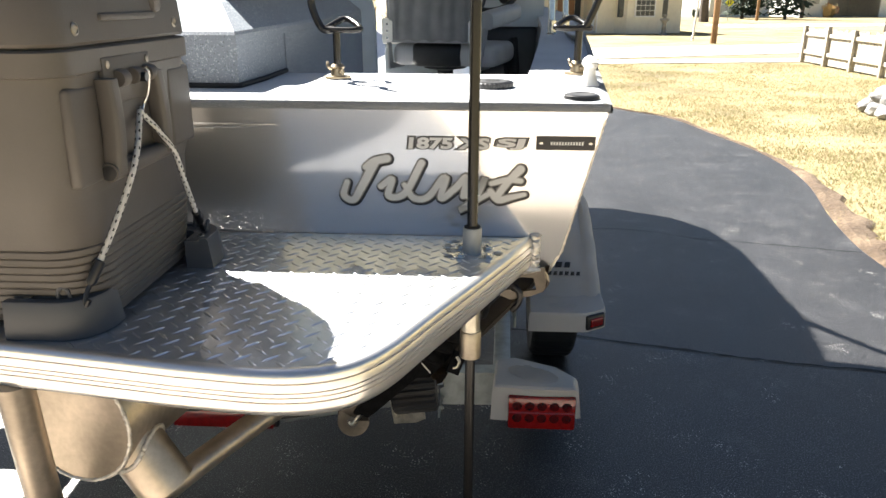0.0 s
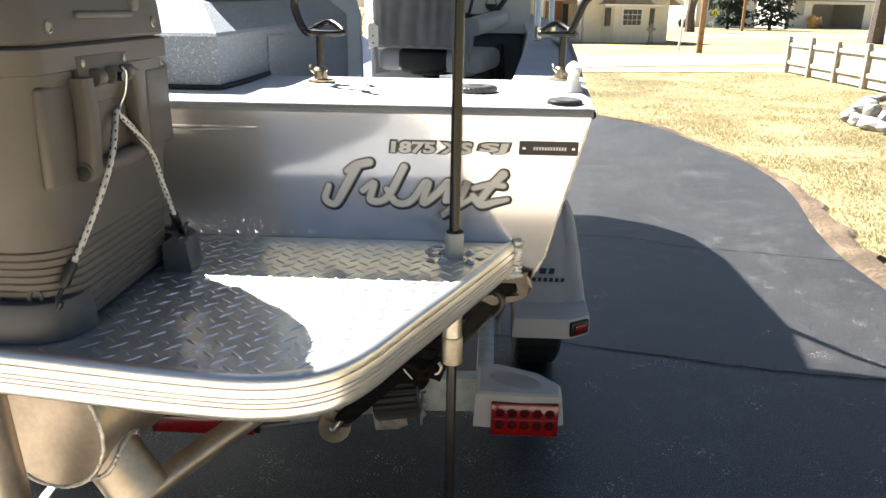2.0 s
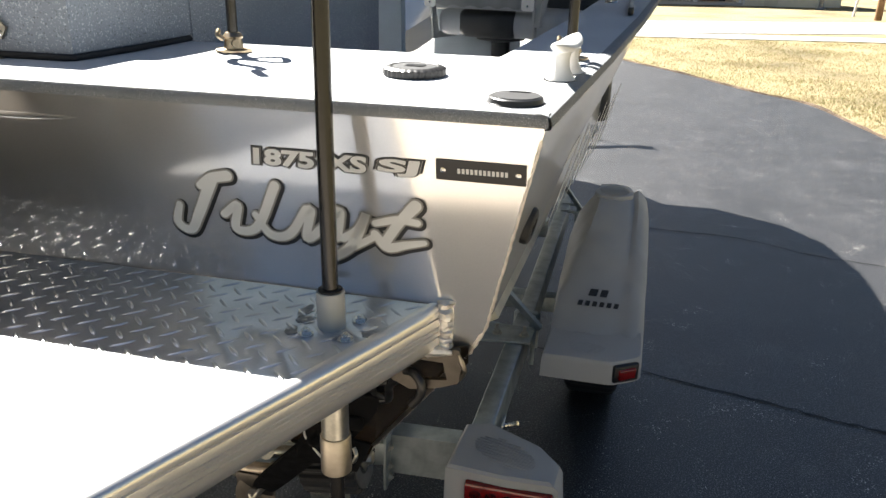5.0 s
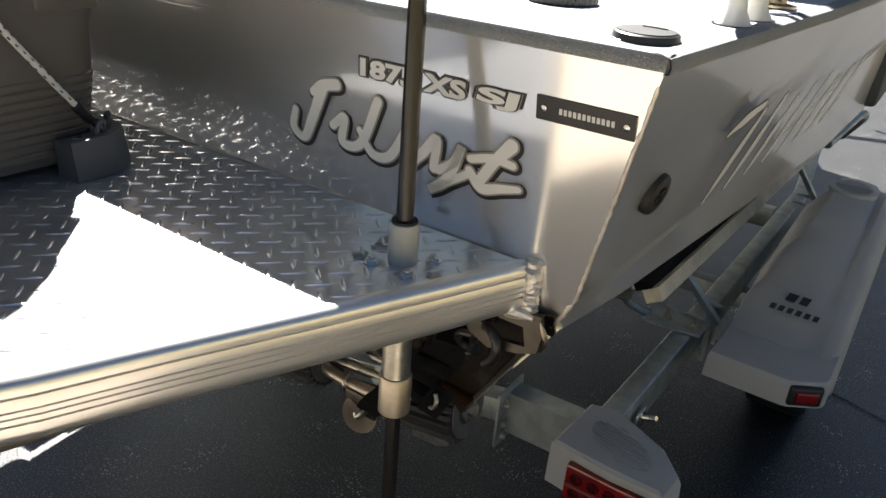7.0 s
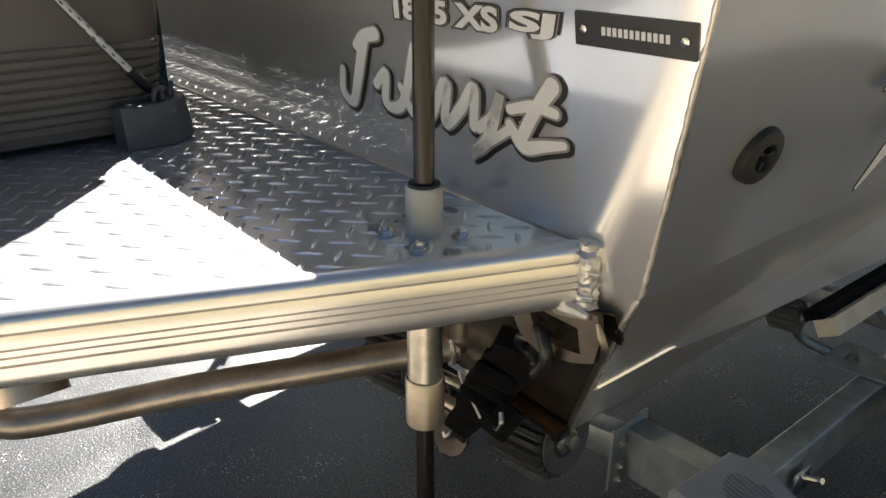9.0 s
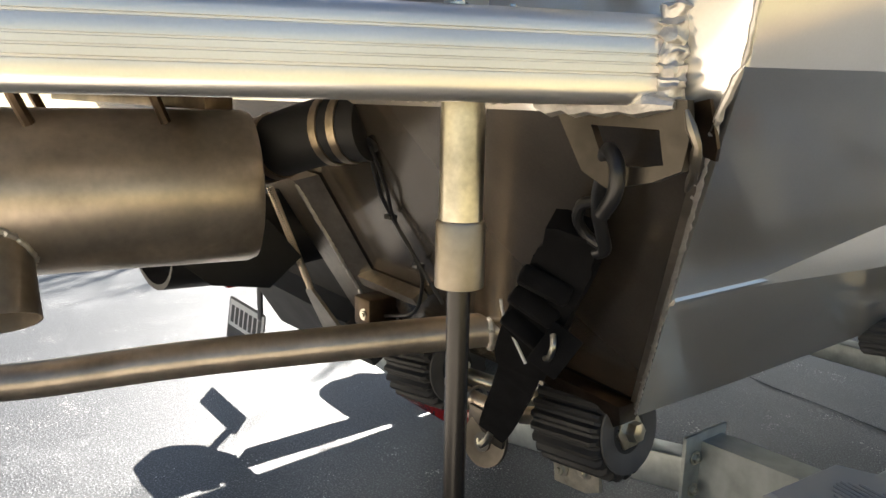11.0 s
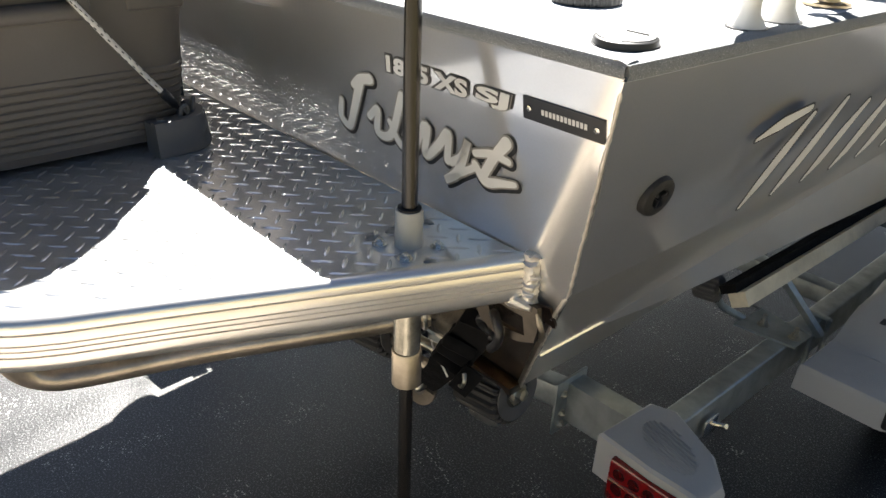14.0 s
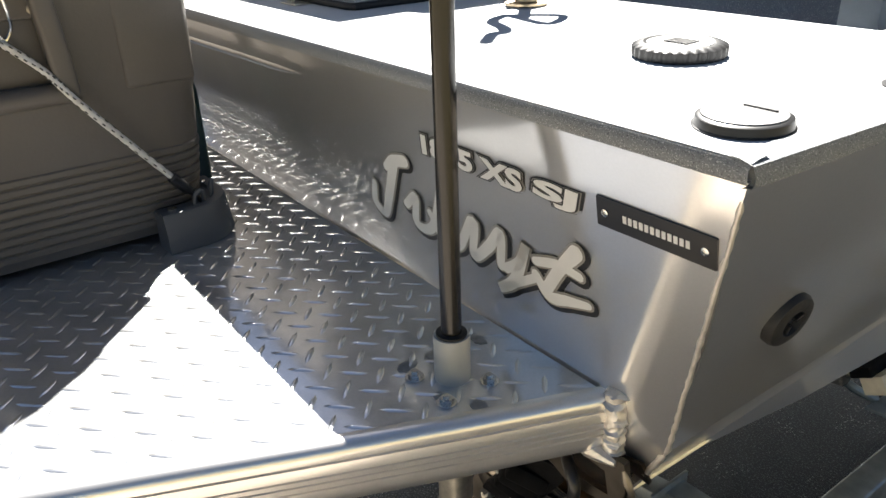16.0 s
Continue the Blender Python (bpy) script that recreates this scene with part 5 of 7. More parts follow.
def fender(side):
    f = (lambda p: p) if not side else mirror
    bm = bmesh.new()
    rows = []
    crown = [(2.560, 0.484), (2.72, 0.572), (2.86, 0.660), (3.00, 0.724), (3.10, 0.748), (3.24, 0.744), (3.42, 0.69), (3.60, 0.58), (3.74, 0.43)]
    for k in range(27):
        y = 2.560 + (3.74 - 2.560) * k / 26
        z = blend(crown, y)
        t = max(0.0, min(1.0, (y - 2.58) / 0.50))
        e = t * t * (3 - 2 * t)
        ci, co = 0.234 + 0.078 * e, 0.412 + 0.012 * e
        fall = 0.19 * e
        low = max(0.385, z - 0.30)
        row = [(0.219, max(0.385, z - 0.13 - 0.12 * e)), (0.221, z - 0.010 - fall), (0.226 + 0.020 * e, z - 0.006 - fall * 0.55), (ci - 0.012, z - 0.004 - 0.030 * e), (ci + 0.006, z + 0.001), ((ci + co) / 2, z + 0.006), (co - 0.010, z), (co + 0.010, z - 0.016 * e - 0.006), (co + 0.024, z + 0.002 - 0.014 * e), (0.462, z + 0.001 - 0.022 * e), (0.482, z - 0.020 - 0.028 * e), (0.489, z - 0.050 - 0.03 * e), (0.492, max(0.385, z - 0.085 - 0.03 * e)), (0.480, max(0.387, z - 0.085 - 0.03 * e)), (0.474, z - 0.050 - 0.04 * e), (0.35, z - 0.035), (0.24, z - 0.045 - fall), (0.230, max(0.387, z - 0.13 - 0.12 * e))]
        rows.append([f((px, y, pz)) for px, pz in row])
    loft(bm, rows)
    ob = part("fender", bm, FENDER, trailer, "grey moulded plastic fender", 50)
    # flat tail step with a chamfered outer corner
    bm = bmesh.new()
    tail = [(0.212, 2.405), (0.400, 2.405), (0.412, 2.408), (0.470, 2.446), (0.481, 2.458), (0.486, 2.475), (0.488, 2.610), (0.219, 2.610)]
    mid = Vector((0.35, 2.52, 0))
    rows = []
    for z, k in ((0.418, 1.0), (0.474, 0.985), (0.483, 0.972), (0.487, 0.945), (0.4875, 0.90)):
        rows.append([f((mid.x + (x - mid.x) * k, mid.y + (y - mid.y) * k, z)) for x, y in tail])
    loft(bm, rows)
    part("fender_step", bm, FENDER, ob, "flat step at the fender's tail", 40)
    bm = bmesh.new()
    for k in range(9):
        t = (k - 4) / 4
        w = 0.050 * math.sqrt(max(0.03, 1 - t * t))
        c = Vector((0.335, 2.475 + t * 0.030, 0.4868))
        tube(bm, [f(c - Vector((w, 0, 0))), f(c + Vector((w, 0, 0)))], 0.0018, 6)
    part("step_tread", bm, FENDER, ob)
    bm = bmesh.new()
    lathe(bm, [(0.066, -0.010), (0.064, 0.002), (0.058, 0.006), (0.052, 0.006), (0.050, 0.0035), (0.002, 0.0035)], Matrix.Translation(f((0.364, 3.13, 0.753))) @ pose(0, 0, 0, 2, 0, 0), 40)
    pad = part("step_pad", bm, FENDER, ob, "round ribbed step pad")
    bm = bmesh.new()
    for k in range(11):
        w = 0.048 * math.sqrt(1 - ((k - 5) / 5.6) ** 2)
        y = 3.13 + (k - 5) * 0.0085
        tube(bm, [f((0.364 - w, y, 0.7572)), f((0.364 + w, y, 0.7572))], 0.0018, 6)
    part("pad_tread", bm, FENDER, pad)
    turn = Matrix.Translation((0.4425, 2.427, 0.452)) @ pose(0, 0, 0, 0, 0, 33)
    bm = bmesh.new()
    box(bm, (-0.040, -0.008, -0.027), (0.040, 0.008, 0.027), 0.0075, 3, m=turn)
    if side:
        for v in bm.verts:
            v.co = mirror(v.co)
    bez = part("marker_bezel", bm, BLACK, ob, "black marker lamp bezel")
    bm = bmesh.new()
    box(bm, (-0.027, -0.014, -0.016), (0.027, -0.004, 0.016), 0.005, 3, m=turn)
    if side:
        for v in bm.verts:
            v.co = mirror(v.co)
    part("marker_lens", bm, LENS, bez, "red marker lamp lens")
    if not side:
        slope = pose(0, 0, 0, 33)
        for x, w in ((0.318, 0.030), (0.352, 0.026)):
            bm = bmesh.new()
            prism(bm, [(0, 0), (w * 0.8, 0), (w, 0.024), (w * 0.2, 0.024)], Matrix.Translation((x, 2.668, 0.560)) @ slope, 0.0026)
            part("maker_bar", bm, DECALK, ob, "small dark maker's mark bar", 0)
        for k in range(6):
            bm = bmesh.new()
            prism(bm, [(0, 0), (0.013, 0), (0.016, 0.016), (0.003, 0.016)], Matrix.Translation((0.290 + 0.021 * k, 2.638, 0.540)) @ slope, 0.0026)
            part("maker_bar", bm, DECALK, ob, "", 0)
    # wheel
    bm = bmesh.new()
    c = f((0.352, 3.13, 0.315))
    m = axis_pose(c, (1, 0, 0))
    prof = [(0.19, -0.075), (0.225, -0.088), (0.290, -0.092), (0.308, -0.080), (0.315, -0.066), (0.315, 0.066), (0.308, 0.080), (0.290, 0.092), (0.225, 0.088), (0.19, 0.075)]
    rows = []
    for r, w in prof:
        rows.append([m @ Vector(((r - (0.007 if (q % 4) == 0 and r > 0.312 else 0)) * math.cos(a), (r - (0.007 if (q % 4) == 0 and r > 0.312 else 0)) * math.sin(a), w)) for q, a in ((q, 2 * math.pi * q / 144) for q in range(144))])
    loft(bm, rows, cap=False)
    tyre = part("tyre", bm, RUBBER, trailer, "black road tyre")
    bm = bmesh.new()
    lathe(bm, [(0.20, -0.080), (0.205, 0.078), (0.190, 0.080), (0.180, 0.040), (0.09, 0.030), (0.05, 0.060), (0.004, 0.062)], m, 40)
    part("rim", bm, GALV, tyre, "galvanised wheel rim")
    return ob


fender(0)
fender(1)
bm = bmesh.new()
beam(bm, (2 * XC - 0.38, 3.13, 0.34), (0.38, 3.13, 0.34), 0.06, 0.06)
part("axle", bm, GALV, trailer)


# bunks with their posts
def bunk(side):
    f = (lambda p: Vector(p)) if not side else (lambda p: Vector(mirror(p)))
    a, b = (0.064, 2.320, 0.640), (0.150, 4.30, 0.668)
    n = Vector((-0.50, 0, 0.866))
    s = Vector((0.866, 0, 0.50))
    bm = bmesh.new()
    cut = [(-0.020, -0.036), (0.022, -0.036), (0.022, 0.0), (-0.020, 0.0)]
    loft(bm, [[f(Vector(p) + s * x + n * y) for x, y in cut] for p in (a, b)])
    ob = part("bunk", bm, BUNKM, trailer, "aluminium bunk beam with a black pad", 0)
    bm = bmesh.new()
    cut = [(-0.034, 0.0), (0.006, 0.0), (0.006, 0.020), (-0.034, 0.020)]
    loft(bm, [[f(Vector(p) + s * x + n * y + Vector((0, -0.004, 0))) for x, y in cut] for p in (a, b)])
    part("bunk_pad", bm, PADDED, ob, "black carpeted bunk pad", 0)
    for y in (2.53, 3.70):
        t = (y - a[1]) / (b[1] - a[1])
        p = Vector(a).lerp(Vector(b), t)
        bm = bmesh.new()
        tube(bm, [f(p + Vector((0.01, 0, -0.03))), f((p.x + 0.115, y + 0.06, 0.47))], 0.012, 4)
        part("bunk_post", bm, GALV, ob)
        for dy in (0.0, 0.11):
            bm = bmesh.new()
            rx = 0.118 + 0.027 * (y - 2.0) / 0.75
            yy = y + 0.05 + dy
            tube(bm, smooth_path([f((rx - 0.034, yy, 0.35)), f((rx - 0.034, yy, 0.455)), f((rx - 0.028, yy, 0.467)), f((rx + 0.028, yy, 0.467)), f((rx + 0.034, yy, 0.455)), f((rx + 0.034, yy, 0.35))], 5), 0.0068, 8)
            part("u_bolt", bm, GALV, ob, "zinc-plated u-bolt")
    bm = bmesh.new()
    loft(bm, [[f(p) for p in ((0.02, 2.47, z), (0.17, 2.49, z), (0.175, 2.57, z), (0.03, 2.60, z))] for z in (0.464, 0.470)])
    pl = part("bunk_plate", bm, GALV, ob)
    for p in ((0.070, 2.525, 0.470), (0.150, 2.528, 0.470)):
        bm = bmesh.new()
        bolt(bm, f(p), (0, 0, 1), 0.010, 0.012)
        tube(bm, [f(p), f((p[0], p[1], p[2] + 0.030))], 0.0055, 10)
        part("plate_bolt", bm, ZINC, pl)


bunk(0)
bunk(1)
bm = bmesh.new()
tube(bm, smooth_path([(0.150, 4.30, 0.58), (0.21, 4.60, 0.66), (0.22, 4.80, 0.62), (0.14, 4.95, 0.48)], 6), 0.022, 14)
part("guide_hoop", bm, GALV, trailer)
bm = bmesh.new()
box(bm, (0.150, 2.12, 0.385), (0.158, 2.17, 0.43), 0.002)
tube(bm, [(0.150, 2.15, 0.41), (0.190, 2.14, 0.432)], 0.006, 8)
part("rail_clip", bm, STEEL, trailer)


# ---- the tie-down strap ----
strap = thing("tie_down_strap", "black webbing tie-down strap hooked from the transom eye to the trailer", "strap")


def ribbon(bm, path, w, th, face):
    pts = [Vector(p) for p in path]
    rows = []
    for i, p in enumerate(pts):
        t = (pts[min(i + 1, len(pts) - 1)] - pts[max(0, i - 1)]).normalized()
        s = t.cross(Vector(face)).normalized()
        u = s.cross(t)
        ww = w[i] if isinstance(w, (list, tuple)) else w
        rows.append([p + s * ww - u * th, p + s * ww + u * th, p - s * ww + u * th, p - s * ww - u * th])
    return loft(bm, rows)


face = (0.50, -0.84, 0.10)
bm = bmesh.new()
tube(bm, smooth_path([(0.112, 1.449, 0.906), (0.125, 1.447, 0.924), (0.127, 1.446, 0.944), (0.116, 1.450, 0.957), (0.102, 1.461, 0.953), (0.090, 1.474, 0.936), (0.076, 1.486, 0.918), (0.063, 1.502, 0.896), (0.060, 1.512, 0.878), (0.054, 1.524, 0.860), (0.042, 1.527, 0.854)], 6), 0.0064, 12)
tube(bm, smooth_path([(0.064, 1.496, 0.908), (0.047, 1.498, 0.903), (0.035, 1.506, 0.888), (0.037, 1.516, 0.872), (0.050, 1.522, 0.864)], 6), 0.0056, 10)
part("hook", bm, BLACK, strap, "black coated steel hook")
bm = bmesh.new()
ribbon(bm, smooth_path([(0.026, 1.515, 0.880), (0.018, 1.522, 0.868), (0.000, 1.532, 0.836), (-0.045, 1.545, 0.770), (-0.082, 1.562, 0.716), (-0.095, 1.572, 0.690)], 5), [0.014, 0.020] + [0.026] * 7 + [0.030] * 6 + [0.033] * 6 + [0.033, 0.032, 0.031, 0.030, 0.028], 0.013, face)
part("buckle_cover", bm, PADDED, strap, "folded black webbing around the buckle")
bm = bmesh.new()
ribbon(bm, smooth_path([(-0.010, 1.530, 0.830), (-0.075, 1.562, 0.735), (-0.150, 1.610, 0.640), (-0.215, 1.645, 0.560), (-0.246, 1.660, 0.522)], 6), [0.027] * 12 + [0.027, 0.027, 0.026, 0.026, 0.026, 0.026, 0.025, 0.025, 0.024, 0.024, 0.023, 0.022, 0.021], 0.004, face)
part("webbing", bm, PADDED, strap, "flat black webbing")
for k, c in enumerate(((-0.012, 1.515, 0.812), (-0.034, 1.523, 0.783), (-0.056, 1.533, 0.750))):
    bm = bmesh.new()
    box(bm, (-0.028, -0.011, -0.011), (0.028, 0.011, 0.011), 0.005, m=Matrix.Translation(c) @ pose(0, 0, 0, -25, 24 + 6 * k, 38))
    part("buckle_roll", bm, PADDED, strap, "rolled webbing at the buckle")
bm = bmesh.new()
box(bm, (-0.018, -0.003, -0.040), (0.018, 0.003, 0.010), 0.002, m=Matrix.Translation((0.002, 1.532, 0.756)) @ pose(0, 0, 0, -10, 32, 30))
part("strap_tail", bm, PADDED, strap, "loose webbing tail")
bm = bmesh.new()
tube(bm, smooth_path([(-0.088, 1.525, 0.778), (-0.090, 1.532, 0.758), (-0.080, 1.540, 0.732), (-0.062, 1.542, 0.708)], 5), 0.0018, 6)
part("stitched_edge", bm, DECALW, strap, "white stitched edge")
bm = bmesh.new()
tube(bm, smooth_path([(-0.002, 1.520, 0.762), (0.004, 1.515, 0.752), (-0.002, 1.516, 0.738), (-0.014, 1.520, 0.734)], 5), 0.0034, 8)
part("buckle_pin", bm, ZINC, strap, "bright buckle pin")
bm = bmesh.new()
tube(bm, smooth_path([(-0.244, 1.658, 0.524), (-0.256, 1.662, 0.508), (-0.268, 1.660, 0.494), (-0.278, 1.664, 0.500)], 5), 0.006, 10)
part("lower_hook", bm, ZINC, strap, "zinc lower hook")

# ---- the shallow-water anchor pole ----
PX, PY = 0.030, 1.371
pole = thing("anchor_pole", "black anchor pole standing through the platform socket", "pole")
bm = bmesh.new()
tube(bm, [(PX, PY, 0.0), (PX, PY, 2.05)], 0.0100, 20)
part("shaft", bm, POLEM, pole, "glossy black pole shaft")
socket = thing("pole_socket", "grey nylon and zinc pole socket bolted through the platform", "socket")
bm = bmesh.new()
rows = []
for r, z in ((0.0175, ZP - 0.001), (0.0178, ZP + 0.046), (0.0172, ZP + 0.0485), (0.0118, ZP + 0.0485), (0.0112, ZP + 0.030)):
    rows.append([(PX + r * math.cos(a), PY + r * math.sin(a), z) for a in (2 * math.pi * k / 36 for k in range(36))])
loft(bm, rows)
part("collar", bm, PVC, socket, "pale grey nylon collar")
bm = bmesh.new()
lathe(bm, [(0.0112, 0.0), (0.0150, 0.0), (0.0150, 0.0025), (0.0112, 0.003)], Matrix.Translation((PX, PY, ZP + 0.0485)), 28)
part("seal", bm, RUBBER, socket)
bm = bmesh.new()
lathe(bm, [(0.0182, 0.0), (0.0182, 0.10)], Matrix.Translation((PX, PY, 0.894)), 32)
part("sleeve", bm, ZINC, socket, "zinc-plated steel sleeve")
bm = bmesh.new()
lathe(bm, [(0.0180, 0.0), (0.0208, 0.001), (0.0208, 0.054), (0.0198, 0.0565), (0.0180, 0.057)], Matrix.Translation((PX, PY, 0.840)), 32)
part("coupling", bm, DULL, socket, "worn steel pipe coupling")
for dx, dy in ((-0.0245, -0.026), (0.0265, -0.026), (0.0265, 0.026), (-0.0245, 0.026)):
    bm = bmesh.new()
    bolt(bm, (PX + dx + 0.003, PY + dy - 0.004, ZP), (0, 0, 1), 0.0066, 0.0058, 1.45)
    part("bolt", bm, STEEL, socket, "stainless hex bolt")


# ---- the cooler ----
cooler = thing("cooler", "large grey-brown moulded plastic marine cooler on the swim platform", "cooler")
CX, CY, HX, HY = -0.939, 1.1405, 0.471, 0.2105


def crate_ring(hx, hy, r, z, aft=0.0):
    """One level of the cooler; aft: how far its aft face is drawn in."""
    return [(CX + x, CY + y * (1 - aft / (2 * hy)) + aft / 2, z) for x, y in rounded(hx, hy, r, 6)]


bm = bmesh.new()
rings = [crate_ring(HX - 0.024, HY - 0.030, 0.062, 1.064, 0.040), crate_ring(HX - 0.016, HY - 0.022, 0.066, 1.068, 0.040)]
z = 1.078
for k in range(9):
    g = HX - 0.014 + 0.0010 * k, HY - 0.018 + 0.0012 * k
    rings += [crate_ring(g[0], g[1], 0.066 - 0.001 * k, z, 0.038 - 0.003 * k), crate_ring(g[0] + 0.0016, g[1] + 0.0016, 0.066 - 0.001 * k, z + 0.0025, 0.038 - 0.003 * k), crate_ring(g[0] + 0.0016, g[1] + 0.0016, 0.066 - 0.001 * k, z + 0.0088, 0.038 - 0.003 * k), crate_ring(g[0], g[1], 0.066 - 0.001 * k, z + 0.011, 0.038 - 0.003 * k)]
    z += 0.0122
rings += [crate_ring(HX - 0.005, HY - 0.007, 0.060, z + 0.002, 0.010), crate_ring(HX - 0.003, HY - 0.003, 0.058, 1.252), crate_ring(HX - 0.002, HY - 0.002, 0.056, 1.258), crate_ring(HX, HY, 0.056, 1.268), crate_ring(HX + 0.003, HY + 0.003, 0.052, 1.40), crate_ring(HX + 0.003, HY + 0.003, 0.050, 1.413), crate_ring(HX + 0.008, HY + 0.008, 0.042, 1.416), crate_ring(HX + 0.008, HY + 0.008, 0.042, 1.444), crate_ring(HX + 0.004, HY + 0.004, 0.040, 1.447)]
loft(bm, rings)
part("body", bm, COOLER, cooler, "grey-brown ribbed plastic body", 30)
bm = bmesh.new()
loft(bm, [crate_ring(HX - 0.004, HY - 0.004, 0.040, 1.446), crate_ring(HX - 0.004, HY - 0.004, 0.040, 1.451)])
part("lid_gasket", bm, BLACK, cooler, "dark lid seam")
bm = bmesh.new()
loft(bm, [crate_ring(HX + 0.004, HY + 0.004, 0.042, 1.450), crate_ring(HX + 0.007, HY + 0.007, 0.044, 1.454), crate_ring(HX + 0.004, HY + 0.004, 0.044, 1.500), crate_ring(HX - 0.006, HY - 0.006, 0.046, 1.538), crate_ring(HX - 0.014, HY - 0.014, 0.048, 1.552), crate_ring(HX - 0.030, HY - 0.030, 0.05, 1.560), crate_ring(HX - 0.08, HY - 0.07, 0.05, 1.562)])
lid = part("lid", bm, COOLER, cooler, "grey-brown domed plastic lid", 30)
EX = CX + HX  # the end face
for y in (0.985, 1.290):
    bm = bmesh.new()
    lathe(bm, [(0.0085, 0.0), (0.0085, 0.002), (0.006, 0.003), (0.005, 0.0015), (0.001, 0.0015)], axis_pose((EX + 0.005, y, 1.470), (1, 0, 0.05)), 20)
    part("screw", bm, DULL, lid, "stainless screw head")
bm = bmesh.new()
box(bm, (EX - 0.008, 1.048, 1.478), (EX + 0.011, 1.215, 1.488), 0.004)
for y in (1.226,):
    box(bm, (EX - 0.02, y - 0.014, 1.486), (EX + 0.013, y + 0.014, 1.545), 0.009)
part("lid_grip", bm, COOLER, lid)
# raised side panels of the end
for y0, y1 in ((0.950, 1.028), (1.248, 1.336)):
    bm = bmesh.new()
    box(bm, (EX - 0.012, y0, 1.272), (EX + 0.0045, y1, 1.400), 0.006, 3)
    part("end_panel", bm, COOLER, cooler)
# handle
bm = bmesh.new()
box(bm, (EX, 1.046, 1.368), (EX + 0.0100, 1.190, 1.432), 0.003)
hplate = part("hinge_plate", bm, COOLER, cooler, "moulded handle hinge plate")
hplate.location.y = -0.012
for y, z in ((1.058, 1.422), (1.178, 1.422), (1.176, 1.378)):
    bm = bmesh.new()
    lathe(bm, [(0.0055, 0.0), (0.0055, 0.0012), (0.003, 0.002)], axis_pose((EX + 0.0100, y, z), (1, 0, 0)), 14)
    part("screw", bm, DULL, hplate)
for y in (1.084, 1.128, 1.172):
    bm = bmesh.new()
    lathe(bm, [(0.011, -0.011), (0.012, -0.009), (0.012, 0.009), (0.011, 0.011)], axis_pose((EX + 0.014, y, 1.402), (0, 1, 0)), 18)
    part("hinge_barrel", bm, COOLER, hplate)
bm = bmesh.new()
for ya, yb in ((1.042, 1.036), (1.184, 1.192)):
    rows = []
    for t in range(9):
        k = t / 8
        c = Vector((EX + 0.013 + 0.004 * math.sin(math.pi * k), ya + (yb - ya) * k, 1.405 - 0.125 * k))
        rows.append([c + Vector((x, y, 0)) for x, y in rounded(0.013, 0.0125, 0.006, 4)])
    loft(bm, rows)
tube(bm, [(EX + 0.012, 1.020, 1.282), (EX + 0.012, 1.204, 1.282)], [0.0130, 0.0130], 20)
handle = part("handle", bm, COOLER, cooler, "hinged plastic drop handle")
handle.location.y = -0.012
bm = bmesh.new()
lathe(bm, [(0.0105, 0.0), (0.0105, 0.0012), (0.0005, 0.0012)], axis_pose((EX + 0.012, 1.0198, 1.282), (0, -1, 0)), 20)
part("handle_bore", bm, BLACK, handle)
bm = bmesh.new()
box(bm, (EX + 0.001, 1.080, 1.290), (EX + 0.006, 1.182, 1.370), 0.003)
part("handle_recess", bm, COOLER, cooler).location.y = -0.012
bm = bmesh.new()
lathe(bm, [(0.007, -0.006), (0.007, 0.006)], axis_pose((EX + 0.026, 1.126, 1.400), (1, 0, 0)), 14)
part("latch_pin", bm, BLACK, hplate)


# curved chocks that hold the cooler's corners
def chock(cx, cy, sx, sy, along_x, along_y, label):
    """A band of plastic bent round one corner of the cooler; sx and sy point outward."""
    ob = thing("cooler_chock", label, "cooler chock", group="cooler chocks")
    r = 0.038
    path = [(-along_x, r, 0, 1)]
    path += [(r * math.sin(a), r * math.cos(a), math.sin(a), math.cos(a)) for a in (math.pi / 2 * k / 8 for k in range(9))]
    path += [(r, -along_y, 1, 0)]
    bm = bmesh.new()
    rows = []
    for x, y, nx, ny in path:
        cut = [(-0.020, 0.0), (0.026, 0.0), (0.0275, 0.003), (0.0215, 0.050), (0.0195, 0.054), (0.0165, 0.055), (0.006, 0.0545), (0.004, 0.050), (-0.020, 0.050)]
        rows.append([(cx + sx * (x + nx * o), cy + sy * (y + ny * o), ZP + h) for o, h in cut])
    loft(bm, rows)
    part("block", bm, CHOCK, ob, "", 40)
    for u in (0.18, 0.80):
        a = math.pi / 2 * u
        bm = bmesh.new()
        m = Matrix.Translation((cx + sx * (r + 0.006) * math.sin(a), cy + sy * (r + 0.006) * math.cos(a), ZP + 0.054)) @ pose(0, 0, 0, 0, 0, math.degrees(math.atan2(sy * math.cos(a), sx * math.sin(a))))
        tube(bm, smooth_path([m @ Vector((-0.004, -0.008, -0.004)), m @ Vector((-0.002, -0.006, 0.012)), m @ Vector((0.0, 0.0, 0.017)), m @ Vector((-0.002, 0.006, 0.012)), m @ Vector((-0.004, 0.008, -0.004))], 4), 0.0032, 8)
        part("cord_cleat", bm, CHOCK, ob)
    for x, y in ((-along_x * 0.6, r), (r, -along_y * 0.6)):
        bm = bmesh.new()
        lathe(bm, [(0.0070, 0.0), (0.0070, 0.002), (0.004, 0.003)], Matrix.Translation((cx + sx * (x + (0.004 if x > 0 else 0)), cy + sy * (y + (0.004 if x < 0 else 0)), ZP + 0.0545)), 14)
        part("screw", bm, STEEL, ob)
    return ob


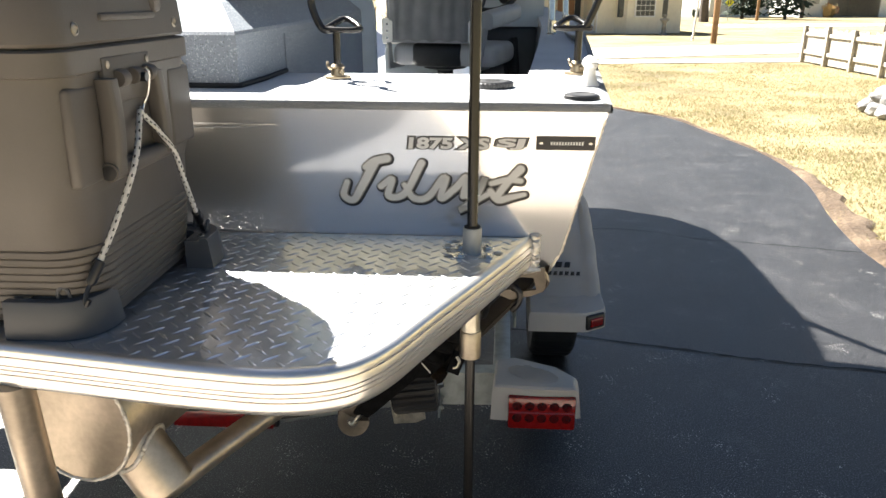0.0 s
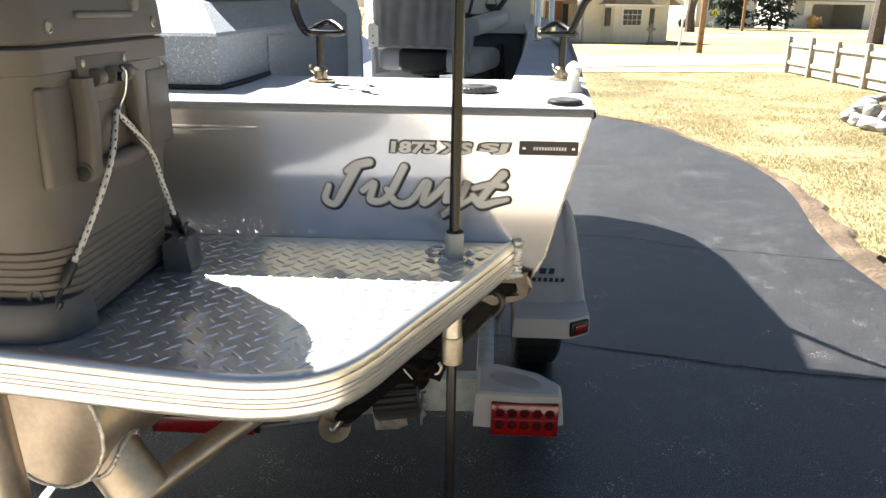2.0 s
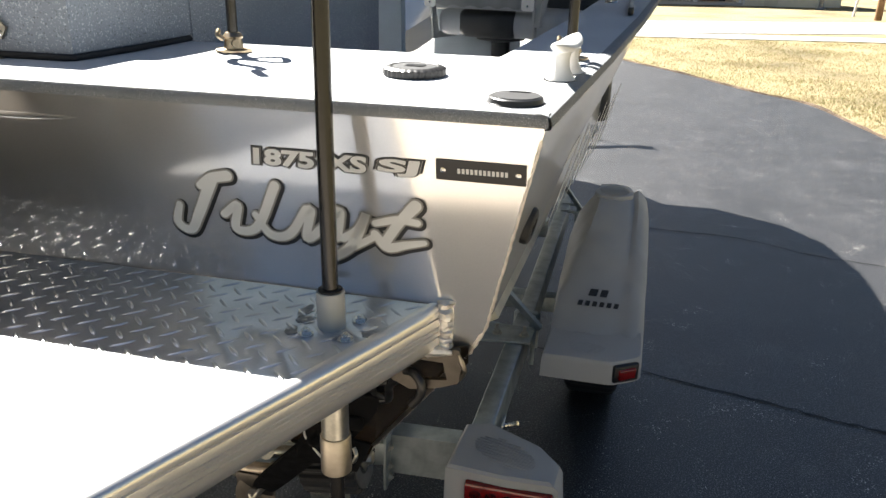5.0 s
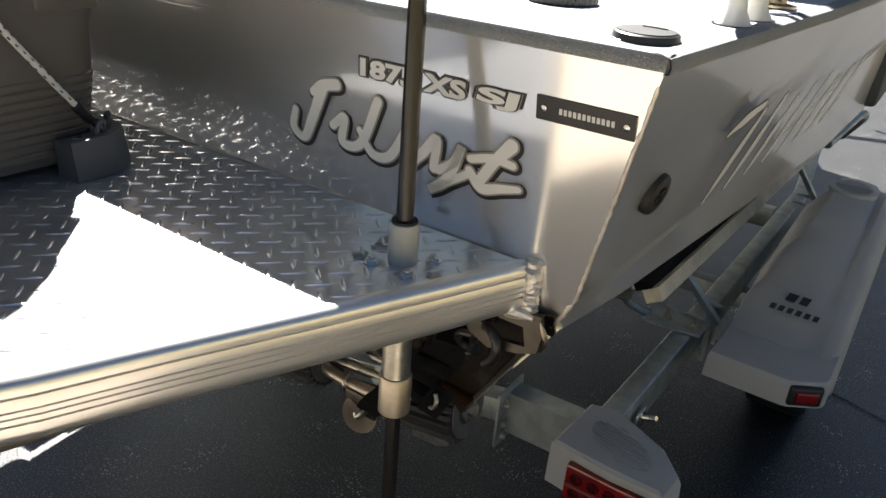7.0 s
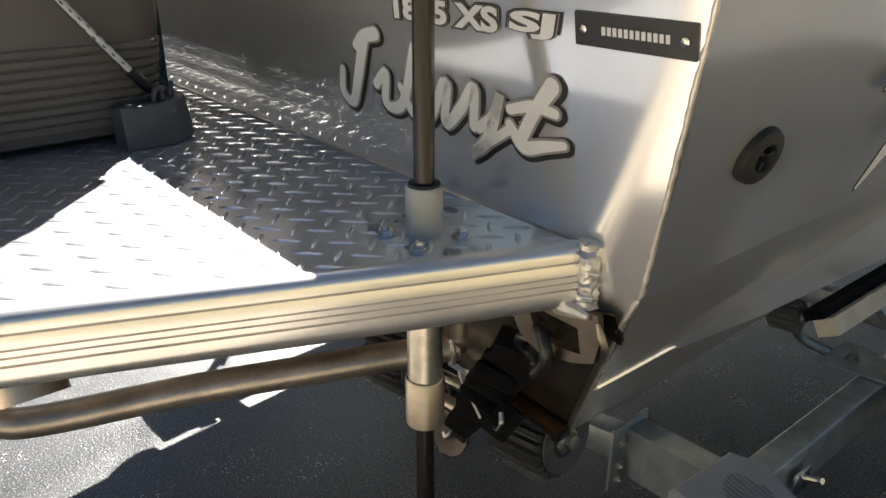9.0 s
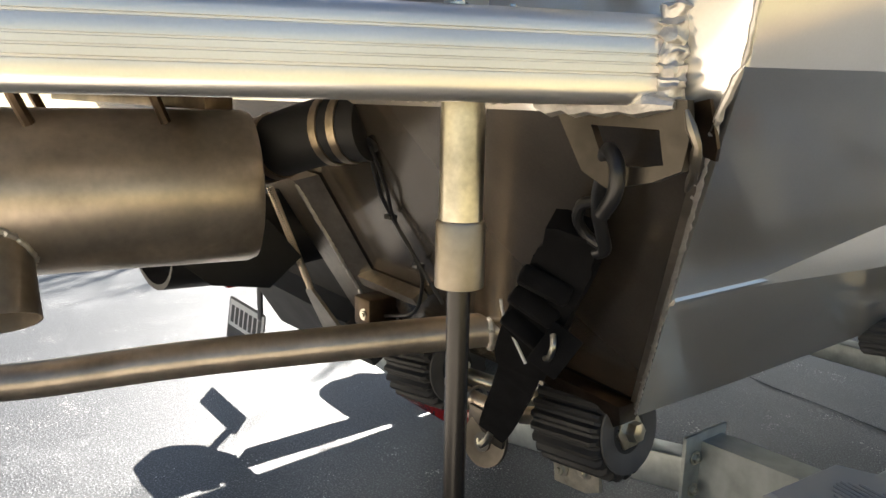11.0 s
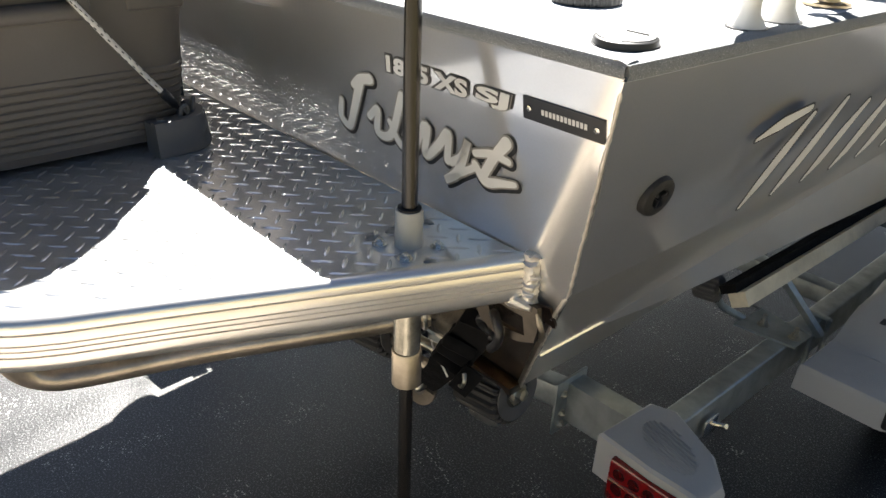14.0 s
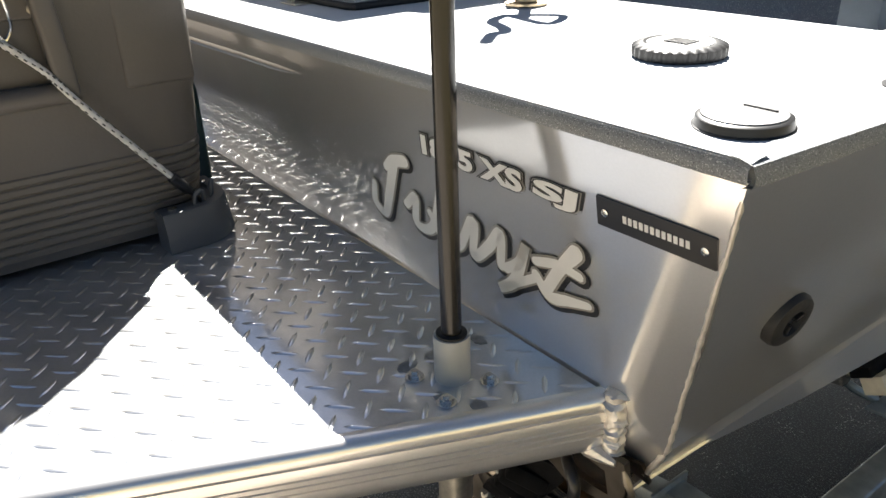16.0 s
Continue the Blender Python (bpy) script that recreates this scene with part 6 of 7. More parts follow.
chock(EX - 0.018, CY + HY - 0.058, 1, 1, 0.060, 0.044, "dark grey plastic chock at the cooler's forward corner")
chock(-0.5395, 1.0135, 1, -1, 0.066, 0.016, "dark grey plastic chock at the cooler's aft corner")
chock(CX - HX + 0.048, CY + HY - 0.058, -1, 1, 0.045, 0.040, "dark grey plastic chock at the cooler's far forward corner")
chock(2 * CX + 0.5395, 1.0135, -1, -1, 0.066, 0.016, "dark grey plastic chock at the cooler's far aft corner")

# bottle wedged between the cooler and the transom
bottle = thing("cleaner_bottle", "dark teal cleaner bottle wedged behind the cooler", "bottle")
bm = bmesh.new()
rows = []
for z, k in ((ZP + 0.001, 0.92), (ZP + 0.006, 1.0), (ZP + 0.160, 1.0), (ZP + 0.178, 0.80), (ZP + 0.190, 0.5), (ZP + 0.205, 0.48)):
    rows.append([(x, y, z) for x, y in rounded(0.020 * k, 0.014 * k, 0.010 * k, 5, -0.646, 1.376)])
loft(bm, rows)
body = part("bottle_body", bm, TEAL, bottle)
bm = bmesh.new()
lathe(bm, [(0.011, 0.0), (0.011, 0.022), (0.008, 0.026)], Matrix.Translation((-0.646, 1.376, ZP + 0.200)), 18)
part("cap", bm, BLACK, bottle)
bm = bmesh.new()
prism(bm, rounded(0.014, 0.008, 0.001, 2), Matrix.Translation((-0.646, 1.3615, ZP + 0.098)) @ pose(0, 0, 0, 90), 0.0006)
part("label_bar", bm, DECALW, body, "white label bar", 0)

# bungee cords
cord = thing("bungee_cord", "white flecked bungee cord hooked to the cooler latch and chocks", "cord")
top = Vector((EX + 0.012, 1.121, 1.350))
for name, pts in (("cord", [top, (-0.440, 1.054, 1.290), (-0.456, 1.016, 1.220), (-0.476, 0.983, 1.160)]), ("cord", [top, (-0.446, 1.158, 1.312), (-0.437, 1.182, 1.276), (-0.445, 1.226, 1.218), (-0.4535, 1.280, 1.149)])):
    path = smooth_path(pts, 12)
    bm = bmesh.new()
    tube(bm, path, 0.0042, 10)
    part(name, bm, CORD, cord, "white braided cord")
    fl = bmesh.new()
    for k in range(1, len(path) - 1, 2):
        p, q = path[k], path[k + 1]
        d = (q - p)
        s1 = d.normalized().orthogonal().normalized()
        s2 = d.normalized().cross(s1)
        for a in (k * 0.65, k * 0.65 + 1.57, k * 0.65 + 3.14, k * 0.65 + 4.71):
            c = p + d * 0.3 + (s1 * math.cos(a) + s2 * math.sin(a)) * 0.0040
            box(fl, (-0.0011, -0.0007, -0.0022), (0.0011, 0.0007, 0.0022), m=axis_pose(c, d))
    part("fleck", fl, DECALK, cord, "black woven flecks", 0)
    bm = bmesh.new()
    e, d = path[-1], (path[-1] - path[-3]).normalized()
    tube(bm, [e - d * 0.006, e - d * 0.004, e + d * 0.026, e + d * 0.030], [0.0060, 0.0078, 0.0070, 0.0050], 12)
    tube(bm, smooth_path([e + d * 0.028, e + d * 0.046, e + d * 0.056 + Vector((0.004, 0, -0.004)), e + d * 0.056 + Vector((0.010, 0, 0.004))], 4), 0.0034, 8)
    part("end_hook", bm, BLACK, cord, "black plastic end hook")
bm = bmesh.new()
tube(bm, smooth_path([(EX + 0.024, 1.128, 1.412), (EX + 0.026, 1.134, 1.402), (EX + 0.020, 1.138, 1.376), (EX + 0.012, 1.138, 1.360), (EX + 0.010, 1.130, 1.348), (EX + 0.012, 1.122, 1.358)], 6), 0.0021, 8)
part("wire_hook", bm, STEEL, cord, "bent steel wire hook")


# ---- cockpit fittings ----
cover = thing("engine_cover", "blue-grey speckled engine cover box on the aft deck", "engine cover")
bm = bmesh.new()
base = [(-0.458, 1.580), (-0.430, 2.00), (-0.428, 2.95), (-0.952, 2.95), (-0.952, 2.00), (-0.922, 1.580)]
inset = [(-0.520, 1.690), (-0.505, 2.00), (-0.490, 2.90), (-0.890, 2.90), (-0.875, 2.00), (-0.860, 1.690)]
rings = [[(x, y, z_deck(min(y, 1.87)) + 0.010) for x, y in base], [(x, y, 1.436 + 0.020 * (y - 1.58)) for x, y in base], [(-0.69 + (x + 0.69) * 0.985, y + 0.006, 1.443 + 0.020 * (y - 1.58)) for x, y in base], [(x, y, 1.500 + 0.018 * (y - 1.69)) for x, y in inset], [(-0.69 + (x + 0.69) * 0.9, y + 0.01, 1.505 + 0.018 * (y - 1.69)) for x, y in inset]]
loft(bm, rings)
part("shell", bm, BOXM, cover, "", 14)
bm = bmesh.new()
seal = [(-0.925, 1.574), (-0.470, 1.573), (-0.456, 1.578), (-0.440, 1.70), (-0.434, 1.862)]
tube(bm, [(x, y, z_deck(y) + 0.007) for x, y in seal], 0.0055, 10)
part("rubber_seal", bm, RUBBER, cover, "black rubber seal")
bm = bmesh.new()
pl = [(-0.4345, 1.874), (-0.4275, 2.00), (-0.4255, 2.94), (-0.9545, 2.94), (-0.9525, 2.00), (-0.9455, 1.874)]
slab(bm, pl, 0.82, 1.428)
part("pedestal", bm, BOXM, cover)
bm = bmesh.new()
tri = [(-0.030, -0.011), (0.000, -0.008), (0.011, 0.009), (-0.005, 0.026), (-0.017, 0.027), (-0.030, 0.015)]
m = Matrix.Translation((-0.575, 1.576, 1.368)) @ pose(0, 0, 0, 90)
prism(bm, tri, m, 0.004)
latch = part("latch", bm, ZINC, cover, "stainless over-centre latch")
for x, z in ((-0.003, 0.000), (-0.011, 0.019), (-0.024, 0.011)):
    bm = bmesh.new()
    lathe(bm, [(0.0058, 0.004), (0.0058, 0.0055), (0.003, 0.007)], m @ Matrix.Translation((x, z, 0)), 14)
    part("screw", bm, STEEL, latch)
bm = bmesh.new()
for dx in (-0.026, -0.012):
    tube(bm, [(-0.575 + dx, 1.570, 1.390), (-0.575 + dx - 0.012, 1.556, 1.366), (-0.575 + dx - 0.014, 1.554, 1.334)], 0.0028, 8)
box(bm, (-0.620, 1.540, 1.331), (-0.570, 1.568, 1.334), 0.001)
part("latch_arm", bm, ZINC, latch)

pad = thing("bench_cushion", "taupe vinyl bench cushion lying on the engine cover", "cushion")
bm = bmesh.new()
rows = []
for k in range(13):
    a = math.pi * k / 12
    y = 2.16 - 0.40 * math.cos(a)
    rows.append([(-0.69 + x * (0.94 + 0.06 * math.sin(a)), y + 0.0, 1.512 + (z - 1.512) * (0.15 + 0.85 * math.sin(a) ** 0.5)) for x, z in ((-0.36, 1.512), (0.185, 1.512), (0.205, 1.530), (0.212, 1.560), (0.200, 1.590), (0.160, 1.606), (-0.30, 1.606), (-0.36, 1.57))])
loft(bm, rows)
part("cushion", bm, COVER, pad)

panel = thing("cockpit_panel", "pale blue-grey upright cockpit divider panel", "panel")
bm = bmesh.new()
poly = [(-0.560, 0.86), (-0.390, 0.86), (-0.402, 1.46), (-0.430, 1.550), (-0.560, 1.56)]
loft(bm, [[(x, 3.10 + o, z) for x, z in poly] for o in (0.0, 0.05)])
part("board", bm, PAINTB, panel, "", 0)
bm = bmesh.new()
box(bm, (-0.560, 3.03, 1.560), (-0.465, 3.05, 1.66), 0.008)
part("window_frame", bm, BLACK, panel)
bm = bmesh.new()
box(bm, (-0.548, 3.035, 1.572), (-0.478, 3.045, 1.648), 0.004)
part("pane", bm, GLASS, panel)

bench = thing("side_bench", "pale grey cockpit bench along the far side", "bench")
bm = bmesh.new()
box(bm, (-0.45, 3.75, 0.82), (-0.16, 4.35, 1.30), 0.012)
part("locker", bm, PAINTB, bench)
bm = bmesh.new()
box(bm, (-0.46, 3.74, 1.30), (-0.15, 4.36, 1.325), 0.008)
part("bench_top", bm, WHITE, bench)
gear = thing("outboard_controls", "dark control levers and cables on the bench", "controls")
bm = bmesh.new()
box(bm, (-0.42, 3.86, 1.325), (-0.30, 3.98, 1.42), 0.012)
part("control_box", bm, BLACK, gear)
bm = bmesh.new()
tube(bm, smooth_path([(-0.40, 3.92, 1.41), (-0.38, 3.91, 1.50), (-0.30, 3.90, 1.52)], 5), 0.012, 8)
tube(bm, smooth_path([(-0.34, 3.88, 1.41), (-0.30, 3.87, 1.47), (-0.20, 3.88, 1.46)], 5), 0.009, 8)
part("lever", bm, BLACK, gear)
bm = bmesh.new()
lathe(bm, [(0.018, 0), (0.018, 0.03), (0.006, 0.034)], Matrix.Translation((-0.33, 3.90, 1.42)), 14)
part("knob", bm, STEEL, gear)


def fishing_seat(sx, sy, sz, label):
    seat = thing("fishing_chair", label, "seat", group="boat seats")
    bm = bmesh.new()
    rows = []
    for k in range(9):
        z = sz + 0.075 + 0.44 * k / 8
        lean = -0.05 * (k / 8)
        w = 0.196 + 0.008 * math.sin(math.pi * k / 8)
        rows.append([(sx + x * (w / 0.2), sy + lean + y, z) for x, y in ((-0.2, 0.0), (-0.19, -0.020), (-0.10, -0.030), (0.10, -0.030), (0.19, -0.020), (0.2, 0.0), (0.19, 0.045), (-0.19, 0.045))])
    loft(bm, rows)
    part("backrest", bm, VINYL, seat, "grey vinyl backrest")
    bm = bmesh.new()
    n = 44
    rows = []
    for k in range(6):
        z = sz + 0.085 + 0.20 * k / 5
        rows.append([(sx - 0.190 + 0.38 * i / n, sy - 0.036 - 0.050 * (z - sz - 0.085) - 0.016 * abs(math.sin(i * 0.43 + 0.35 * math.sin(0.9 * k) + 0.6 * math.sin(i * 0.19))) * (0.15 + 0.16 * k) - (0.010 if 2 < i < n - 2 else 0), z + 0.004 * math.sin(i * 0.75)) for i in range(n + 1)])
    loft(bm, rows, cap=False, closed=False)
    part("pocket", bm, CANVAS, seat, "gathered grey canvas back pocket", 80)
    bm = bmesh.new()
    tube(bm, [(sx - 0.192, sy - 0.056, sz + 0.290), (sx + 0.192, sy - 0.056, sz + 0.290)], 0.006, 10)
    part("pocket_elastic", bm, CANVAS, seat)
    for s in (-1, 1):
        bm = bmesh.new()
        prism(bm, rounded(0.024, 0.047, 0.010, 4), Matrix.Translation((sx + s * 0.200, sy - 0.046, sz + 0.125)) @ pose(0, 0, 0, 90), 0.004)
        hp = part("hinge_plate", bm, WHITE, seat, "white riveted hinge plate")
        for dz in (-0.030, 0.0, 0.030):
            bm = bmesh.new()
            lathe(bm, [(0.005, 0.004), (0.005, 0.006), (0.002, 0.007)], Matrix.Translation((sx + s * 0.200, sy - 0.046, sz + 0.125 + dz)) @ pose(0, 0, 0, 90), 10)
            part("rivet", bm, STEEL, hp)
        bm = bmesh.new()
        xx = sx + s * 0.212
        loft(bm, [[(xx + o, y, z) for y, z in ((sy - 0.02, sz + 0.09), (sy + 0.02, sz + 0.09), (sy + 0.05, sz - 0.020), (sy + 0.22, sz - 0.028), (sy + 0.22, sz - 0.050), (sy + 0.005, sz - 0.045))] for o in (-0.004, 0.004)])
        part("side_bracket", bm, PVC, seat, "grey seat side bracket", 0)
    bm = bmesh.new()
    box(bm, (sx - 0.205, sy + 0.02, sz - 0.030), (sx + 0.295, sy + 0.42, sz + 0.070), 0.035, 4)
    part("seat_cushion", bm, VINYLL, seat, "pale grey vinyl seat cushion")
    bm = bmesh.new()
    box(bm, (sx - 0.115, sy + 0.012, sz - 0.034), (sx + 0.135, sy + 0.424, sz + 0.074), 0.034, 4)
    part("seat_centre", bm, BLACK, seat, "black vinyl centre band")
    bm = bmesh.new()
    lathe(bm, [(0.11, 0.0), (0.11, 0.01), (0.038, 0.02), (0.038, sz - 0.86), (0.10, sz - 0.85), (0.10, sz - 0.84)], Matrix.Translation((sx, sy + 0.2, 0.80)), 20)
    part("pedestal", bm, BLACK, seat)
    bm = bmesh.new()
    rows = []
    for k in range(7):
        u = k / 6
        w = 0.040 + 0.008 * math.sin(math.pi * u)
        rows.append([(sx + 0.228 + 0.055 * u + x, sy + 0.03 + 0.37 * u, sz + 0.168 + 0.035 * u + z) for x, z in rounded(w, 0.036, 0.022, 5)])
    loft(bm, rows)
    arm = part("armrest", bm, VINYLL, seat, "padded pale grey armrest")
    bm = bmesh.new()
    loft(bm, [[(sx + 0.222 + o, y, z) for y, z in ((sy - 0.01, sz + 0.02), (sy + 0.030, sz + 0.02), (sy + 0.090, sz + 0.140), (sy + 0.010, sz + 0.140))] for o in (-0.012, 0.012)])
    part("arm_bracket", bm, PVC, arm, "pale armrest bracket", 0)
    turn = Matrix.Translation((sx, sy, 0)) @ pose(0, 0, 0, 0, 0, -13) @ Matrix.Translation((-sx, -sy, 0))
    seat.matrix_world = turn
    return seat


fishing_seat(-0.197, 3.50, 1.245, "grey vinyl helm seat with a canvas back pocket")
fishing_seat(-0.40, 4.95, 1.22, "grey vinyl passenger seat facing forward")

console = thing("helm_console", "charcoal helm console with gauges and a windscreen", "console")
bm = bmesh.new()
box(bm, (-0.02, 4.02, 0.82), (0.300, 4.50, 1.375), 0.02)
part("cabinet", bm, DASH, console)
bm = bmesh.new()
loft(bm, [[(x, y, z) for y, z in ((4.00, 1.375), (4.50, 1.375), (4.50, 1.62), (4.16, 1.62), (4.02, 1.55))] for x in (-0.05, 0.33)])
dash = part("dashboard", bm, PAINTB, console, "", 0)
for x, z in ((0.11, 1.57), (0.13, 1.51), (0.20, 1.56)):
    bm = bmesh.new()
    lathe(bm, [(0.030, 0), (0.030, 0.012), (0.026, 0.014), (0.024, 0.006), (0.002, 0.006)], axis_pose((x, 4.055 if z > 1.55 else 4.02, z), (0, -1, 0.5)), 20)
    part("gauge", bm, BLACK, dash, "round black gauge")
bm = bmesh.new()
m = axis_pose((0.05, 3.93, 1.60), (0, -1, 0.45))
tube(bm, [m @ Vector((0.16 * math.cos(a), 0.16 * math.sin(a), 0)) for a in (2 * math.pi * k / 40 for k in range(41))], 0.013, 10)
wheel = part("steering_wheel", bm, BLACK, console, "black steering wheel")
bm = bmesh.new()
for a in (0.3, 2.4, 4.5):
    tube(bm, [m @ Vector((0.16 * math.cos(a), 0.16 * math.sin(a), 0)), m @ Vector((0, 0, -0.02))], 0.008, 8)
tube(bm, [m @ Vector((0, 0, 0)), m @ Vector((0, 0, -0.12))], 0.02, 10)
part("spoke", bm, BLACK, wheel)
bm = bmesh.new()
tube(bm, smooth_path([(0.14, 4.005, 1.20), (0.17, 3.98, 1.05), (0.15, 3.99, 0.90)], 6), 0.012, 8)
tube(bm, smooth_path([(0.18, 4.0, 1.32), (0.20, 3.97, 1.10), (0.22, 3.99, 0.88)], 6), 0.02, 8)
part("cable", bm, RUBBER, console)

rack = thing("hardtop", "polished cockpit poles with an unseen canvas top added for its shadow", "canopy")
for x, y, zb in ((0.292, 3.00, 1.382), (0.372, 3.30, 1.395), (-1.672, 3.00, 1.382), (-1.752, 3.30, 1.395), (0.10, 5.60, 1.48), (-1.48, 5.60, 1.48)):
    bm = bmesh.new()
    tube(bm, [(x, y, zb - 0.02), (x + (0.02 if x < -0.69 else -0.02), y + 0.10, 2.23)], 0.0125, 14)
    lathe(bm, [(0.030, -0.02), (0.030, -0.008), (0.016, 0.004), (0.016, 0.05), (0.0125, 0.052)], Matrix.Translation((x, y, zb)), 16)
    part("canopy_pole", bm, STEEL, rack, "polished stainless pole")
# canvas stays out of view; its outline follows the shadow wanted on the driveway
bm = bmesh.new()
top = [(0.46, 2.56), (0.46, 4.50), (0.06, 4.58), (0.15, 5.02), (0.17, 6.10), (0.08, 6.56), (-0.09, 6.82), (-0.47, 7.05), (-1.05, 7.05), (-1.43, 6.82), (-1.60, 6.56), (-1.66, 6.06), (-1.64, 5.02), (-1.55, 4.58), (-1.84, 4.50), (-1.84, 2.56)]
slab(bm, top, 2.235, 2.26)
part("canvas", bm, CANVAS, rack, "unseen grey canvas cut to cast the driveway shadow")
# rod added only for the thin slanting shadow beside the canvas one
bm = bmesh.new()
tube(bm, [(0.12, 5.04, 2.25), (0.34, 4.70, 2.25), (0.75, 4.25, 2.25)], [0.03, 0.02, 0.012], 8)
part("shadow_strut", bm, STEEL, rack)


def pole_handle(x, y, s, label):
    """A folding black grip handle standing in a brass deck socket; s: which way its grip points."""
    h = thing("grip_handle", label, "handle", group="grip handles")
    z = z_deck(y) + 0.004
    bm = bmesh.new()
    lathe(bm, [(0.030, 0.0), (0.030, 0.003), (0.016, 0.005), (0.0145, 0.020), (0.017, 0.024), (0.012, 0.030)], Matrix.Translation((x, y, z)), 20)
    part("socket", bm, BRASS, h, "tarnished brass deck socket")
    bm = bmesh.new()
    tube(bm, [(x - 0.004, y, z + 0.012), (x + 0.014, y - 0.018, z + 0.014)], 0.006, 8)
    tube(bm, smooth_path([(x - 0.010, y - 0.014, z + 0.020), (x - 0.018, y - 0.018, z + 0.026), (x - 0.020, y - 0.010, z + 0.034)], 4), 0.004, 8)
    part("clamp_screw", bm, BRASS, h)
    bm = bmesh.new()
    tube(bm, [(x, y, z + 0.012), (x, y, z + 0.104)], 0.0085, 14)
    part("stem", bm, POLEM, h, "glossy black stem")
    bm = bmesh.new()
    loop = [(x - 0.024 * s, y, z + 0.104), (x + 0.046 * s, y - 0.012, z + 0.104), (x + 0.050 * s, y + 0.010, z + 0.110), (x + 0.012 * s, y + 0.055, z + 0.126), (x - 0.022 * s, y + 0.012, z + 0.108), (x - 0.026 * s, y, z + 0.104)]
    tube(bm, smooth_path(loop, 7), 0.0068, 12)
    part("grip_loop", bm, POLEM, h, "glossy black triangular grip loop")
    bm = bmesh.new()
    if s > 0:
        arm = [(x - 0.004, y, z + 0.104), (x - 0.030, y, z + 0.106), (x - 0.048, y, z + 0.140), (x - 0.052, y, z + 0.172), (x - 0.030, y, z + 0.196), (x - 0.026, y, z + 0.222), (x - 0.044, y, z + 0.248), (x - 0.050, y, z + 0.30)]
    else:
        arm = [(x - 0.004, y, z + 0.104), (x + 0.014, y, z + 0.108), (x + 0.030, y, z + 0.140), (x + 0.045, y, z + 0.175), (x + 0.068, y, z + 0.200), (x + 0.078, y, z + 0.235), (x + 0.086, y, z + 0.30)]
    tube(bm, smooth_path(arm, 7), 0.0085, 12)
    part("arm", bm, POLEM, h, "bent glossy black arm")
    return h


pole_handle(-0.287, 1.755, 1, "glossy black folding grip handle in a brass deck socket")
pole_handle(0.263, 1.870, -1, "glossy black folding grip handle beside the mooring cleat")

bm = bmesh.new()
box(bm, (0.345, 2.62, 1.368), (0.360, 3.10, 1.388), 0.004)
solid("canopy_track", bm, BLACK, "short black track screwed to the gunwale", "track")

# ---- street and houses ----
def strip(name, mat, a, b, half, z, label, category):
    a, b = Vector((*a, 0)), Vector((*b, 0))
    d = (b - a).normalized()
    s = Vector((-d.y, d.x, 0)) * half
    bm = bmesh.new()
    p, q = a - d * 120, b + d * 120
    slab(bm, [((p - s).x, (p - s).y), ((q - s).x, (q - s).y), ((q + s).x, (q + s).y), ((p + s).x, (p + s).y)], z - 0.1, z)
    solid(name, bm, mat, label, category, kind="structure", smooth=0)


strip("pavement", CONCRETE, (3.04, 19.7), (7.95, 20.75), 0.52, 0.004, "narrow pale concrete pavement crossing the lawn", "pavement")
strip("road", ROADM, (3.4, 23.1), (10.7, 26.4), 1.95, 0.0, "pale sunlit residential road", "road")
bm = bmesh.new()
slab(bm, [(14, 46), (44, 58), (46, 62), (14, 51)], -0.1, 0.0)
solid("far_driveway", bm, CONCRETE, "pale sunlit concrete drive before the far garage", "driveway", kind="structure", smooth=0)


def local(ox, oy, yaw):
    return Matrix.Translation((ox, oy, -0.02)) @ pose(0, 0, 0, 0, 0, yaw)


def put(bm, m):
    for v in bm.verts:
        v.co = m @ v.co
    return bm


def window(parent, m, x, y, z, w, h, panes=(2, 2), trim=TRIM):
    bm = bmesh.new()
    box(bm, (x - w / 2 - 0.06, y - 0.05, z - 0.06), (x + w / 2 + 0.06, y + 0.02, z + h + 0.06))
    win = part("window", put(bm, m), trim, parent, "", 0)
    for i in range(panes[0]):
        for j in range(panes[1]):
            bm = bmesh.new()
            pw, ph = w / panes[0], h / panes[1]
            box(bm, (x - w / 2 + i * pw + 0.012, y - 0.062, z + j * ph + 0.012), (x - w / 2 + (i + 1) * pw - 0.012, y - 0.045, z + (j + 1) * ph - 0.012))
            part("pane", put(bm, m), WINDOWG, win, "", 0)
    return win


def siding(parent, m, x0, x1, y, z0, z1, mat, step=0.16):
    """Lapped siding boards as one joined skin."""
    bm = bmesh.new()
    n = int((z1 - z0) / step)
    for k in range(n + 1):
        a, b = z0 + k * step, min(z1, z0 + (k + 1) * step)
        if b - a > 0.01:
            loft(bm, [[(x, y - 0.030, a), (x, y - 0.010, b), (x, y + 0.004, b), (x, y + 0.004, a)] for x in (x0, x1)])
    ob = part("siding", put(bm, m), mat, parent, "", 0)
    tagged(ob, kind="stuff")
    return ob


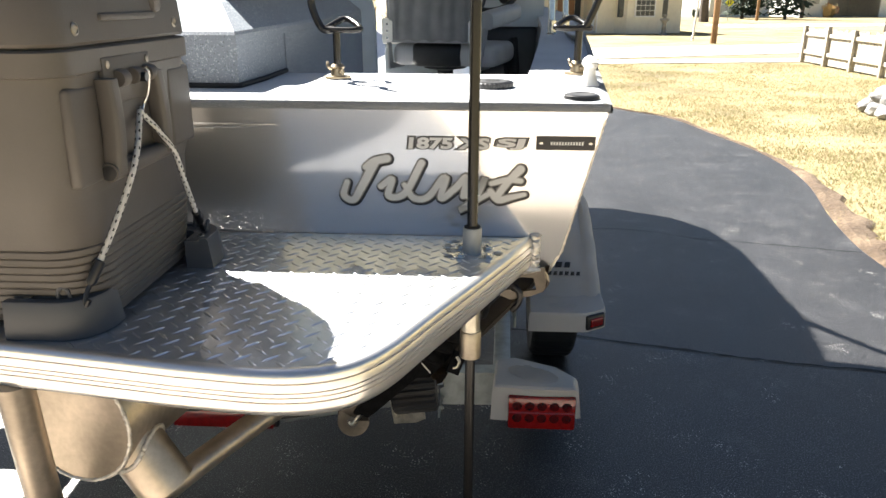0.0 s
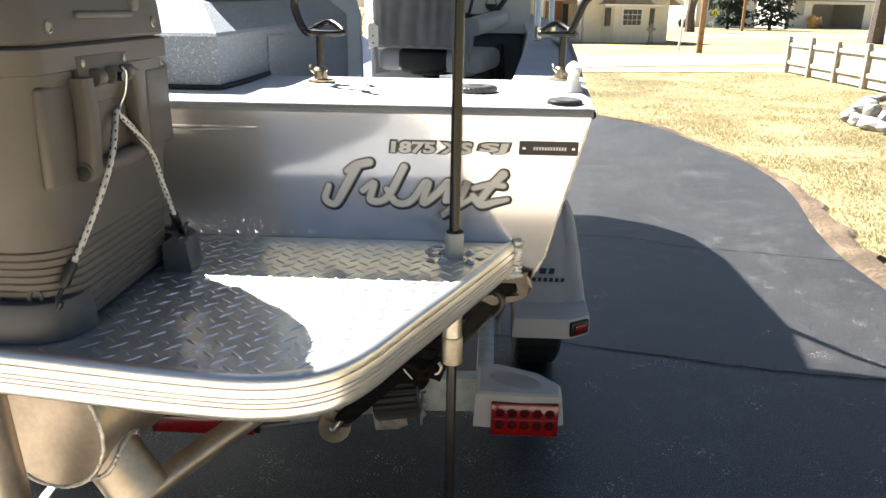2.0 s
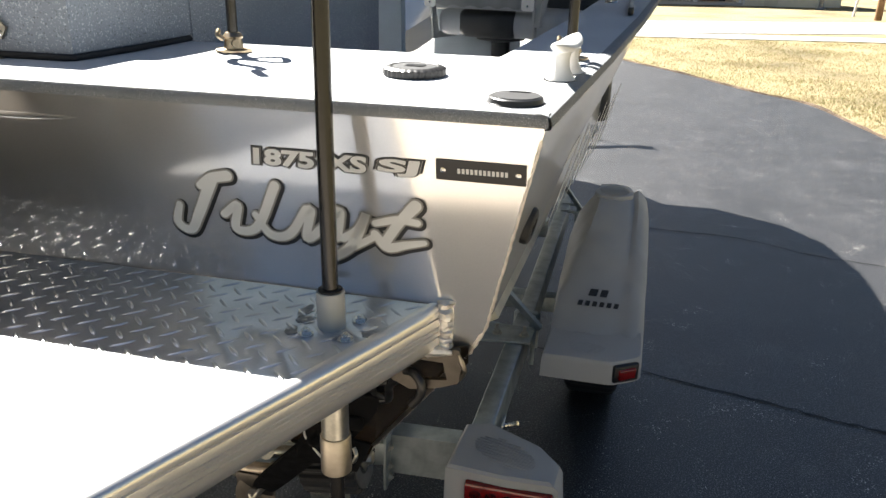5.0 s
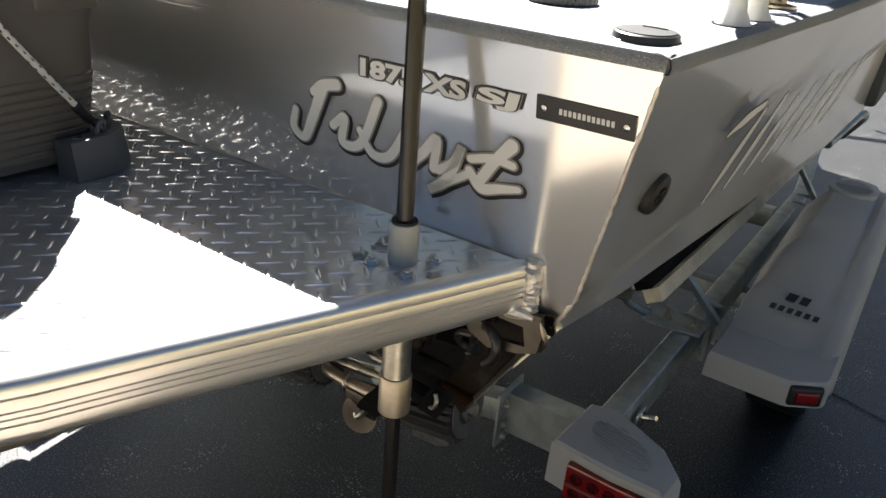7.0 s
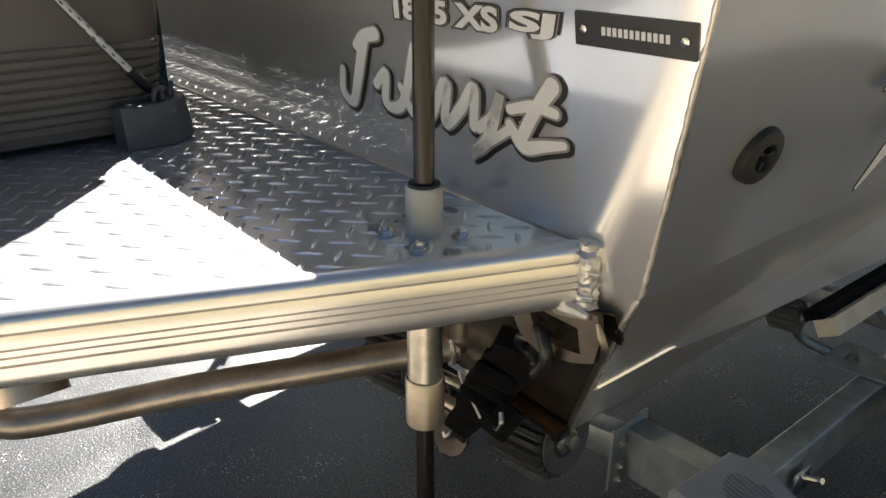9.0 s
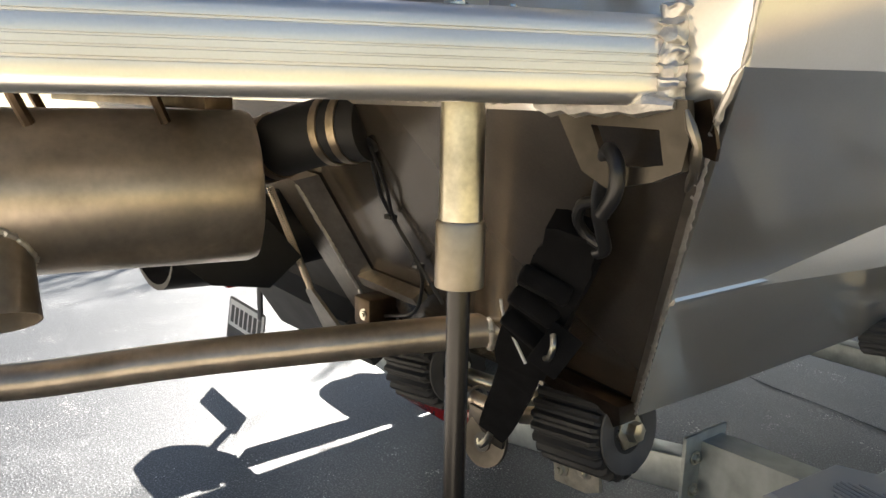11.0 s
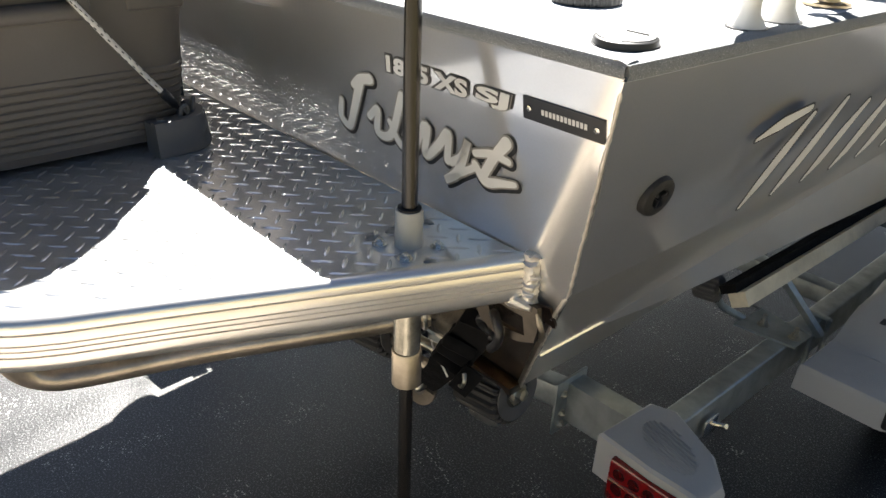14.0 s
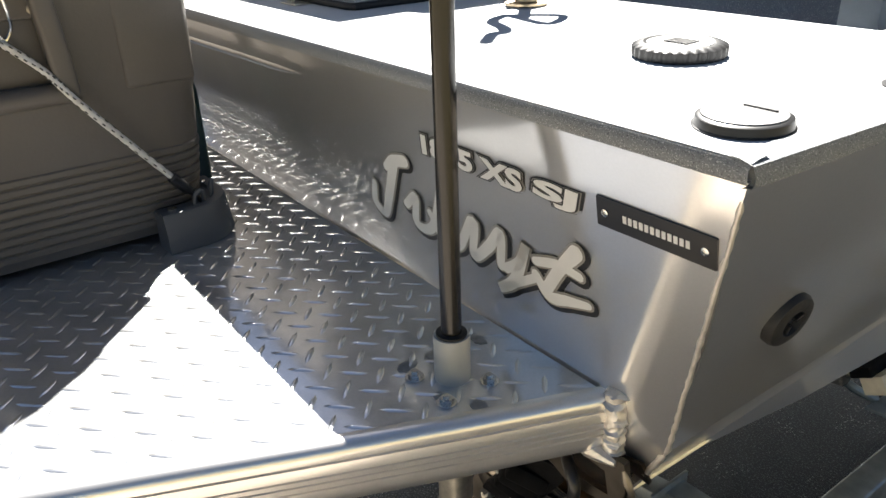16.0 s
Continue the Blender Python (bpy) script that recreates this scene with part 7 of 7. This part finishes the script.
house = thing("house", "cream single-storey house with a tan roof across the road", "house")
hm = local(5.05, 36.9, 17)
bm = bmesh.new()
loft(bm, [[(0, y, 0), (4.5, y, 0), (4.5, y, 1.95), (2.25, y, 3.25), (0, y, 1.95)] for y in (0.0, 9.0)])
part("wall", put(bm, hm), SIDING, house, "cream gabled wing", 0)
siding(house, hm, 0, 4.5, 0, 0, 1.95, SIDING)
bm = bmesh.new()
box(bm, (-9.0, 1.4, 0), (0.0, 9.0, 2.0))
part("wall", put(bm, hm), SIDING, house, "cream porch wall", 0)
for sgn in (-1, 1):
    bm = bmesh.new()
    loft(bm, [[(2.25, y, 3.42), (2.25 + sgn * 2.75, y, 1.82), (2.25 + sgn * 2.75, y, 1.72), (2.25, y, 3.28)] for y in (-0.45, 9.4)])
    part("roof", put(bm, hm), SHINGLE, house, "tan shingle gable roof", 0)
    bm = bmesh.new()
    loft(bm, [[(2.25, y, 3.46), (2.25 + sgn * 2.80, y, 1.84), (2.25 + sgn * 2.80, y, 1.64), (2.25, y, 3.24)] for y in (-0.50, -0.44)])
    part("bargeboard", put(bm, hm), TRIM, house, "", 0)
bm = bmesh.new()
loft(bm, [[(x, -0.2, 1.98), (x, -0.2, 2.08), (x, 4.5, 4.3), (x, 4.5, 4.1)] for x in (-9.5, -0.55)])
part("roof", put(bm, hm), SHINGLE, house, "tan shingle porch roof", 0)
bm = bmesh.new()
box(bm, (-9.5, -0.26, 1.93), (-0.55, -0.18, 2.09))
part("gutter", put(bm, hm), TRIM, house, "", 0)
bm = bmesh.new()
loft(bm, [[(1.0, -0.02, z), (1.35, -0.55, z), (3.15, -0.55, z), (3.5, -0.02, z)] for z in (0.0, 1.72)])
bay = part("bay", put(bm, hm), SIDING, house, "cream projecting bay", 0)
bm = bmesh.new()
loft(bm, [[(0.75, 0.0, 1.72), (1.2, -0.75, 1.72), (3.3, -0.75, 1.72), (3.75, 0.0, 1.72)], [(1.6, 0.0, 2.42), (1.85, -0.15, 2.42), (2.65, -0.15, 2.42), (2.9, 0.0, 2.42)]])
part("bay_roof", put(bm, hm), SHINGLE, house, "tan hipped bay roof", 0)
bm = bmesh.new()
box(bm, (0.7, -0.80, 1.66), (3.8, 0.0, 1.74))
part("bay_fascia", put(bm, hm), TRIM, house, "", 0)
window(house, hm, 2.25, -0.55, 0.80, 0.95, 0.72, (4, 3))
window(house, hm, 1.17, -0.33, 0.80, 0.28, 0.72, (1, 2), DASH)
window(house, hm, 3.33, -0.33, 0.80, 0.28, 0.72, (1, 2), DASH)
bm = bmesh.new()
box(bm, (-1.35, 1.34, 0.12), (-0.50, 1.42, 1.85))
door = part("door", put(bm, hm), DOORM, house, "brown wooden front door", 0)
for x in (-1.60, -0.32):
    bm = bmesh.new()
    box(bm, (x - 0.14, 1.33, 0.12), (x + 0.14, 1.41, 1.85))
    part("sidelight", put(bm, hm), WINDOWG, house, "", 0)
bm = bmesh.new()
box(bm, (-9.0, -0.1, 0.0), (0.0, 1.4, 0.12))
part("porch", put(bm, hm), CONCRETE, house, "", 0)
for x in (-0.12, -2.1, -4.2, -6.3):
    bm = bmesh.new()
    box(bm, (x - 0.06, -0.08, 0.1), (x + 0.06, 0.04, 1.98))
    part("porch_post", put(bm, hm), TRIM, house, "", 0)
for x in [-2.0 - 0.17 * k for k in range(24)] + [-0.25, -0.40]:
    bm = bmesh.new()
    box(bm, (x - 0.025, -0.04, 0.15), (x + 0.025, 0.0, 0.72))
    part("baluster", put(bm, hm), TRIM, house, "", 0)
bm = bmesh.new()
box(bm, (-6.2, -0.06, 0.70), (-2.0, 0.02, 0.78))
part("handrail", put(bm, hm), TRIM, house, "", 0)
bm = bmesh.new()
tube(bm, [(0.05, -0.08, 0.05), (0.05, -0.08, 1.85)], 0.04, 8)
part("downpipe", put(bm, hm), TRIM, house, "", 0)

ornament = thing("garden_pedestal", "weathered stone garden pedestal on the far lawn", "ornament", at=(8.0, 35.6, -0.02))
bm = bmesh.new()
lathe(bm, [(0.20, 0.0), (0.20, 0.06), (0.10, 0.12), (0.08, 0.50), (0.12, 0.58), (0.22, 0.66), (0.20, 0.72), (0.08, 0.74), (0.10, 0.86), (0.02, 0.92)], Matrix.Identity(4), 16)
part("column", bm, STONE, ornament)

wh = thing("white_house", "small white two-storey house beyond the trees", "house")
wm = local(20.6, 74, 10)
bm = bmesh.new()
loft(bm, [[(0, y, 0), (6.0, y, 0), (6.0, y, 3.2), (3.0, y, 5.6), (0, y, 3.2)] for y in (0, 8)])
part("wall", put(bm, wm), SIDINGW, wh, "", 0)
for sgn in (-1, 1):
    bm = bmesh.new()
    loft(bm, [[(3.0, y, 5.85), (3.0 + sgn * 3.5, y, 3.0), (3.0 + sgn * 3.5, y, 2.85), (3.0, y, 5.65)] for y in (-0.4, 8.4)])
    part("roof", put(bm, wm), SHINGLEG, wh, "", 0)
window(wh, wm, 1.6, 0, 1.2, 0.9, 1.3)
window(wh, wm, 4.2, 0, 1.2, 0.9, 1.3)
window(wh, wm, 3.0, 0, 3.4, 0.8, 1.0)

gar = thing("garage_house", "white garage with a grey roof and an open dark doorway", "garage")
gm = local(29.6, 75.5, 12)
bm = bmesh.new()
loft(bm, [[(x, 0, 0), (x, 7, 0), (x, 7, 2.9), (x, 3.5, 5.2), (x, 0, 2.9)] for x in (0.0, 0.25)])
part("wall", put(bm, gm), SIDINGW, gar, "", 0)
for lo, hi in (((0, 0, 0), (2.6, 0.2, 2.9)), ((8.2, 0, 0), (10, 0.2, 2.9)), ((2.6, 0, 2.25), (8.2, 0.2, 2.9)), ((0, 6.8, 0), (10, 7, 2.9)), ((9.8, 0, 0), (10, 7, 2.9))):
    bm = bmesh.new()
    box(bm, lo, hi)
    part("wall", put(bm, gm), SIDINGW, gar, "", 0)
bm = bmesh.new()
box(bm, (0.2, 0.2, 0.0), (9.8, 6.8, 0.05))
part("garage_floor", put(bm, gm), CONCRETE, gar, "", 0)
for y0, y1 in ((-0.5, 3.5), (7.5, 3.5)):
    bm = bmesh.new()
    loft(bm, [[(x, y0, 2.65), (x, y1, 5.35), (x, y1, 5.2), (x, y0, 2.5)] for x in (-0.4, 10.4)])
    part("roof", put(bm, gm), SHINGLEG, gar, "", 0)
bm = bmesh.new()
box(bm, (0.7, -0.06, 1.2), (1.7, 0.0, 2.9))
part("shutter", put(bm, gm), PVC, gar, "", 0)
car = thing("red_car", "dark red car parked inside the garage", "car")
bm = bmesh.new()
cm = gm @ Matrix.Translation((3.9, 1.2, 0.05))
loft(bm, [[(x, y, z) for x, z in ((-0.85, 0.25), (0.85, 0.25), (0.88, 0.75), (0.72, 0.95), (0.60, 1.42 if 1.2 < y < 3.2 else 0.98), (-0.60, 1.42 if 1.2 < y < 3.2 else 0.98), (-0.72, 0.95), (-0.88, 0.75))] for y in (0.0, 0.3, 1.0, 1.5, 2.8, 3.6, 4.3)])
part("body", put(bm, cm), material("dark_red_car_paint", (0.16, 0.008, 0.010), 0.25, 0, 0.05, 4.0, coat=0.6), car)
for x in (-0.75, 0.75):
    for y in (0.8, 3.5):
        bm = bmesh.new()
        lathe(bm, [(0.10, -0.1), (0.30, -0.1), (0.31, 0.1), (0.10, 0.1)], axis_pose((x, y, 0.31), (1, 0, 0)), 18)
        part("wheel", put(bm, cm), RUBBER, car)

# utility poles, sign
up = thing("utility_pole", "brown timber utility pole beside the road", "pole")
bm = bmesh.new()
tube(bm, [(8.36, 28.95, -0.1), (8.40, 28.98, 9.0)], [0.115, 0.095], 16)
part("mast", bm, POST, up)
gp = thing("guy_pole", "slim pale pole leaning near the house", "pole")
bm = bmesh.new()
tube(bm, [(8.15, 31.1, -0.05), (8.62, 31.6, 6.0)], 0.045, 10)
part("mast", bm, TRIM, gp)
fp = thing("utility_pole", "distant timber utility pole", "pole")
bm = bmesh.new()
tube(bm, [(21.0, 62.0, -0.1), (21.0, 62.0, 9.0)], [0.12, 0.09], 12)
part("mast", bm, POST, fp)
sg = thing("road_sign", "yellow-green diamond road sign on a post", "sign")
bm = bmesh.new()
tube(bm, [(18.15, 60.0, -0.05), (18.15, 60.0, 1.7)], 0.03, 8)
part("sign_post", bm, GALV, sg)
bm = bmesh.new()
prism(bm, [(-0.32, 0), (0, -0.32), (0.32, 0), (0, 0.32)], Matrix.Translation((18.15, 59.94, 1.35)) @ pose(0, 0, 0, 90), 0.02)
part("sign_face", bm, YELLOW, sg, "", 0)
bm = bmesh.new()
box(bm, (18.02, 59.90, 1.15), (18.10, 59.915, 1.50))
box(bm, (18.18, 59.90, 1.20), (18.26, 59.915, 1.50))
part("sign_bars", bm, DECALK, sg, "", 0)

# fence
fence = thing("timber_fence", "low weathered board fence at the lawn's edge", "fence")
FX = 8.18
for k, y in enumerate([20.30 - 1.36 * i for i in range(9)]):
    bm = bmesh.new()
    box(bm, (FX - 0.055, y - 0.045, -0.05), (FX + 0.045, y + 0.045, 0.90 + 0.02 * math.sin(k * 2.1)), 0.008)
    part("post", bm, TIMBER, fence)
for z in (0.22, 0.66):
    bm = bmesh.new()
    box(bm, (FX - 0.015, 9.3, z), (FX + 0.025, 20.32, z + 0.085), 0.004)
    part("rail", bm, TIMBER, fence)
rnd = random.Random(12)
y = 20.30
while y > 9.4:
    bm = bmesh.new()
    h = 0.84 + rnd.uniform(-0.03, 0.03)
    box(bm, (FX + 0.027, y - 0.135, 0.02), (FX + 0.047, y - 0.004, h))
    part("board", bm, TIMBER, fence, "", 0)
    y -= 0.142

# landscape stones in a ring
rnd = random.Random(5)
for k in range(66):
    bm = bmesh.new()
    bmesh.ops.create_icosphere(bm, subdivisions=2, radius=rnd.uniform(0.085, 0.15))
    off = Vector((k * 3.1, k * 1.7, 0))
    stretch = Vector((rnd.uniform(0.9, 1.5), rnd.uniform(0.8, 1.1), rnd.uniform(0.5, 0.8)))
    for v in bm.verts:
        v.co *= 1 + 0.55 * noise.noise(v.co * 5 + off) + 0.14 * noise.noise(v.co * 14 + off)
        v.co = Vector((v.co.x * stretch.x, v.co.y * stretch.y, v.co.z * stretch.z))
    a = math.radians(40 + 310 * (k % 33) / 33)
    tier = k // 33
    rr = 1.70 - 0.16 * tier + rnd.uniform(-0.07, 0.07)
    ob = solid("landscape_stone", bm, STONE, "pale rough landscape stone edging a raised bed", "stone", group="landscape stones", smooth=0)
    ob.location = (7.18 + rr * math.cos(a), 10.45 + 1.3 * rr * math.sin(a), 0.06 + 0.13 * tier + rnd.uniform(-0.02, 0.03))
    ob.rotation_euler = (rnd.uniform(-0.3, 0.3), rnd.uniform(-0.3, 0.3), rnd.random() * 6)
bm = bmesh.new()
lathe(bm, [(1.58, -0.02), (1.54, 0.12), (0.85, 0.22), (0.05, 0.25)], Matrix.Translation((7.18, 10.45, 0)) @ Matrix.Diagonal((1, 1.3, 1, 1)), 32)
solid("planting_bed", bm, MULCH, "raised brown soil bed inside the ring of stones", "flower bed", kind="stuff")

# trees
def bare_tree(x, y, h, r, seed, label):
    rnd = random.Random(seed)
    t = thing("bare_tree", label, "tree", at=(0, 0, 0))
    bm = bmesh.new()
    bt = bmesh.new()

    def grow(p, d, length, rad, depth):
        q = p + d * length
        mid = p.lerp(q, 0.5) + Vector((rnd.uniform(-1, 1), rnd.uniform(-1, 1), 0)) * length * 0.06
        tube(bt if depth else bm, [p, mid, q], [rad, rad * 0.86, rad * 0.72], 8 if depth < 2 else 4, cap=False)
        if depth < 5:
            for _ in range(3 if depth < 3 else 2):
                nd = (d + Vector((rnd.uniform(-1, 1), rnd.uniform(-1, 1), rnd.uniform(-0.2, 0.7))) * 0.75).normalized()
                grow(q.lerp(p, rnd.uniform(0, 0.3)), nd, length * rnd.uniform(0.55, 0.8), rad * 0.55, depth + 1)

    grow(Vector((x, y, -0.1)), Vector((0.02, 0, 1)), h * 0.3, r, 0)
    part("trunk", bm, BARK, t)
    part("crown", bt, BARK, t, "bare grey branches")


def spruce(x, y, h, w, seed):
    rnd = random.Random(seed)
    t = thing("spruce_tree", "dark green spruce with drooping branches", "tree")
    bm = bmesh.new()
    tube(bm, [(x, y, -0.1), (x, y, h * 0.96)], [0.16, 0.02], 8)
    part("trunk", bm, BARK, t)
    verts, faces = [], []
    for k in range(2600):
        u = rnd.random() ** 0.75
        z = h * (0.05 + 0.95 * rnd.random())
        rr = w * (1 - z / h) ** 0.85 * (0.80 + 0.35 * math.sin(z * 5.5 + 2 * rnd.random())) * math.sqrt(rnd.uniform(0.2, 1))
        a = rnd.random() * 6.283
        c = Vector((x + rr * math.cos(a), y + rr * math.sin(a), z))
        out = Vector((math.cos(a), math.sin(a), -0.35))
        side = Vector((-math.sin(a), math.cos(a), rnd.uniform(-0.4, 0.4)))
        s = 0.10 + 0.14 * rnd.random()
        b = len(verts)
        verts += [tuple(c - side * s * 0.6), tuple(c + out * s * 1.6), tuple(c + side * s * 0.6), tuple(c + Vector((0, 0, s * 0.6)))]
        faces += [(b, b + 1, b + 3), (b + 1, b + 2, b + 3), (b, b + 2, b + 1)]
    me = bpy.data.meshes.new("crown")
    me.from_pydata(verts, [], faces)
    me.materials.append(NEEDLE)
    ob = new("crown", me)
    ob.parent = t
    ob["label"] = "dark green needle clumps"


spruce(21.6, 67.5, 6.5, 1.9, 1)
spruce(24.8, 66.5, 7.0, 2.1, 2)
bare_tree(15.7, 57.5, 9.0, 0.38, 3, "bare deciduous tree near the far houses")
bare_tree(20.6, 40.6, 12.0, 0.42, 4, "stout bare tree beyond the fence")
bare_tree(28.3, 72.0, 7.0, 0.18, 6, "young bare tree beside the garage")
bare_tree(26.4, 78.0, 9.0, 0.25, 7, "bare tree behind the spruces")
bare_tree(-8.3, 7.0, 9.5, 0.16, 12, "bare tree on the verge beside the driveway")
bare_tree(12.0, 64.0, 9.0, 0.30, 9, "bare tree behind the house")


def tuft(name, x, y, w, h, n, mat, label, category, seed):
    rnd = random.Random(seed)
    bm = bmesh.new()
    for k in range(n):
        a = rnd.random() * 6.283
        lean = rnd.uniform(0.05, 0.8)
        p = Vector((x + rnd.uniform(-0.3, 0.3) * w, y + rnd.uniform(-0.3, 0.3) * w, -0.02))
        q = p + Vector((math.cos(a) * lean * w, math.sin(a) * lean * w, h * rnd.uniform(0.6, 1.0)))
        s = Vector((-math.sin(a), math.cos(a), 0)) * 0.02 * h
        vs = [bm.verts.new(c) for c in (p - s, p + s, q)]
        bm.faces.new(vs)
    solid(name, bm, mat, label, category, kind="stuff", smooth=0)


tuft("ornamental_grass", 31.6, 74.3, 1.0, 1.4, 500, STRAW, "dry straw-coloured clump of ornamental grass", "grass", 2)
tuft("hedge_bush", 19.2, 72.6, 1.1, 1.0, 700, NEEDLE, "dark round evergreen bush", "bush", 3)
for k, (x, y, w, h) in enumerate(((-4.5, 24.5, 1.6, 1.8), (-6.5, 26, 1.8, 2.0), (-2.8, 27, 1.4, 1.6))):
    tuft("dry_bush", x, y, w, h, 900, SHRUB, "dry brown twiggy bush", "bush", 10 + k)
